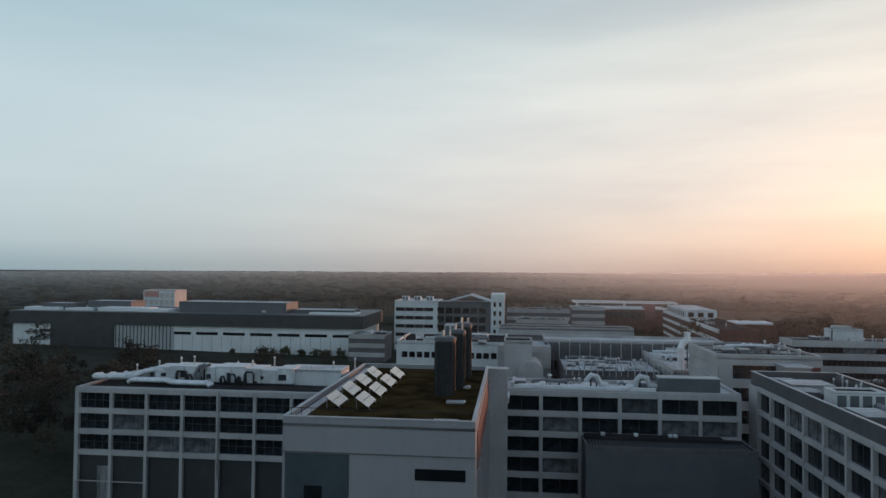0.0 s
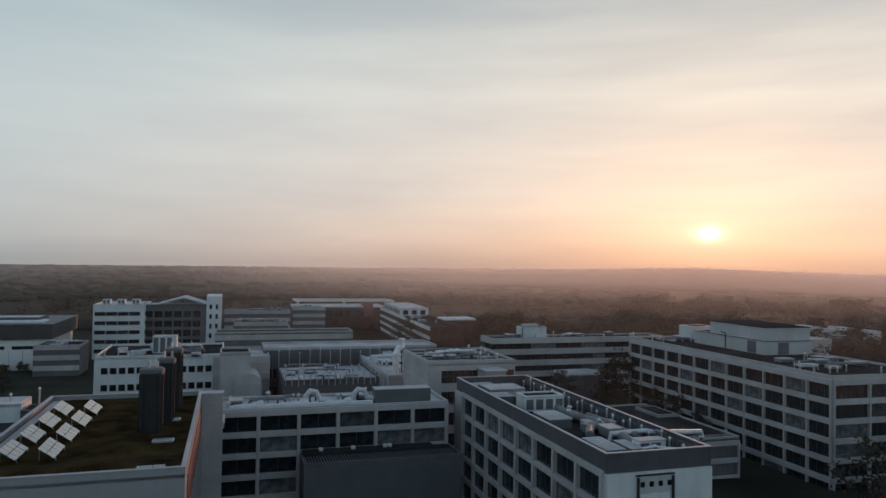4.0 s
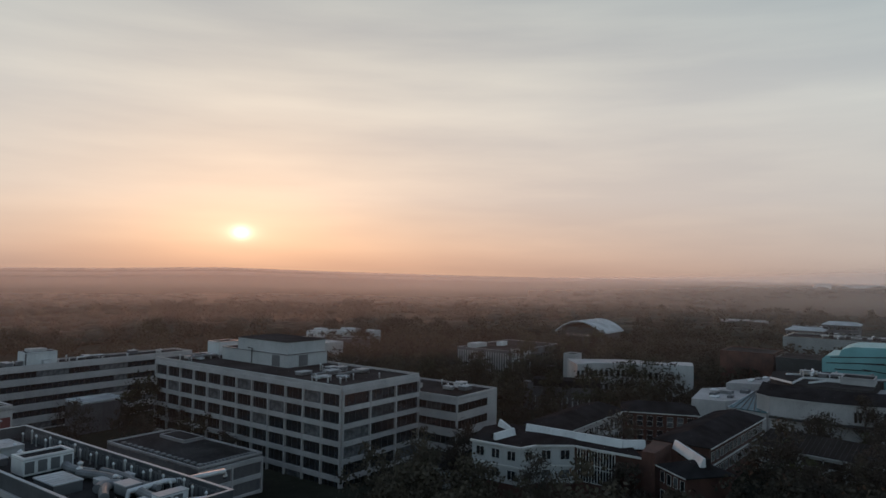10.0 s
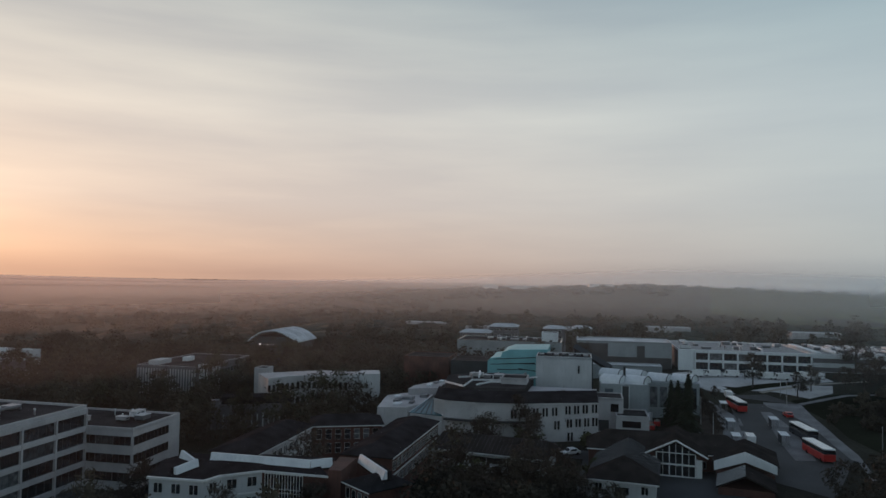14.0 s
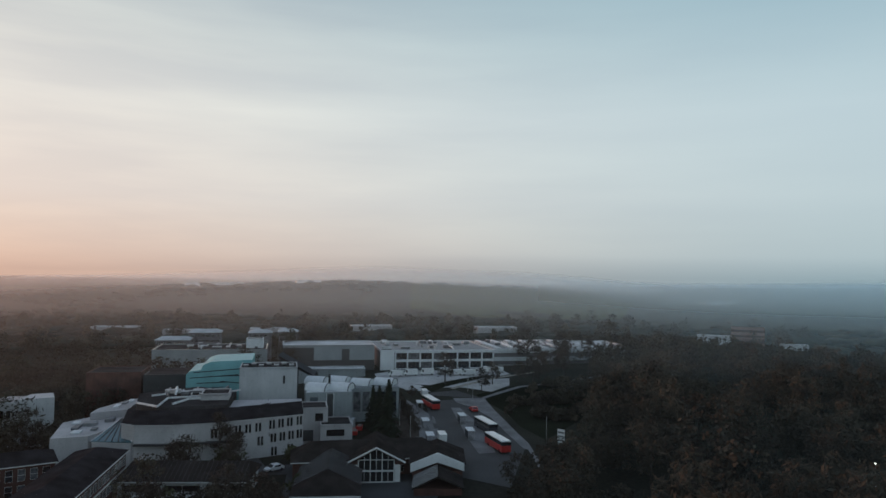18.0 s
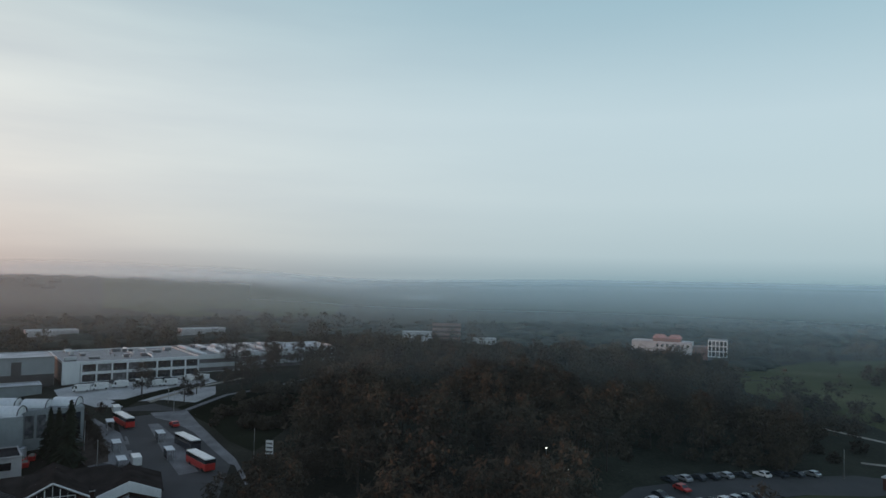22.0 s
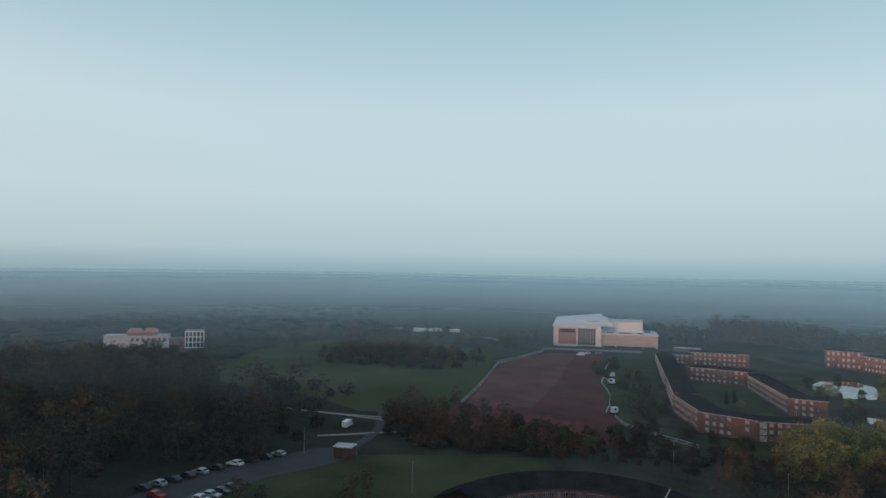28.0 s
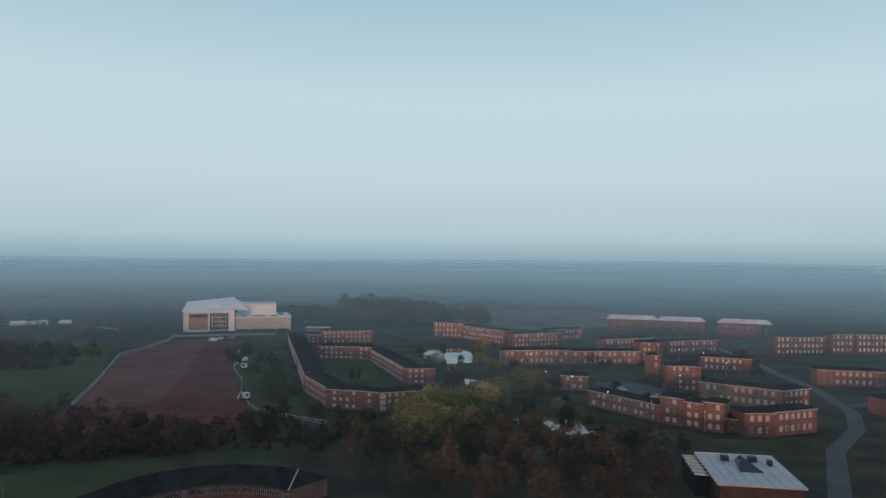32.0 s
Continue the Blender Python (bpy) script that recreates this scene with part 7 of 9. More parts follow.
stone_centre()
b = block("low_pavilion", "low pale-roofed pavilion beyond the stone centre", pose(250, -527, 0, 0, 0, 203), 27, 12, 2, 11.0, M_CONC_D, M_FELT_L, 0.3)
b = block("low_pavilion", "low pale-roofed pavilion beyond the stone centre", pose(214, -455, 0, 0, 0, 200), 18, 10, 2, 9.0, M_CONC_D, M_FELT_L, 0.3)


# ---- brick halls of residence ----
def hall(p0, p1, eaves, base, label, depth=9.0, storeys=3, wall=None, gap=2.7, rise=1.3, w=1.25):
    b, n = pitched_wing("brick_hall", label, p0, p1, depth, eaves, base - 1.5, wall or M_BRICK, M_TILE, rise, 2.0, 0.35, "brick halls of residence")
    k = max(1, int((n - 1.4) / gap))
    h = (eaves - base) / storeys
    for i in range(storeys):
        for j in range(k):
            x = (n - (k - 1) * gap) / 2 + j * gap
            add_window(b, pose(x - w / 2, -0.03, base + i * h + h * 0.33), w, h * 0.5, 2, 1, M_FRAME, M_PALEW, whole=True)
    part("brick_band", boxes((0, -0.06, base + h * (storeys - 1) - 0.02, n, 0.0, base + h * (storeys - 1) + 0.14)), M_BUFF, b)
    return b


RED = "three-storey orange-red brick hall with white windows and a dark roof"
hall((202, -404), (131, -273), 10.8, 4.0, RED)
hall((131, -273), (110, -247.6), 9.8, 2.2, RED)
hall((110, -247.6), (96, -247.4), 9.3, 2.1, RED, gap=2.6)
hall((96, -247.4), (89.6, -246.8), 9.3, 2.1, RED, gap=2.6)
b = hall((89.6, -246.8), (68, -259.5), 9.1, 2.2, RED, gap=2.6)
for k in range(3):
    add_window(b, pose(1.0, -0.12, 2.6 + k * 2.2), 2.2, 1.7, 3, 1, M_FRAME, M_PALEW, whole=True)
hall((159, -351), (130, -354.5), 11.2, 4.4, RED)
hall((130, -354.5), (95.5, -301), 10.2, 3.2, RED)
hall((95.5, -301), (82, -305), 9.6, 2.6, RED)
hall((196, -404), (181, -407), 10.8, 5.3, RED)
hall((181, -407), (152, -421.5), 12.8, 5.0, RED)
DIM = "dark red brick hall with white windows and a dark roof"
BUFF = "orange-buff brick student terrace with white windows and a dark roof"
hall((26, -305), (14.5, -305.6), 9.4, 3.3, BUFF, storeys=2, wall=M_BUFF)
hall((13.4, -276.4), (-11.4, -254.6), 9.0, 3.2, BUFF, storeys=2, wall=M_BUFF, gap=2.5)
TALL = "taller stepped orange brick student house"
hall((-11.4, -253.4), (-18.6, -250.2), 12.4, 3.1, TALL, storeys=3, gap=2.4, depth=10)
hall((-18.6, -250.8), (-25.0, -247.6), 11.6, 3.0, TALL, storeys=3, gap=2.4)
hall((-25.0, -246.6), (-31.0, -244.4), 12.6, 3.0, TALL, storeys=3, gap=2.4)
hall((-31.0, -248.2), (-36.8, -245.6), 7.4, 3.0, BUFF, storeys=1, gap=2.5)
hall((-36.8, -241.3), (-46.2, -243.9), 10.6, 3.0, BUFF, storeys=2, gap=2.5)
hall((-46.2, -244.6), (-61.4, -254.6), 10.8, 3.1, BUFF, storeys=2, gap=2.5)
hall((-18.7, -315.5), (-32.7, -317.1), 14.0, 3.4, TALL, storeys=4, depth=10)
hall((-30, -299.4), (-58.2, -286.8), 10.6, 3.4, BUFF, storeys=2, wall=M_BUFF)
hall((-58.2, -286.8), (-70, -296), 10.6, 3.4, BUFF, storeys=2)
hall((-13.5, -336), (-17.6, -338), 15.6, 3.4, TALL, storeys=4, depth=6)
hall((60, -366), (26, -379.5), 10.9, 3.6, BUFF, storeys=2, wall=M_BUFF)
hall((26, -379.5), (-10.8, -392), 10.2, 3.2, BUFF, storeys=2, wall=M_BUFF)
hall((-11.2, -403), (-24, -408), 13.6, 2.9, TALL, storeys=4)
hall((-40.6, -381.1), (-64.7, -379.4), 10.0, 3.4, BUFF, storeys=2)
hall((125.7, -476), (105.6, -479), 14.0, 3.4, RED)
hall((105.6, -479), (72, -452.6), 12.2, 2.9, RED)
hall((66, -447.8), (37.5, -467.5), 10.8, 2.2, RED)
hall((49, -518), (24.5, -535), 7.4, -0.6, RED, storeys=2)
hall((8, -440), (-22, -462), 10.4, 2.0, BUFF, storeys=2)
hall((-30, -450), (-62, -470), 9.6, 2.0, BUFF, storeys=2)
hall((-93, -461.4), (-124.5, -471), 13.4, 2.6, DIM, wall=M_BRICK_D)
hall((-130, -482), (-145, -486.4), 14.2, 2.6, DIM, wall=M_BRICK_D)
hall((-87, -350), (-115, -350.6), 10.4, 3.4, RED, storeys=2)
hall((-146, -486.7), (-172, -493), 14.2, 2.6, DIM, wall=M_BRICK_D)
hall((-93, -285), (-126, -300), 9.8, 3.4, BUFF, storeys=2)
for p0, p1 in (((6.4, -600), (-34, -600)), ((-34, -598), (-70, -595)), ((-80, -594), (-118, -587))):
    b, n = pitched_wing("far_flats", "far long pale-roofed flats in the haze", p0, p1, 12, 10.5, -2, M_BRICK_D, M_FELT_L, 3.0, 3.0, group="far flats beyond the halls")
    for k in range(int(n / 4)):
        add_window(b, pose(1 + k * 4, -0.05, 6.5), 2.2, 2.0, 2, 1, M_FRAME, M_GLASS_D, whole=True)
        add_window(b, pose(1 + k * 4, -0.05, 2.5), 2.2, 2.0, 2, 1, M_FRAME, M_GLASS_D, whole=True)

# white-framed building beyond the wood
b = block("framed_centre", "white-framed building with a pink roof storey beyond the wood", pose(430, -164, 0, 0, 0, 240), 36, 14, 2, 16.4, M_DULL, M_FELT_L, 0.4)
punched_face(b, pose(0, 0, 0), 36, (13.4,), [15.5 + k * 3.0 for k in range(7)], 1.6, 1.9, M_FRAME, M_GLASS_D)
part("pink_storey", boxes((12.5, 3, 16.4, 29, 12, 18.6)), M_BUFF, b)
PINK = material("pink_tile", (0.45, 0.2, 0.16), 0.8)
for x0, x1 in ((12, 20.6), (21.2, 29.6)):
    bm = bmesh.new()
    v = [bm.verts.new(p) for p in ((x0, 2.4, 18.6), (x1, 2.4, 18.6), (x1, 12.6, 18.6), (x0, 12.6, 18.6), (x0 + 1.6, 7.5, 20.8), (x1 - 1.6, 7.5, 20.8))]
    for f in ((3, 2, 1, 0), (0, 1, 5, 4), (1, 2, 5), (2, 3, 4, 5), (3, 0, 4)):
        bm.faces.new([v[i] for i in f])
    part("pink_roof", bm, PINK, b)
part("link", boxes((36, 3, 2, 45, 13, 14.6)), M_BUFF, b)
part("frame_block", boxes((45, 0.4, 2, 56.0, 14, 19.2)), M_GREYP, b)
grid_face(b, pose(45, 0, 0), 11.0, 9.4, 3, 3.2, 5, M_WHITE, cols=1, rows=1, band=0.55, col=0.5)
b = block("far_house", "far brick house over the wood", pose(470, -41, 0, 0, 0, 265), 19, 12, 2, 21.8, M_BRICK_D, M_TILE, 0.3)
strip_face(b, pose(0, 0, 0), 19, 12, 3, 3.2, 5, M_BUFF)
for x, y, n, top in ((470, -21, 20, 16.2), (452, -66, 15, 14.0)):
    b = block("low_range", "low pale flat-roofed range beyond the wood", pose(x, y, 0, 0, 0, 265), n, 8, 2, top, M_DULL, M_FELT_L, 0.3)
    punched_face(b, pose(0, 0, 0), n, (top - 2.6,), [1.5 + k * 3 for k in range(n // 3)], 1.5, 1.3, M_FRAME, M_GLASS_D)
drape("field", [(r * math.sin(radians(a)), r * math.cos(radians(a))) for r, a in ((670, 96.5), (690, 100), (730, 104.5), (850, 103.6), (830, 98.4))], M_MEADOW, "pale green field in the hazy valley", "field", lift=0.8, step=30)


# ---- round brick building and silver-roofed hall near the end ----
def round_brick():
    cx, cy, ri, rm, ro = 82.5, -122.5, 20.8, 26.2, 31.5
    b = thing("round_brick_building", "low red brick curved building under a dark hipped roof", "building", pose(cx, cy, 0))
    ang = [radians(20 - k * 9.0) for k in range(16)]

    def ring(r, z):
        return [Vector((r * math.cos(a), r * math.sin(a), z)) for a in ang]

    inner, outer = ring(ri, 0), ring(ro, 0)
    lo, top, back = ring(ri - 0.7, 8.5), ring(rm, 11.0), ring(ro + 0.7, 8.5)
    top[-1] = top[-1].lerp(top[-2], 0.9)
    for i in range(15):
        part("wall", prism([inner[i][:2], inner[i + 1][:2], outer[i + 1][:2], outer[i][:2]][::-1], 2, 8.4), M_BRICK, b)
        bm = bmesh.new()
        v = [bm.verts.new(p) for p in (lo[i], lo[i + 1], top[i + 1], top[i], back[i + 1], back[i])]
        d = [bm.verts.new(p.co - Vector((0, 0, 0.3))) for p in v]
        for f in ((0, 1, 2, 3), (3, 2, 4, 5)):
            bm.faces.new([v[k] for k in f])
            bm.faces.new([d[k] for k in f[::-1]])
        bm.faces.new((v[0], d[0], d[1], v[1]))
        bm.faces.new((v[5], v[4], d[4], d[5]))
        if i == 14:
            bm.faces.new((v[1], v[4], v[2]))
        part("roof", bm, M_TILE, b)
        e = lo[i + 1] - lo[i]
        m = pose(lo[i].x, lo[i].y, 0, 0, 0, math.degrees(math.atan2(e.y, e.x)))
        part("gutter", boxes((0, -0.1, 8.25, e.length, 0.0, 8.45)), M_FRAME_D, b, m=m)
        e = inner[i + 1] - inner[i]
        m = pose(inner[i].x, inner[i].y, 0, 0, 0, math.degrees(math.atan2(e.y, e.x)))
        for x in (0.35, 1.85):
            add_window(b, m @ pose(x, -0.05, 6.2), 1.0, 1.3, 2, 1, M_FRAME, M_GLASS)
    part("hip_edge", tube([top[-1], lo[-1]], 0.12, 5), M_FRAME, b)
    return b


round_brick()


def silver_hall():
    m = pose(-15.9, -192.8, 0, 0, 0, 184.5)
    b = thing("silver_roof_hall", "hall with a pale silver roof and dark peaked rooflights", "building", m)
    part("wall", boxes((0.6, -25.0, 2, 18.4, -0.6, 9.2)), M_BRICK_D, b)
    part("roof", boxes((0, -25.5, 9.2, 19, 0, 9.6)), M_DULL, b)
    for k in range(1, 8):
        part("roof_seam", boxes((k * 2.38, -25.4, 9.6, k * 2.38 + 0.08, -0.1, 9.66)), M_CASE, b)
    bm = bmesh.new()
    v = [bm.verts.new(p) for p in ((8.4, -5.0, 9.6), (7.2, -15.5, 9.6), (12.8, -15.5, 9.6), (8.6, -10, 12.2))]
    for f in ((0, 1, 2), (0, 3, 1), (1, 3, 2), (2, 3, 0)):
        bm.faces.new([v[i] for i in f])
    bmesh.ops.recalc_face_normals(bm, faces=bm.faces)
    part("rooflight", bm, M_GLASS_D, b, "dark peaked rooflight")
    for x, y, w in ((5.0, -7.0, 1.8), (11.6, -6.6, 2.0), (15.4, -9.4, 1.0)):
        part("vent_box", bevelled(boxes((x, y, 9.6, x + w, y + 1.8, 10.9))), M_DARKM, b)
    part("edge_trim", boxes((-0.1, -25.6, 9.3, 0.0, 0.1, 9.75), (0, 0.0, 9.3, 19, 0.1, 9.75)), M_WHITE, b)
    part("glazed_stair", boxes((-3.4, -17.5, 3, -0.2, -0.4, 8.9)), M_GLASS_D, b)
    for k in range(7):
        part("stair_bar", boxes((-3.5, -17.5 + k * 2.75, 8.9, -0.1, -17.3 + k * 2.75, 9.05)), M_FRAME, b)


silver_hall()


# ---- vehicles ----
def vehicle(name, label, m, paint, l=4.4, w=1.8, h=1.45, van=False, group="parked cars", category="car"):
    c = thing(name, label, category, m, group)
    bm = bmesh.new()
    if van:
        prof = [(0, 0.35), (l, 0.35), (l, 1.0), (l - 0.3, 1.15), (l - 1.1, h), (0.05, h), (0, h - 0.1)]
    else:
        prof = [(0, 0.3), (l, 0.3), (l, 0.72), (l - 1.1, 0.88), (l - 1.9, h), (1.0, h), (0.3, 0.95), (0, 0.9)]
    a, d = [bm.verts.new((x, 0.0, z)) for x, z in prof], [bm.verts.new((x, w, z)) for x, z in prof]
    bm.faces.new(a)
    bm.faces.new(d[::-1])
    for i in range(len(prof)):
        j = (i + 1) % len(prof)
        bm.faces.new((a[i], a[j], d[j], d[i]))
    bmesh.ops.recalc_face_normals(bm, faces=bm.faces)
    bevelled(bm, 0.06)
    part("body", bm, paint, c)
    if van:
        glass = ((l - 0.28, 1.2, l - 1.05, h - 0.12),)
        part("side_window", boxes((l - 1.5, -0.015, 1.15, l - 0.95, w + 0.015, h - 0.25)), M_GLASS_D, c)
    else:
        glass = ((l - 1.12, 0.93, l - 1.82, h - 0.06), (0.36, 1.0, 0.94, h - 0.06))
        part("side_window", boxes((1.0, -0.012, 0.95, l - 1.9, w + 0.012, h - 0.12)), M_GLASS_D, c)
    for x0, z0, x1, z1 in glass:
        bm = bmesh.new()
        s = 0.03 if x0 > x1 else -0.03
        v = [bm.verts.new(p) for p in ((x0 + s, 0.14, z0), (x0 + s, w - 0.14, z0), (x1 + s, w - 0.14, z1), (x1 + s, 0.14, z1))]
        bm.faces.new(v)
        r = bmesh.ops.extrude_face_region(bm, geom=bm.faces[:])
        for q in r["geom"]:
            if isinstance(q, bmesh.types.BMVert):
                q.co.z -= 0.04
        part("windscreen", bm, M_GLASS_D, c)
    for x in (0.8, l - 0.8):
        for y in (0.0, w - 0.2):
            part("wheel", tube([(x, y, 0.32), (x, y + 0.2, 0.32)], 0.32, 10), M_RUBBER, c)
    return c


def on_ground(x, y, turn):
    return pose(x, y, gz(x, y) + 0.14, 0, 0, turn)


CARS = [vehicle("parked_car", "white parked car on asphalt", on_ground(152.5, -59, 200), M_CARW), vehicle("parked_car", "dark blue parked car on asphalt", on_ground(156, -62, 200), M_CARD),
        vehicle("parked_car", "red parked car on asphalt", on_ground(160.5, -69, 200), M_CARR), vehicle("parked_car", "silver parked car on asphalt", on_ground(151.5, -62.5, 205), M_CARS)]
VANW = vehicle("white_van", "white parked van on the paved strip", on_ground(251, 95, 120), M_CARW, 5.4, 2.0, 2.3, True, "white vans", "van")
def park(spots):
    for x, y, turn, i in spots:
        copy_thing(CARS[i], on_ground(x, y, turn))


park(((150.2, -66, 205, 3), (150.8, -69, 205, 0), (151.6, -72, 206, 1), (152.2, -75, 206, 0), (153.0, -78, 208, 3), (153.8, -81, 208, 1), (154.6, -84, 210, 1), (163.5, -72, 20, 1), (164.4, -76, 20, 3), (165.2, -80, 20, 1), (166.2, -84, 22, 1), (167.2, -88, 22, 3), (168.2, -93, 22, 1), (169.4, -99, 22, 0), (170.2, -104, 24, 1), (171, -109, 24, 1), (172, -114, 24, 3), (143.5, 83.5, 150, 0)))
park(((268, 78, 60, 3), (271, 73, 60, 1), (275, 68, 60, 0), (278, 64, 60, 1), (262, 89, 60, 1), (210.5, 54.6, 30, 2), (-14, -300, 40, 0), (-18, -296, 40, 3), (-10, -304, 40, 1), (2, -312, 120, 0), (246, -402, 30, 0), (240, -406, 30, 3), (251, -399, 30, 1)))
for x, y, turn in ((254, 90, 120), (257.5, 84.5, 115), (262, 79, 118), (261.5, 74.5, 120), (264.5, 70, 118), (273.5, 64.5, 60), (276, 61, 60), (157, 104, 30), (173.2, 53.2, 25), (226.5, 76.2, 25), (188, -149, 300), (243, -390, 20), (190, -330, 60)):
    copy_thing(VANW, on_ground(x, y, turn))


def bus(x, y, turn, paint, label):
    b = thing("bus", label, "bus", on_ground(x, y, turn), "buses")
    part("body", bevelled(boxes((0, 0, 0.35, 11, 2.5, 2.0)), 0.12), paint, b)
    part("roof", bevelled(boxes((0.05, 0.05, 2.75, 10.95, 2.45, 3.1)), 0.1), M_CARW, b, "white roof")
    part("window_band", boxes((0.04, 0.02, 1.95, 10.96, 2.48, 2.8)), M_GLASS_D, b)
    for q in (1.6, 8.6):
        for s in (-0.02, 2.27):
            part("wheel", tube([(q, s, 0.45), (q, s + 0.25, 0.45)], 0.45, 12), M_RUBBER, b)


bus(208.8, 66.3, 36, M_CARR, "red and white single-deck bus at the stop")
bus(185.7, 42.9, 36, M_CARD, "dark single-deck bus with a white roof at the stop")
bus(169.2, 35.8, 36, M_CARR, "red and white single-deck bus at the stop")


def shelter(x, y, turn):
    s = thing("bus_shelter", "small pale-roofed glazed bus shelter", "shelter", on_ground(x, y, turn), "bus shelters")
    part("roof", bevelled(boxes((0, 0, 2.4, 4.6, 2.0, 2.55)), 0.04), M_WHITE, s)
    part("back_glass", boxes((0.1, 1.85, 0.3, 4.5, 1.9, 2.3)), M_GLASS_D, s)
    for q in (0.15, 2.3, 4.45):
        part("post", tube([(q, 1.8, 0), (q, 1.8, 2.4)], 0.05, 6), M_METAL, s)
        part("front_post", tube([(q, 0.2, 0), (q, 0.2, 2.4)], 0.05, 6), M_METAL, s)


for x, y, t in ((205.8, 70.7, 25), (183.6, 61.3, 25), (170.5, 55.6, 25), (193, 53.5, 25), (178.1, 47.1, 25)):
    shelter(x, y, t)


canopy = thing("zigzag_canopy", "low dark canopy with a white zigzag edge before the white block", "canopy", pose(271.5, 93.0, 13.4, 0, 0, -48))
for k in range(7):
    x = k * 2.5
    bm = bmesh.new()
    v = [bm.verts.new(q) for q in ((x, 0, 2.2), (x + 2.5, 0, 2.2), (x + 1.25, 0, 3.2), (x, 5, 2.2), (x + 2.5, 5, 2.2), (x + 1.25, 5, 3.2))]
    for f in ((0, 1, 2), (5, 4, 3), (0, 2, 5, 3), (2, 1, 4, 5), (1, 0, 3, 4)):
        bm.faces.new([v[i] for i in f])
    bmesh.ops.recalc_face_normals(bm, faces=bm.faces)
    part("roof_bay", bm, M_DARKP, canopy)
    part("white_edge", tube([(x, -0.05, 2.25), (x + 1.25, -0.05, 3.25), (x + 2.5, -0.05, 2.25)], 0.13, 4), M_WHITE, canopy)
    part("post", tube([(x + 0.1, 0.2, -1.0), (x + 0.1, 0.2, 2.2)], 0.08, 6), M_METAL, canopy)


cabin = thing("site_cabin", "white container cabin beside the vaulted hall", "cabin", on_ground(182, 82.6, 100))
part("body", bevelled(boxes((0, 0, 0, 5.2, 2.4, 2.5)), 0.05), M_WHITE, cabin)
part("roof", boxes((-0.05, -0.05, 2.5, 5.25, 2.45, 2.6)), M_FELT_L, cabin)
part("door", boxes((0.6, 2.38, 0.2, 1.5, 2.44, 2.1)), M_GREYP, cabin)
for x, y in ((177, 80.4), (174.4, 78.6), (179, 79.2)):
    skip = thing("builders_skip", "small red builders' skip of rubble", "skip", on_ground(x, y, 20), "builders' skips")
    part("tub", bevelled(boxes((0, 0, 0, 2.6, 1.6, 1.1)), 0.1), M_CARR, skip)
    part("rubble", bevelled(boxes((0.2, 0.2, 0.9, 2.3, 1.4, 1.4)), 0.3), M_PATH, skip)


def digger(x, y, turn):
    d = thing("site_machine", "white site machine on the bare earth", "site machine", on_ground(x, y, turn), "site machines")
    part("track", bevelled(boxes((0, 0, 0, 3.4, 0.6, 0.8)), 0.15), M_RUBBER, d)
    part("track", bevelled(boxes((0, 1.7, 0, 3.4, 2.3, 0.8)), 0.15), M_RUBBER, d)
    part("cab", bevelled(boxes((0.3, 0.2, 0.8, 3.0, 2.1, 2.9)), 0.1), M_CARW, d)
    part("cab_window", boxes((1.6, 0.17, 1.7, 2.8, 2.13, 2.7)), M_GLASS_D, d)
    part("boom", tube([(3.0, 1.1, 1.6), (5.0, 1.1, 3.6), (6.6, 1.1, 1.4)], 0.18, 6), M_CARW, d)


digger(146, -252, 80)
digger(178, -310, 40)


# ---- fences, posts, signs and lamps ----
def fence(name, label, line, h=2.0, gap=3.0):
    f = thing(name, label, "fence", pose(line[0][0], line[0][1], 0))
    o = Vector((line[0][0], line[0][1], 0))
    for (x0, y0), (x1, y1) in zip(line, line[1:]):
        n = math.hypot(x1 - x0, y1 - y0)
        k = max(1, int(n / gap))
        t = math.degrees(math.atan2(y1 - y0, x1 - x0))
        for i in range(k):
            x, y = x0 + (x1 - x0) * i / k, y0 + (y1 - y0) * i / k
            m = pose(x - o.x, y - o.y, gz(x, y), 0, 0, t)
            key = ("fence_panel", round(n / k, 1), h)
            if key not in WINDOWS:
                g = n / k
                WINDOWS[key] = as_mesh("panel", boxes((-0.06, -0.06, -0.4, 0.06, 0.06, h + 0.1), (0, -0.03, h - 0.16, g, 0.03, h), (0, -0.02, 0.1, g, 0.02, 0.22)), M_FENCE)
            put("panel", WINDOWS[key], f, m)


fence("site_fence", "pale mesh site fence along the bare earth", [(192.5, -212), (214, -249), (238.7, -288.5), (258, -319.5), (264.5, -353), (274, -389)], 1.5, 3.5)
fence("site_fence", "pale mesh site fence beside the green bank", [(219, -378), (200, -338), (183, -306), (166, -284), (154, -262), (140, -243), (132, -235), (118, -230), (100, -224)], 1.1, 4.0)


def lamp_post(x, y, h=6.5, lit=True):
    p = thing("street_lamp", "slim lit street lamp on a pole" if lit else "slim street lamp on a pole", "street lamp", on_ground(x, y, 0), "street lamps")
    part("pole", tube([(0, 0, -0.1), (0, 0, h)], [0.09, 0.05], 6), M_METAL, p)
    part("head", bevelled(boxes((-0.08, -0.12, h, 0.08, 0.12, h + 0.12)), 0.03), M_LAMP if lit else M_METAL, p)


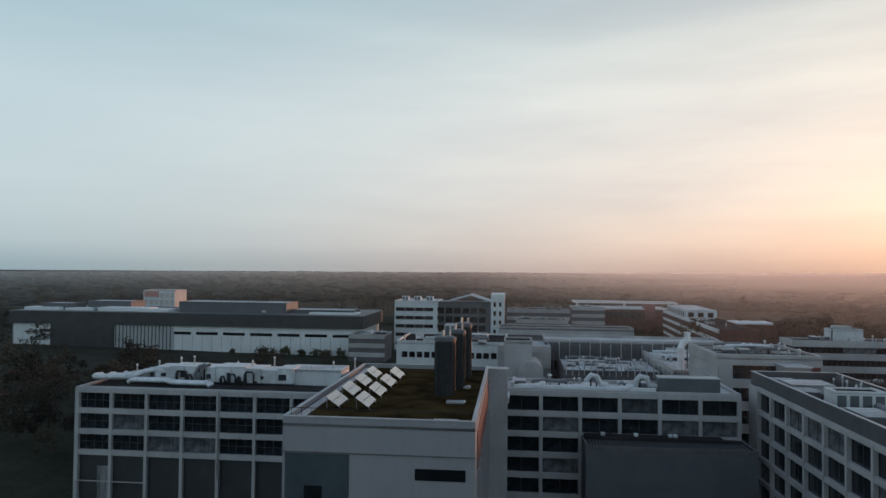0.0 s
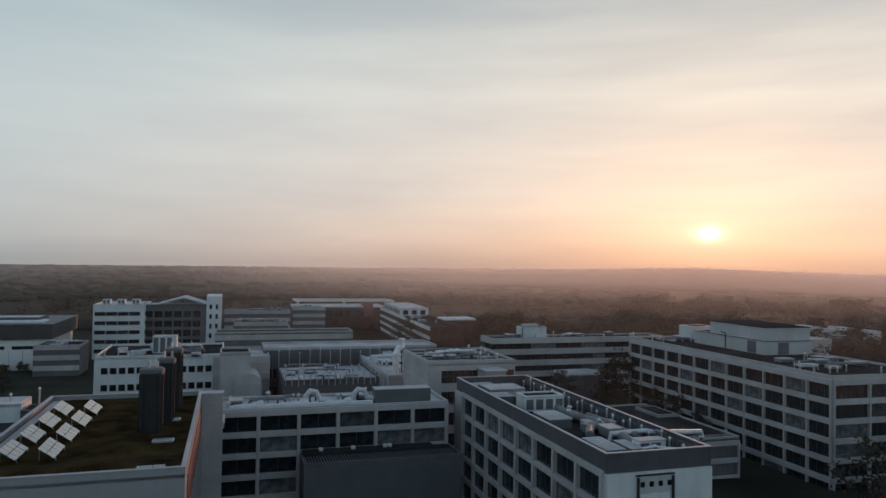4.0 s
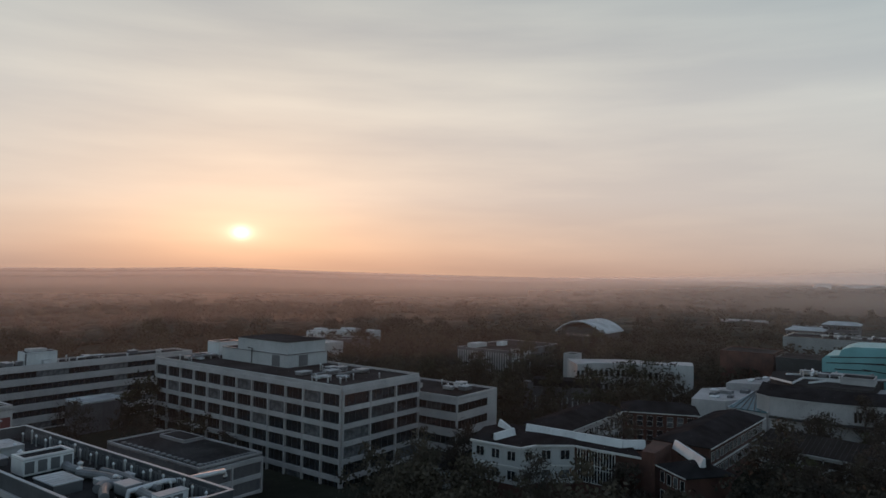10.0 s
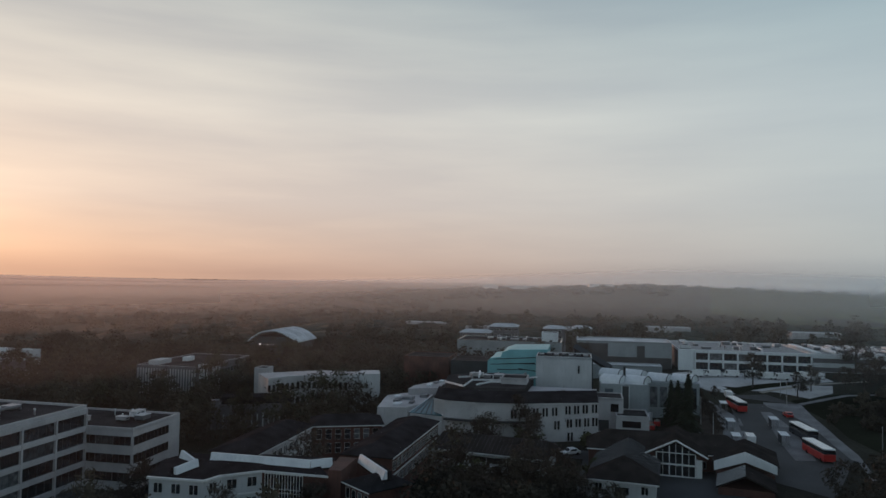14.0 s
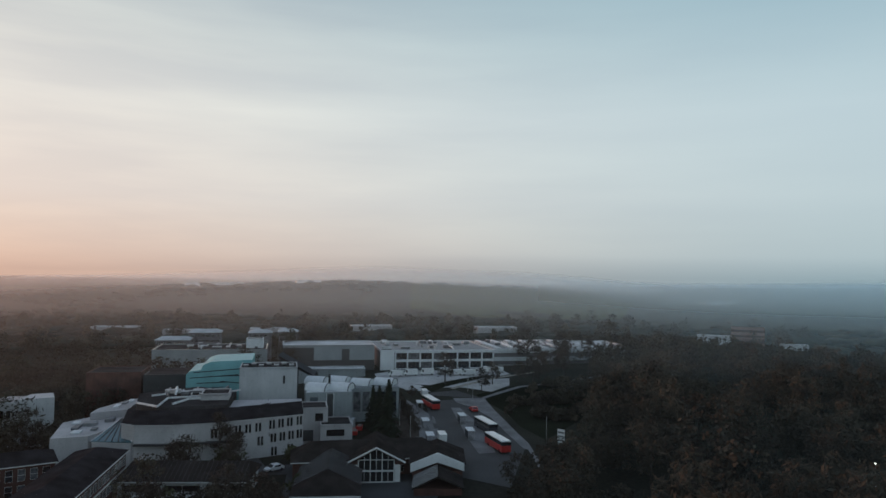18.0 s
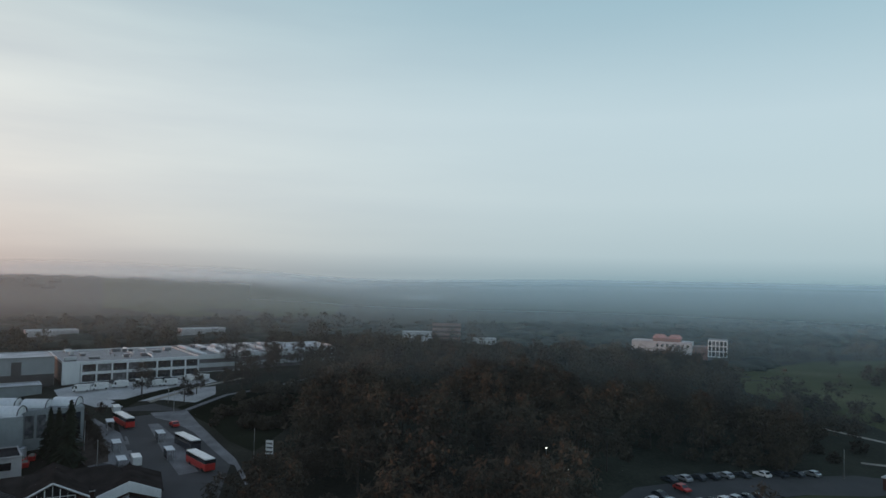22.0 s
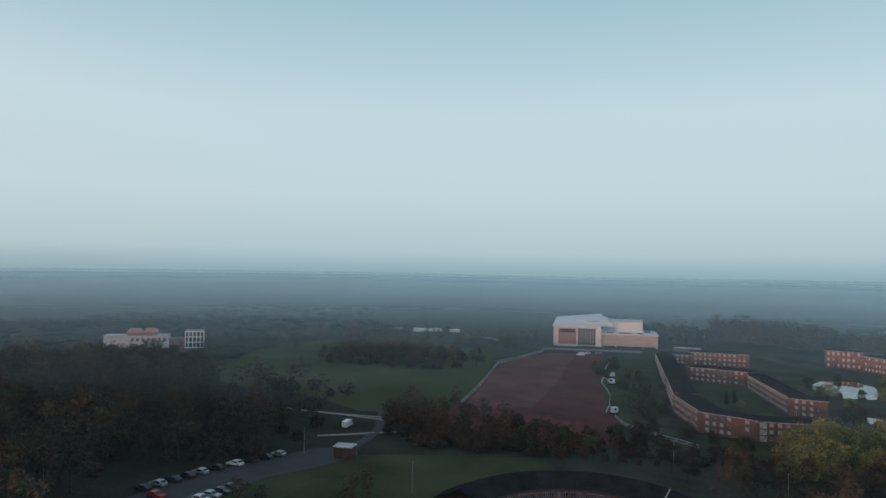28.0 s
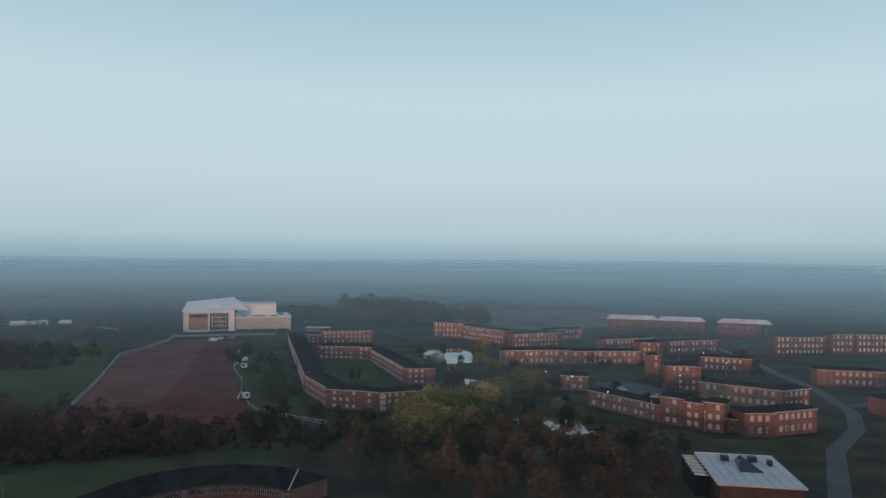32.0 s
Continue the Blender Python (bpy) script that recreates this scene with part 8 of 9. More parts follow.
for x, y in ((58, -363), (45, -363), (33, -310), (21, -301), (11, -391), (6, -270), (-7, -398), (-20, -418), (-33, -413), (-24, -316), (-44, -400), (-36, -302), (-50, -362), (-25, -245), (-9, -256), (-56, -660), (168, -36), (168, -41), (182, -55), (156, -42), (153, -42), (140, -42)):
    lamp_post(x, y)
for x, y in ((170, 62), (186, 71), (205, 82), (222, 92), (228, 61), (180, 29), (124, -116), (96, -196), (60, -180), (44, -200), (240, 66), (172, -120)):
    lamp_post(x, y, 7.0, False)


def notice(x, y, turn, h=5.5):
    s = thing("notice_board", "pale double notice board on posts", "sign", on_ground(x, y, turn))
    part("board", boxes((0, 0, h - 3.4, 2.0, 0.12, h)), M_WHITE, s)
    for k in range(3):
        part("dark_bar", boxes((0.2, -0.02, h - 3.0 + k, 1.8, 0.0, h - 2.6 + k)), M_GREYP, s)
    for q in (0.2, 1.8):
        part("post", tube([(q, 0.06, -0.2), (q, 0.06, h - 3.3)], 0.08, 6), M_METAL, s)


notice(182, 26.5, 250, 3.9)
b = thing("gate_hut", "small dark gate hut at the car park's end", "hut", on_ground(160, -129, 30))
part("wall", boxes((0, 0, 0, 5, 4, 3)), M_BRICK_D, b)
part("roof", boxes((-0.3, -0.3, 3, 5.3, 4.3, 3.3)), M_FELT_L, b)
part("window", boxes((0.6, -0.04, 1, 3.4, 0.01, 2.4)), M_FRAME, b)
# white tank below the laboratory
b = thing("white_tank", "upright white box tank below the laboratory", "tank", campus(-59.3, 95.3, 1.5))
part("body", bevelled(boxes((0, 0, 0.3, 1.9, 1.9, 5.7)), 0.12), M_WHITE, b)
part("base", boxes((-0.2, -0.2, 0, 2.1, 2.1, 0.32)), M_CONC_D, b)
for k, (u, v) in enumerate(((0, 90), (3.5, 92))):
    bm = bmesh.new()
    t = thing("stair_rail", "pale steel rails of an outside stair", "rail", campus(-2 + k, 86 + k * 3, 1.0 + 1.2 * k))
    for i in range(3):
        part("rail", tube([(0, 0, 1 + i * 0.6), (9, 0, 1 + i * 0.6)], 0.07, 6), M_METAL, t)
    for i in range(4):
        part("post", tube([(i * 3, 0, 0), (i * 3, 0, 2.3)], 0.06, 6), M_METAL, t)

# ---- far nursery beyond the meadow ----
for x0, y0, n, w, h, turn in ((449, -440, 25, 8, 3.0, 228), (428, -464, 9, 6, 2.6, 215)):
    g = thing("glasshouse", "far long pale glasshouse beyond the meadow", "glasshouse", on_ground(x0, y0, turn), "far glasshouses")
    part("wall", boxes((0, 0, -0.5, n, w, h - 1.2)), M_WHITE, g)
    part("roof", prism([(0, -0.2), (n, -0.2), (n, w + 0.2), (0, w + 0.2)], h - 1.2, h - 0.6), M_WHITE, g)
    for k in range(int(n / 4)):
        part("glazing_bar", boxes((k * 4.0 + 1, -0.1, 0, k * 4.0 + 1.3, 0.0, h - 1.2)), M_FRAME, g)
fence("field_fence", "long pale fence along the far meadow", [(497, -406), (496, -432), (494, -456), (452, -446)], 1.6, 8.0)
strip("lane", [(446, -452), (396, -452), (330, -424)], 3.0, M_PATH, "pale far lane to the stone centre", "road")
for x, y, s in ((322, -275, 1.0), (310, -272, .8), (303, -298, .9)):
    h = thing("spoil_heap", "low pale heap of spoil in the meadow scrub", "spoil heap", on_ground(x, y, 30 * s), "spoil heaps")
    bm = bmesh.new()
    bmesh.ops.create_icosphere(bm, subdivisions=3, radius=1)
    for v in bm.verts:
        k = 1 + 0.25 * noise.noise(v.co * 2 + Vector((x, y, 0)))
        v.co = Vector((v.co.x * 7 * k, v.co.y * 4 * k, max(v.co.z, -0.1) * 2.2 * k)) * s
    part("mound", bm, M_PATH, h)

# ---- trees ----
def crown_data(seed, height, radius, clumps, per, size, low=0.3, squash=1.0, bare=False):
    """Leaf or twig clumps gathered in uneven bunches inside a crown; returns points and faces."""
    r = np.random.RandomState(seed)
    pts, faces = [], []
    for c in range(clumps):
        a, q = r.uniform(0, 2 * math.pi), math.sqrt(r.uniform(0.05, 1))
        zf = r.uniform(0, 1)
        wide = math.sin(math.pi * min(1, 0.18 + 0.8 * zf)) ** 0.7
        centre = np.array([math.cos(a) * q * radius * wide * squash, math.sin(a) * q * radius * wide, height * (low + (1 - low) * zf * r.uniform(0.85, 1.0))])
        spread = radius * r.uniform(0.22, 0.42)
        for k in range(per):
            p = centre + r.normal(0, 0.45, 3) * spread * np.array([1, 1, 0.75])
            u = r.normal(0, 1, 3)
            u /= np.linalg.norm(u)
            w = np.cross(u, r.normal(0, 1, 3))
            w /= np.linalg.norm(w) + 1e-6
            s = size * r.uniform(0.5, 1.3)
            t = s * (0.2 if bare else 0.7)
            i = len(pts)
            pts += [p - u * s, p + w * t, p + u * s, p - w * t]
            faces.append((i, i + 1, i + 2, i + 3))
    return np.array(pts), faces


def fir_data(seed, height, radius):
    r = np.random.RandomState(seed)
    pts, faces = [], []
    for k in range(620):
        f = r.uniform(0.05, 1)
        a = r.uniform(0, 2 * math.pi)
        q = radius * (1 - f) ** 0.85 * r.uniform(0.35, 1.0)
        p = np.array([math.cos(a) * q, math.sin(a) * q, height * f - 0.25 * q])
        d = np.array([math.cos(a), math.sin(a), -0.45])
        w = np.array([-math.sin(a), math.cos(a), r.uniform(-0.3, 0.3)])
        s = 0.5 + 0.6 * (1 - f)
        i = len(pts)
        pts += [p - d * s, p + w * s * 0.5, p + d * s, p - w * s * 0.5]
        faces.append((i, i + 1, i + 2, i + 3))
    return np.array(pts), faces


def trunk_mesh(seed, height, radius, limbs=6):
    r = random.Random(seed)
    bm = bmesh.new()
    h = height * 0.62
    tube([(0, 0, -0.6), (0.1, 0, h * 0.35), (0.15, 0.1, h * 0.7), (0.2, 0.1, h)], [0.36 * height / 14, 0.27 * height / 14, 0.18 * height / 14, 0.06], 7, bm)
    for k in range(limbs):
        a, z = 2 * math.pi * k / limbs + r.uniform(-0.4, 0.4), h * r.uniform(0.35, 0.85)
        q = radius * r.uniform(0.6, 0.9)
        tube([(0.1, 0.05, z), (math.cos(a) * q * 0.5, math.sin(a) * q * 0.5, z + height * 0.14), (math.cos(a) * q, math.sin(a) * q, z + height * 0.25)], [0.13 * height / 14, 0.08 * height / 14, 0.025], 5, bm)
    return as_mesh("trunk", bm, M_BARK)


def crown_mesh(data, mat):
    me = bpy.data.meshes.new("crown")
    me.from_pydata([tuple(p) for p in data[0]], [], data[1])
    me.materials.append(mat)
    return me


TREES = {}
for key, mat, label, specs in (
        ("bare", M_TWIG, "bare spring tree with a brown haze of twigs", ((1, 13, 5.0), (2, 16, 5.8), (3, 11, 4.4))),
        ("leafy", M_LEAF, "dark broad tree with a ragged crown", ((4, 14, 5.6), (5, 17, 6.4), (6, 11, 4.6))),
        ("willow", M_WILLOW, "yellow-green willow coming into leaf", ((7, 11, 6.2), (8, 9, 5.2))),
        ("bush", M_HEDGE, "low rough green scrub bush", ((9, 4, 3.0), (10, 5, 3.6)))):
    TREES[key] = []
    for seed, h, r in specs:
        low = 0.12 if key == "bush" else 0.3
        data = crown_data(seed, h, r, 36 if key != "bush" else 20, 60 if key != "bush" else 50, 0.3 if key != "bare" else 0.5, low, bare=key == "bare")
        far = crown_data(seed + 50, h, r, 22, 15, 0.95 if key == "bare" else 0.6, low, bare=key == "bare")
        near = crown_data(seed + 90, h, r, 34, 46, 0.6 if key == "bare" else 0.34, low, bare=key == "bare")
        mid = crown_data(seed + 70, h, r, 28, 24, 0.75 if key == "bare" else 0.45, low, bare=key == "bare")
        TREES[key].append((trunk_mesh(seed, h, r), crown_mesh(data, mat), label, near, far, mid))
TREES["fir"] = []
for seed, h, r in ((11, 13, 3.2), (12, 12, 3.0)):
    data = fir_data(seed, h, r)
    TREES["fir"].append((trunk_mesh(seed, h, 0.6, 3), crown_mesh(data, M_FIR), "dark pointed evergreen conifer tree", data, data, data))
TREE_RND = random.Random(77)


def tree(kind, x, y, s=1.0):
    trunk, crown, label, _, _, _ = TREE_RND.choice(TREES[kind])
    name = "bush" if kind == "bush" else "tree"
    t = new(name, trunk)
    t.matrix_basis = pose(x, y, gz(x, y), 0, 0, TREE_RND.uniform(0, 360)) @ Matrix.Scale(s * TREE_RND.uniform(0.85, 1.15), 4)
    tagged(t, label, name, {"bush": "bushes", "fir": "conifers", "willow": "willows"}.get(kind, "scattered trees"))
    put("crown", crown, t)
    return t


# trees one can pick out, by place
def plant(kind, spots):
    for x, y, s in spots:
        tree(kind, x, y, s)


plant("bare", ((84, 107, 1), (60, 122, 0.8), (74, 92, 0.9), (101, 84, 0.9), (92, 70, 0.8), (107, 66, 0.8), (112, 76, 0.9), (128, 100, 0.8), (133, 88, 0.9), (141, 98, 0.8), (146, 106, 0.9), (152, 94, 0.7), (160, 98, 0.8), (4, 170, 0.7), (14, 182, 0.8), (0, 192, 0.8), (20, 160, 0.6), (-10, 178, 0.7), (-120, 190, 0.5), (-150, 150, 0.5)))
plant("bare", ((-130, 110, 0.8), (-140, 90, 0.9), (-150, 70, 0.9), (-136, 84, 0.9), (-128, 66, 0.8), (-122, 76, 0.8), (-112, 165, 0.4), (60, 96, 0.7), (70, 76, 0.8), (245, 76, 0.8), (252, 60, 0.7), (262, 52, 0.8), (258, 46, 0.7), (274, 44, 0.9), (284, 38, 1), (296, 40, 1), (304, 30, 1), (290, 50, 0.9), (300, 56, 1), (312, 44, 1)))
plant("bare", ((172, -152, 0.35), (160, -162, 0.35), (146, -163, 0.35), (128, -174, 0.35), (42, -194, 0.9), (34, -186, 0.9), (26, -192, 0.9), (18, -184, 0.8), (10, -190, 0.9), (46, -176, 0.8), (28, -174, 0.8), (14, -172, 0.7), (4, -178, 0.8), (62, -180, 0.8)))
plant("bare", ((2, -200, 0.5), (92, -186, 0.7), (100, -196, 0.7), (84, -178, 0.6), (110, -200, 0.7), (76, -196, 0.7)))
plant("leafy", ((4.5, 190, 1), (20, 172, 0.9), (12, 162, 0.8), (26, 186, 0.8), (178, 176, 0.9), (160, 190, 0.9), (150, 170, 0.8), (140, 162, 0.9), (128, 158, 0.8), (110, 168, 0.9), (96, 172, 0.9), (84, 170, 0.8), (110, 150, 0.8), (120, 140, 0.7), (190, 160, 0.8), (200, 178, 0.9), (170, 210, 1), (150, 225, 1), (195, 220, 1), (215, 200, 1), (70, 200, 1)))
plant("leafy", ((60, 180, 0.9), (90, 210, 1), (40, 230, 1), (100, 230, 1), (130, 215, 1), (-60, 300, 1), (-40, 330, 1.1), (-80, 280, 0.9), (-20, 290, 1), (10, 330, 1), (55, 250, 1), (30, 260, 1), (-100, 200, 0.5), (215, 170, 0.9), (232, 150, 0.9), (225, 130, 0.8), (245, 140, 0.9), (205, 150, 0.8), (250, 160, 1), (262, 150, 1)))
plant("leafy", ((66, -236, 0.6), (118, -228, 0.5), (150, -310, 0.5), (300, -270, 0.7), (310, -262, 0.7), (288, -282, 0.7), (276, -290, 0.7), (320, -258, 0.6), (330, -262, 0.7), (265, -296, 0.6), (255, -296, 0.6), (40, -280, 0.6), (70, -290, 0.7), (183, 232, 0.9), (178, 240, 0.9), (172, 248, 0.9), (167, 256, 0.9)))
plant("willow", ((60, -206, 1.1), (54, -214, 1.1), (58, -226, 1.15), (66, -216, 1), (72, -226, 0.9), (50, -222, 0.9), (52, -250, 1), (46, -258, 0.9), (44, -298, 0.9), (35, -308, 0.9), (66, -236, 0.9), (50, -244, 1.2), (46, -266, 1.1), (40, -284, 1.1), (60, -240, 1.1), (38, -276, 0.8), (60, -258, 0.8), (96, -346, 0.7), (104, -340, 0.7), (62, -340, 0.8)))
plant("willow", ((70, -234, 1.1), (68, -246, 1.1), (74, -242, 0.9), (61, -196, 1), (66, -204, 1), (92, -346, 0.8), (77, -402, 0.9), (70, -352, 0.8), (80, -330, 0.6), (24, -262, 0.6), (52, -300, 0.7), (32, -290, 0.7), (114, -300, 0.4)))
plant("fir", ((182.9, 77.8, 1.05), (175.7, 70.3, 1.1), (179.2, 74.4, 0.85), (120, -310, 0.5), (122, -306, 0.45)))
plant("bare", [(219 - 4.4 * k, 85.2 - 2.35 * k, 0.36) for k in range(10)] + [(242, 61.5, 0.6), (224, 81, 0.4)])
plant("leafy", ((-195, 219, 0.8), (-191, 214, 0.5)))
plant("bush", [(*cxy(u, 274), s) for u, s in ((-113, 0.5), (-100, 0.7), (-96, 0.6), (-91, 0.9), (-84, 0.7), (-78, 0.6), (-74, 0.8), (-68, 0.7))])
plant("bush", ((86, 112, 1), (92, 118, 0.9), (104, 108, 0.9), (118, 100, 1), (100, 76, 1), (110, 88, 1), (130, 72, 0.9), (136, 92, 1), (150, 84, 0.8), (160, 92, 0.8), (175, 100, 0.9), (134, 20, 0.9), (206, -340, 1), (198, -330, 1), (190, -322, 1), (182, -330, 0.9), (176, -312, 1), (168, -300, 1.1), (160, -296, 1), (150, -280, 1.1)))
plant("bush", ((146, -272, 1.2), (152, -290, 1), (140, -262, 1.2), (136, -256, 1.1), (142, -276, 1), (134, -268, 1), (200, -350, 1), (208, -362, 1), (162, -310, 1), (172, -326, 1), (130, -250, 1), (188, -344, 1), (178, -336, 0.9), (110, -238, 1), (100, -236, 0.9), (120, -224, 1), (126, -216, 1.1), (88, -232, 1), (76, -240, 1), (34, -256, 1)))
plant("bush", ((108, -376, 0.7), (112, -390, 0.8), (104, -414, 0.8), (84, -372, 0.7), (79, -394, 0.8), (90, -356, 0.8), (74, -322, 0.8), (54, -312, 0.7), (64, -300, 0.7), (30, -240, 0.7), (12, -246, 0.8), (26, -226, 0.7)))
plant("bush", ((20, -252, 1), (8, -226, 1), (-4, -226, 0.9), (-16, -222, 0.9), (40, -228, 1), (62, -244, 1), (120, -190, 1), (140, -184, 1.1), (150, -180, 1), (160, -176, 1), (132, -192, 1)))


def merged(name, label, category, items, mat, smooth=False):
    """Many crowns joined into one mesh: items of (points, faces, x, y, z, scale, turn)."""
    pts, faces, n = [], [], 0
    for p, f, x, y, z, s, turn in items:
        c, q = math.cos(turn), math.sin(turn)
        m = np.array([[c, -q, 0], [q, c, 0], [0, 0, 1]]) * s
        pts.append(p @ m.T + (x, y, z))
        faces.append(np.array(f) + n)
        n += len(p)
    P, F = np.concatenate(pts), np.concatenate(faces)
    me = bpy.data.meshes.new(name)
    k = F.shape[1]
    me.vertices.add(len(P))
    me.vertices.foreach_set("co", P.astype(np.float32).ravel())
    me.loops.add(F.size)
    me.loops.foreach_set("vertex_index", F.astype(np.int32).ravel())
    me.polygons.add(len(F))
    me.polygons.foreach_set("loop_start", np.arange(0, F.size, k, dtype=np.int32))
    if smooth:
        me.polygons.foreach_set("use_smooth", np.ones(len(F), dtype=bool))
    me.materials.append(mat)
    me.update(calc_edges=True)
    me.validate()
    ob = new(name, me)
    return tagged(ob, label, category, kind="stuff")


def woodland_material(name, dark, mid, light):
    m = bpy.data.materials.new(name)
    m.use_nodes = True
    t = m.node_tree
    b = t.nodes["Principled BSDF"]
    r = ramp(t, [(0.0, dark), (0.5, mid), (1.0, light)], t.nodes.new("ShaderNodeNewGeometry").outputs["Random Per Island"])
    n = t.nodes.new("ShaderNodeTexNoise")
    n.inputs["Scale"].default_value, n.inputs["Detail"].default_value = 0.035, 4
    link(t, t.nodes.new("ShaderNodeTexCoord").outputs["Object"], n.inputs[0])
    v = ramp(t, [(0.35, (0.6, 0.6, 0.6)), (0.65, (1.3, 1.25, 1.15))], n.outputs[0])
    link(t, blend(t, "MULTIPLY", 1.0, r.outputs[0], v.outputs[0]), b.inputs["Base Color"])
    b.inputs["Roughness"].default_value, b.inputs["Specular IOR Level"].default_value = 1.0, 0.1
    return m


M_WOOD = woodland_material("woodland_twigs", (0.066, 0.058, 0.048), (0.076, 0.066, 0.053), (0.087, 0.075, 0.059))
M_FARWOOD = woodland_material("far_woodland_canopy", (0.026, 0.032, 0.028), (0.034, 0.040, 0.033), (0.044, 0.048, 0.038))
rnd = random.Random(5)
items = []
while len(items) < 720:
    az, d = radians(rnd.uniform(82, 122)), math.sqrt(rnd.uniform(75 ** 2, 440 ** 2))
    x, y = d * math.sin(az), d * math.cos(az)
    deg = math.degrees(az)
    if (deg < 88 and d < 300) or (deg > 110 and d < 200) or (deg > 106 and d < 175) or (deg > 116 and d > 330) or (deg > 118.5 and d > 225):
        continue
    kind = rnd.choice(("bare", "bare", "bare", "leafy"))
    p, f = rnd.choice(TREES[kind])[3 if d < 115 else 5 if d < 290 else 4]
    items.append((p, f, x, y, gz(x, y), rnd.uniform(0.75, 1.2) * (0.7 if deg > 105 and d > 230 else 0.62 if d > 330 else 0.85 if d > 260 else 1.0), rnd.uniform(0, 6.28)))
merged("wood", "dense dark bare woodland on the slope", "woodland", items, M_WOOD)
# trunks of the wood
tp = np.array([(-0.2, -0.2, 0), (0.2, -0.2, 0), (0.2, 0.2, 0), (-0.2, 0.2, 0), (-0.08, -0.08, 8), (0.08, -0.08, 8), (0.08, 0.08, 8), (-0.08, 0.08, 8)], dtype=float)
tf = [(0, 1, 5, 4), (1, 2, 6, 5), (2, 3, 7, 6), (3, 0, 4, 7)]
merged("wood_trunks", "slim trunks under the woodland canopy", "woodland", [(tp, tf, i[2], i[3], i[4] - 0.5, i[5] * 1.1, i[6]) for i in items], M_BARK)

# scrub and trees between the buildings, joined
items = []
EAST_BELTS = ((286, -160, 345, -120, 60, ("bare", "bare", "leafy")), (222, -186, 272, -152, 30, ("bush", "bare", "bush")), (186, -150, 250, -112, 60, ("bare", "bush", "bare")), (178, -112, 200, -62, 30, ("bare", "bush")), (352, -190, 420, -130, 60, ("bare", "leafy")), (395, -290, 440, -190, 50, ("leafy", "bare")), (400, -400, 470, -290, 60, ("leafy", "bare")), (258, -290, 300, -258, 34, ("bush", "bare")), (290, -300, 330, -245, 40, ("bush", "bare", "leafy")), (320, -340, 372, -276, 46, ("bush", "bare", "leafy")), (300, -420, 390, -380, 46, ("bush", "bare")))
for x0, y0, x1, y1, n, kinds in ((46, 50, 135, 104, 60, ("bare", "leafy", "bush")), (120, 120, 220, 260, 90, ("leafy", "bare")), (-170, 50, -118, 110, 40, ("leafy", "bare")), (34, 70, 74, 128, 60, ("bare", "bush", "leafy")), (-30, 225, 110, 330, 70, ("leafy", "bare")), (200, 150, 300, 300, 80, ("leafy", "bare")),
                                 (95, 8, 170, 30, 30, ("bare", "leafy", "bush")), (60, -100, 130, -50, 24, ("bare", "bush")), (-8, -222, 72, -150, 120, ("bare",)), (-60, 330, 60, 420, 40, ("leafy",)),
                                 (-300, -60, -180, 120, 60, ("leafy",)), (-70, -420, 60, -280, 46, ("bush", "bush", "willow")), (120, 170, 140, 190, 6, ("bare",))) + EAST_BELTS:
    for k in range(n):
        x, y = rnd.uniform(x0, x1), rnd.uniform(y0, y1)
        u, v = x * EU.x + y * EU.y, x * EV.x + y * EV.y
        if 100 < u < 168 and 25 < v < 75 or 170 < u < 260 and -30 < v < 48 or 222 < u < 246 and 64 < v < 156 or 190 < u < 214 and 84 < v < 110 or 70 < u < 134 and 186 < v < 212 or 84 < u < 142 and 80 < v < 170:
            continue
        if 112 < x < 240 and 30 < y < 92:
            continue
        if 44 < x < 76 and -235 < y < -190 or 4 < x < 50 and y < -196 and y > -232:
            continue
        if 58 < x < 120 and -160 < y < -98 or -40 < x < -8 and -200 < y < -160:
            continue
        p, f = rnd.choice(TREES[rnd.choice(kinds)])[3 if math.hypot(x, y) < 95 else 5 if math.hypot(x, y) < 190 else 4]
        items.append((p, f, x, y, gz(x, y), rnd.uniform(0.5, 0.85) * (0.72 if 110 < x < 186 and -200 < y < -155 else 1.0), rnd.uniform(0, 6.28)))
KEEP_CLEAR = ((98, 75, 168, 80), (98, 23, 170, 76), (166, -36, 232, 56), (176, 56, 216, 104), (218, 124, 266, 158), (296, 120, 330, 154), (136, -40, 164, 4), (138, 2, 166, 36), (118, 80, 144, 114), (200, 92, 212, 102), (95, 92, 132, 170), (72, 100, 96, 142))
for u0, v0, u1, v1, n, lo, hi in ((144, 94, 222, 172, 150, 0.5, 0.85), (158, 60, 180, 100, 46, 0.4, 0.6), (214, 58, 300, 122, 110, 0.5, 0.8), (262, 122, 300, 172, 46, 0.6, 0.9), (214, 158, 300, 250, 120, 0.7, 1.0), (120, -6, 168, 36, 60, 0.35, 0.6), (134, 36, 172, 60, 30, 0.35, 0.55), (86, 34, 106, 84, 40, 0.4, 0.65), (96, 4, 136, 30, 50, 0.4, 0.6), (232, 20, 272, 60, 40, 0.5, 0.7), (104, 74, 124, 86, 8, 0.4, 0.5), (128, 172, 220, 250, 90, 0.6, 0.9)):
    for k in range(n):
        u, v = rnd.uniform(u0, u1), rnd.uniform(v0, v1)
        if any(a < u < c and b < v < d for a, b, c, d in KEEP_CLEAR):
            continue
        x, y = cxy(u, v)
        if 150 < x < 290 and 22 < y < 108:
            continue
        p, f = rnd.choice(TREES[rnd.choice(("bare", "bare", "leafy"))])[5 if math.hypot(x, y) < 190 else 4]
        items.append((p, f, x, y, gz(x, y), rnd.uniform(lo, hi), rnd.uniform(0, 6.28)))
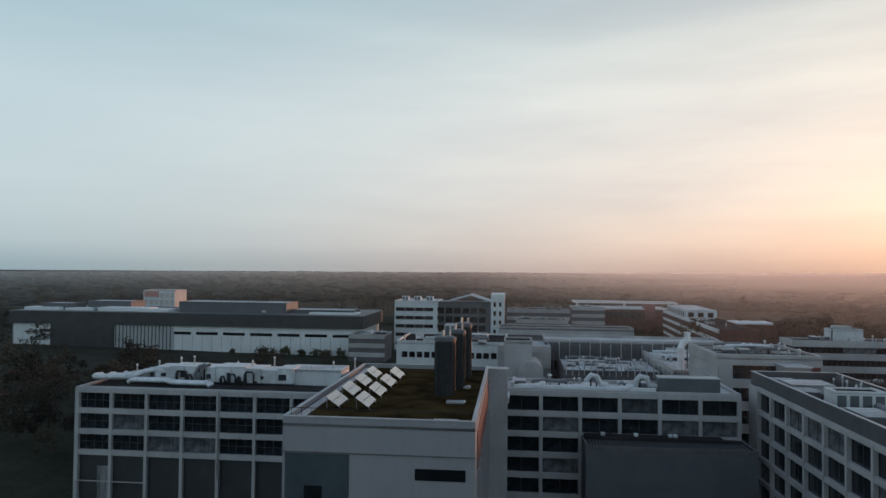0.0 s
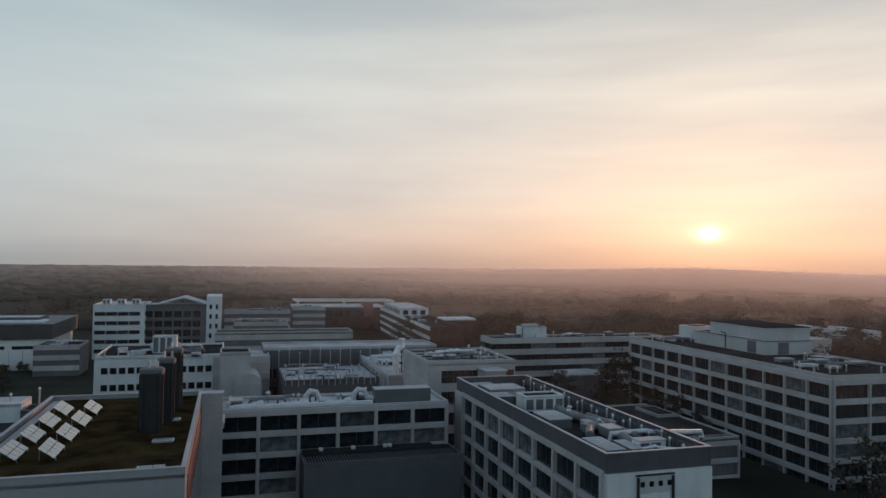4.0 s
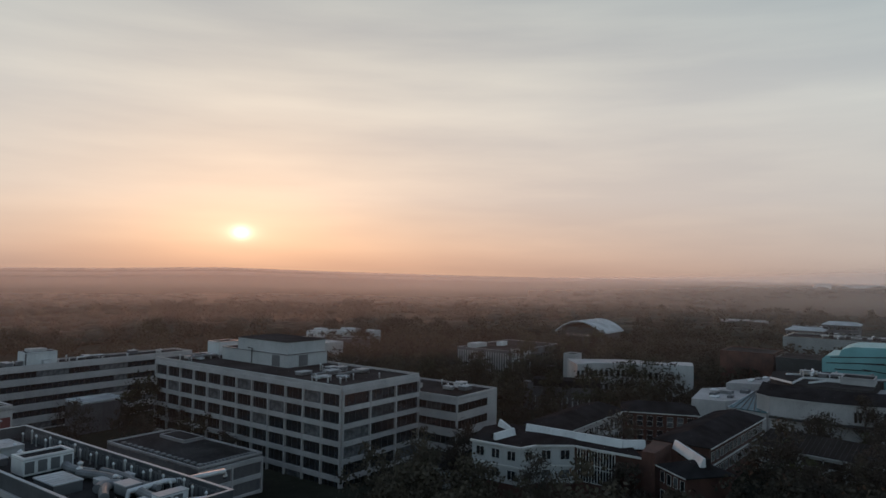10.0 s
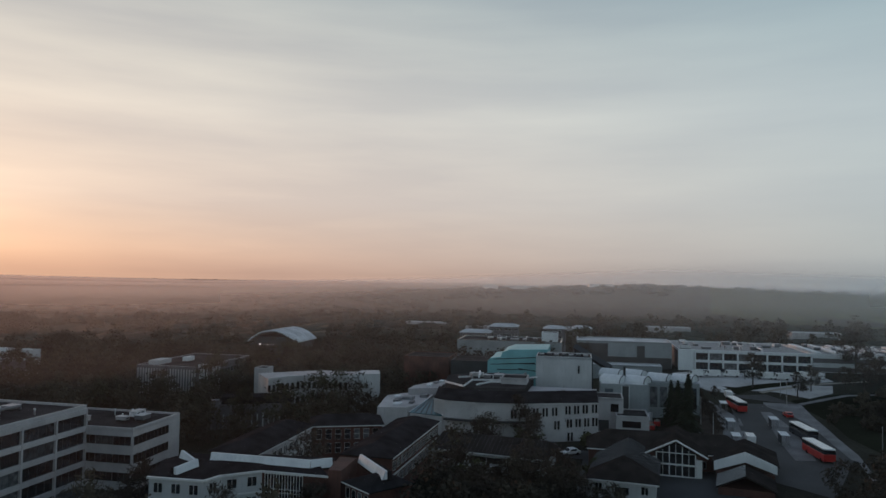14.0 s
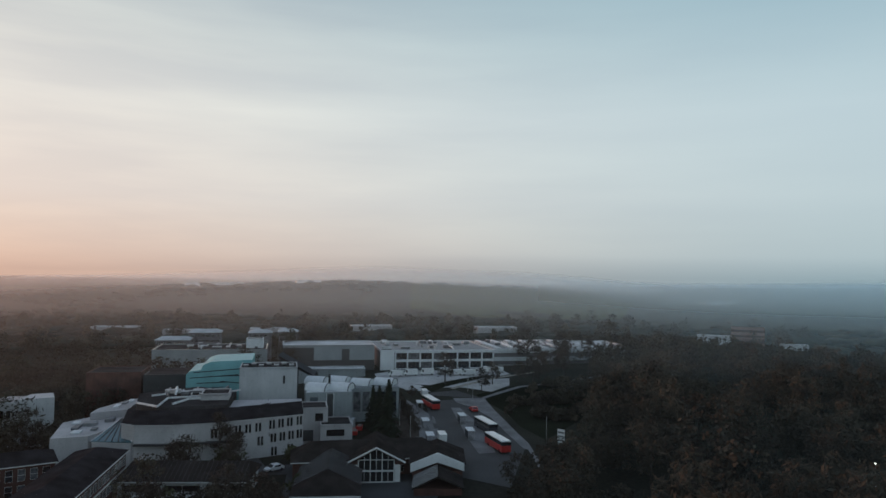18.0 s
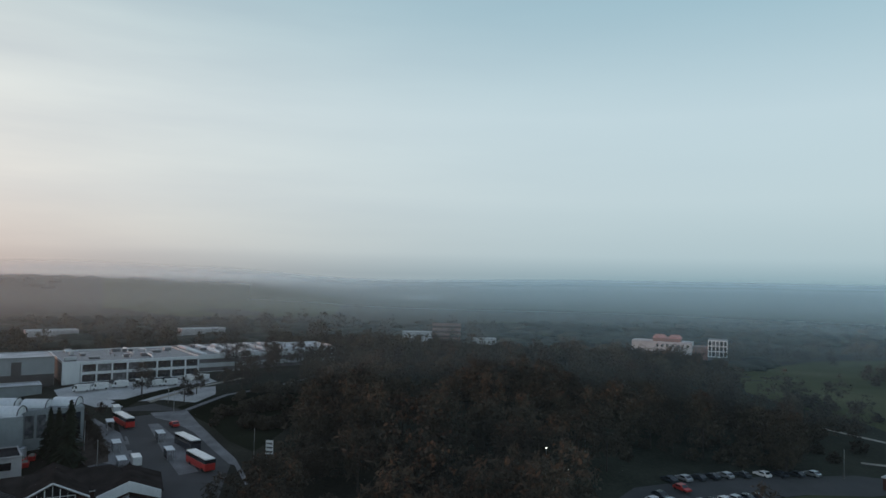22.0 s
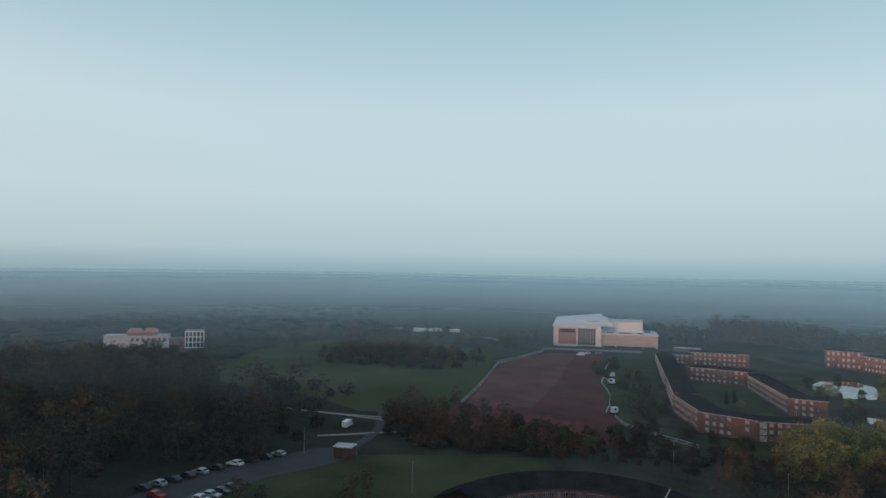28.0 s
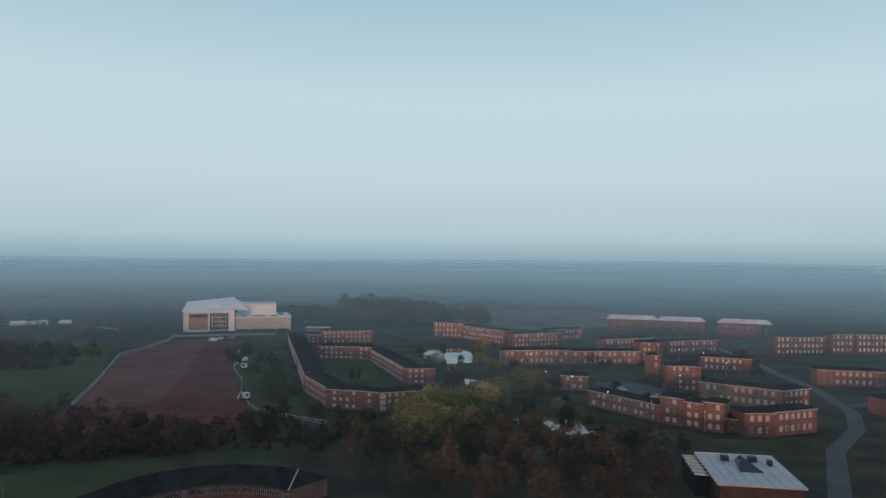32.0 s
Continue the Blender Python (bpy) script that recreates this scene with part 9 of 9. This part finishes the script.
for u0, v0, u1, v1, n in ((181, 60, 187, 78, 16), (188, 56, 202, 64, 10), (206, 54, 216, 66, 8)):
    for k in range(n):
        x, y = cxy(rnd.uniform(u0, u1), rnd.uniform(v0, v1))
        p, f = rnd.choice(TREES[rnd.choice(("bare", "leafy"))])[5]
        items.append((p, f, x, y, gz(x, y), rnd.uniform(0.45, 0.62), rnd.uniform(0, 6.28)))
for x0, y0, x1, y1, n, lo, hi in ((232, -12, 300, 20, 60, 0.6, 0.9), (200, -4, 240, 20, 40, 0.6, 0.85), (168, -4, 205, 20, 40, 0.5, 0.75), (262, 14, 300, 26, 16, 0.5, 0.7), (150, -610, 225, -545, 110, 1.0, 1.5), (110, -640, 160, -590, 40, 0.8, 1.2), (225, -560, 300, -500, 60, 0.8, 1.1), (-74, 408, -62, 420, 14, 0.75, 0.95), (16, 500, 42, 516, 24, 0.9, 1.2), (126, 348, 136, 358, 6, 0.9, 1.0), (140, 480, 162, 496, 16, 0.9, 1.2)):
    for k in range(n):
        x, y = rnd.uniform(x0, x1), rnd.uniform(y0, y1)
        p, f = rnd.choice(TREES[rnd.choice(("bare", "leafy"))])[4]
        items.append((p, f, x, y, gz(x, y), rnd.uniform(lo, hi), rnd.uniform(0, 6.28)))
for k in range(70):
    x, y = rnd.uniform(205, 270), rnd.uniform(24, 46)
    if y > 62 - 0.09 * (x - 190) - 0.004 * (x - 205) ** 2 or x < 212 and y > 40:
        continue
    p, f = rnd.choice(TREES["bush"])[4]
    items.append((p, f, x, y, gz(x, y), rnd.uniform(0.4, 0.8), rnd.uniform(0, 6.28)))
merged("tree_belt", "belts of bare and dark trees between the buildings", "trees", items, M_WOOD)

items = []
M_BRUSH = woodland_material("red_brown_brush", (0.085, 0.056, 0.044), (0.10, 0.066, 0.052), (0.12, 0.08, 0.06))
for (x0, y0), (x1, y1), n, size in (((192, -180), (158, -158), 80, 0.75), ((158, -156), (122, -180), 90, 0.7), ((186, -200), (142, -196), 40, 0.55), ((150, -196), (112, -206), 60, 0.4), ((118, -190), (78, -214), 80, 0.4), ((84, -200), (66, -226), 20, 0.4)):
    for k in range(n):
        f = rnd.random()
        x, y = x0 + (x1 - x0) * f + rnd.uniform(-9, 9), y0 + (y1 - y0) * f + rnd.uniform(-9, 9)
        p, q = rnd.choice(TREES[rnd.choice(("bush", "bush", "bare"))])[4]
        items.append((p, q, x, y, gz(x, y), size * rnd.uniform(0.6, 1.0), rnd.uniform(0, 6.28)))
while len(items) < 500:
    x, y = rnd.uniform(255, 372), rnd.uniform(-345, -244)
    if abs((x - 318) * 0.5 - (y + 292) * 0.86) > 34 or abs((x - 318) * 0.86 + (y + 292) * 0.5) > 36:
        continue
    p, q = rnd.choice(TREES[rnd.choice(("bush", "bare"))])[4]
    items.append((p, q, x, y, gz(x, y), rnd.uniform(0.4, 0.65), rnd.uniform(0, 6.28)))
merged("brush", "low red-brown brush round the bare plot and in the meadow", "brush", items, M_BRUSH)

# far woods: lumpy low canopies to the horizon
def lump(seed, level=2):
    r = np.random.RandomState(seed)
    bm = bmesh.new()
    bmesh.ops.create_icosphere(bm, subdivisions=level, radius=1)
    p = np.array([v.co[:] for v in bm.verts])
    f = [tuple(v.index for v in q.verts) for q in bm.faces]
    bm.free()
    p = p * (1 + r.uniform(-0.28, 0.28, (len(p), 1)))
    p[:, 2] = np.maximum(p[:, 2], -0.3) * 0.55
    return p, f


LUMPS = [lump(k) for k in range(6)]
SMALL_LUMPS = [lump(k, 1) for k in range(6)]
items = []
for k in range(12000):
    az = rnd.uniform(-76, 206)
    d = 430 * (4100 / 430) ** (rnd.random() ** 1.15)
    x, y = d * math.sin(radians(az)), d * math.cos(radians(az))
    n = noise.noise((x * 0.0022, y * 0.0022, 0.5))
    field = 84 < az < 205 and d > 470
    if field and n > -0.12 - 0.25 * (d < 1100):
        continue
    if 120 < az < 160 and d < 640 or 150 < az < 200 and d < 640:
        continue
    if 162 < az < 190 and d < 900:
        continue
    if 820 < d < 1600 and 68 < az < 89:
        continue
    if not field and n > 0.42:
        continue
    s = rnd.uniform(3, 6) * (1 + min(d, 1500) / 3000)
    p, f = rnd.choice(LUMPS if d < 750 else SMALL_LUMPS)
    q = p * np.array([rnd.uniform(1.1, 2.2), rnd.uniform(1.1, 2.2), 1.0])
    items.append((q, f, x, y, gz(x, y) + s * 0.2, s, rnd.uniform(0, 6.28)))
merged("far_woodland", "far dark woods and hedgerows fading into haze", "woodland", items, M_FARWOOD, True)
items = []
for k in range(700):
    az = rnd.uniform(-76, 100)
    d = rnd.uniform(300, 620)
    x, y = d * math.sin(radians(az)), d * math.cos(radians(az))
    u, v = x * EU.x + y * EU.y, x * EV.x + y * EV.y
    if -185 < u < 135 and 180 < v < 455 and d < 480 or 225 < u < 345 and -160 < v < 160 or -170 < u < 60 and v < 320 or d < 370 and 150 < u < 250:
        continue
    p, f = rnd.choice(TREES[rnd.choice(("leafy", "bare"))])[4]
    items.append((p[:], f[:], x, y, gz(x, y), rnd.uniform(0.7, 1.1), rnd.uniform(0, 6.28)))
merged("middle_woodland", "dark woods beyond the campus buildings", "woodland", items, M_WOOD)

# ---- layers of mist over the low ground, standing in for haze and sun glow ----
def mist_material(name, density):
    """Thin vapour that lets daylight through, densest in the middle of its height, with the sun's warm glow put into
    its colour by bearing.
    """
    m = bpy.data.materials.new(name)
    m.use_nodes = True
    t = m.node_tree
    t.nodes.clear()
    rise = t.nodes.new("ShaderNodeAttribute")
    rise.attribute_name = "rise"
    body = ramp(t, [(0.0, (0, 0, 0)), (0.45, (1, 1, 1)), (0.84, (1, 1, 1)), (1.0, (0, 0, 0))], rise.outputs["Fac"])
    n = t.nodes.new("ShaderNodeTexNoise")
    n.inputs["Scale"].default_value, n.inputs["Detail"].default_value = 0.004, 4
    mp = t.nodes.new("ShaderNodeMapping")
    mp.inputs["Scale"].default_value = (1, 1, 2)
    link(t, t.nodes.new("ShaderNodeTexCoord").outputs["Object"], mp.inputs[0])
    link(t, mp.outputs[0], n.inputs[0])
    f = calc(t, "MULTIPLY", body.outputs[0], calc(t, "MULTIPLY_ADD", n.outputs[0], 0.5, 0.75), clamp=True)
    share = t.nodes.new("ShaderNodeAttribute")
    share.attribute_name = "share"
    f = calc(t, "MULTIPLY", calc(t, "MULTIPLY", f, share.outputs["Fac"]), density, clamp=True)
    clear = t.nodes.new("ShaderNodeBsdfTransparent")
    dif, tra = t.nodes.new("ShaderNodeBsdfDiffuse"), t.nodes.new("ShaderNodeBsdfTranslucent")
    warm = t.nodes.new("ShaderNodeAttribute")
    warm.attribute_name = "sun_glow"
    # the warm hue stands in for sunlight scattered forward by haze
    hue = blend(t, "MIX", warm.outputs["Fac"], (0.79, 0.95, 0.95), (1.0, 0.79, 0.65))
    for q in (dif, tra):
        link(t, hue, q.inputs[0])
    half = t.nodes.new("ShaderNodeMixShader")
    half.inputs[0].default_value = 0.97
    link(t, dif.outputs[0], half.inputs[1])
    link(t, tra.outputs[0], half.inputs[2])
    mix = t.nodes.new("ShaderNodeMixShader")
    link(t, f, mix.inputs[0])
    link(t, clear.outputs[0], mix.inputs[1])
    link(t, half.outputs[0], mix.inputs[2])
    o = t.nodes.new("ShaderNodeOutputMaterial")
    link(t, mix.outputs[0], o.inputs[0])
    return m


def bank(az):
    """Share of mist by compass bearing: thin in the north-west, raised towards the sun to build its glow, thick in the
    south.
    """
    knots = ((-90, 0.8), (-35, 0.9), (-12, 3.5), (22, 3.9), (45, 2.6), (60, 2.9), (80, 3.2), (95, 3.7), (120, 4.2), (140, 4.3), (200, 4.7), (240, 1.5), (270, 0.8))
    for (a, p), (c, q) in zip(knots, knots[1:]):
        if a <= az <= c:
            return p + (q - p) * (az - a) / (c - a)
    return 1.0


def mist(r, density):
    bm = bmesh.new()
    n = 160
    lo, share = [], []
    for k in range(n):
        az = -90 + 360 * k / n
        x, y = r * math.sin(radians(az)), r * math.cos(radians(az))
        lo.append(bm.verts.new((x, y, gz(x, y))))
        share.append(bank(az))
    hi = []
    for k, v in enumerate(lo):
        az = -90 + 360 * k / n
        eye = 40 + 17 * max(0.0, min(1.0, az / 120))
        top = (eye + (skyline(az) + 6 + 10 * max(0.0, min(1.0, (az - 60) / 25)) - eye) * min(1.0, r / 2900) + 0.8 * skyline(az, HILL) * min(1.0, r / 1300))
        # leans inward so the sheet gathers more skylight and looks brighter
        lean = 1 - (top - v.co.z) / r
        hi.append(bm.verts.new((v.co.x * lean, v.co.y * lean, top)))
    for k in range(n):
        j = (k + 1) % n
        bm.faces.new((lo[j], lo[k], hi[k], hi[j]))
    for f in bm.faces:
        f.smooth = True
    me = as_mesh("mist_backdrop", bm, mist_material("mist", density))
    me.attributes.new("rise", "FLOAT", "POINT").data.foreach_set("value", [0.0] * n + [1.0] * n)
    me.attributes.new("share", "FLOAT", "POINT").data.foreach_set("value", share + share)
    # tint peaks at the sun's bearing, in place of its glow
    sun_glow = [(0.5 + 0.5 * math.cos(radians(-90 + 360 * k / n - SUN_AZ))) ** 4.5 for k in range(n)]
    me.attributes.new("sun_glow", "FLOAT", "POINT").data.foreach_set("value", sun_glow + sun_glow)
    ob = new("mist_backdrop", me)
    ob.visible_shadow = False
    tagged(ob, "thin sheet of pale mist over the far low ground, sun glow tinted in", "mist", kind="structure")


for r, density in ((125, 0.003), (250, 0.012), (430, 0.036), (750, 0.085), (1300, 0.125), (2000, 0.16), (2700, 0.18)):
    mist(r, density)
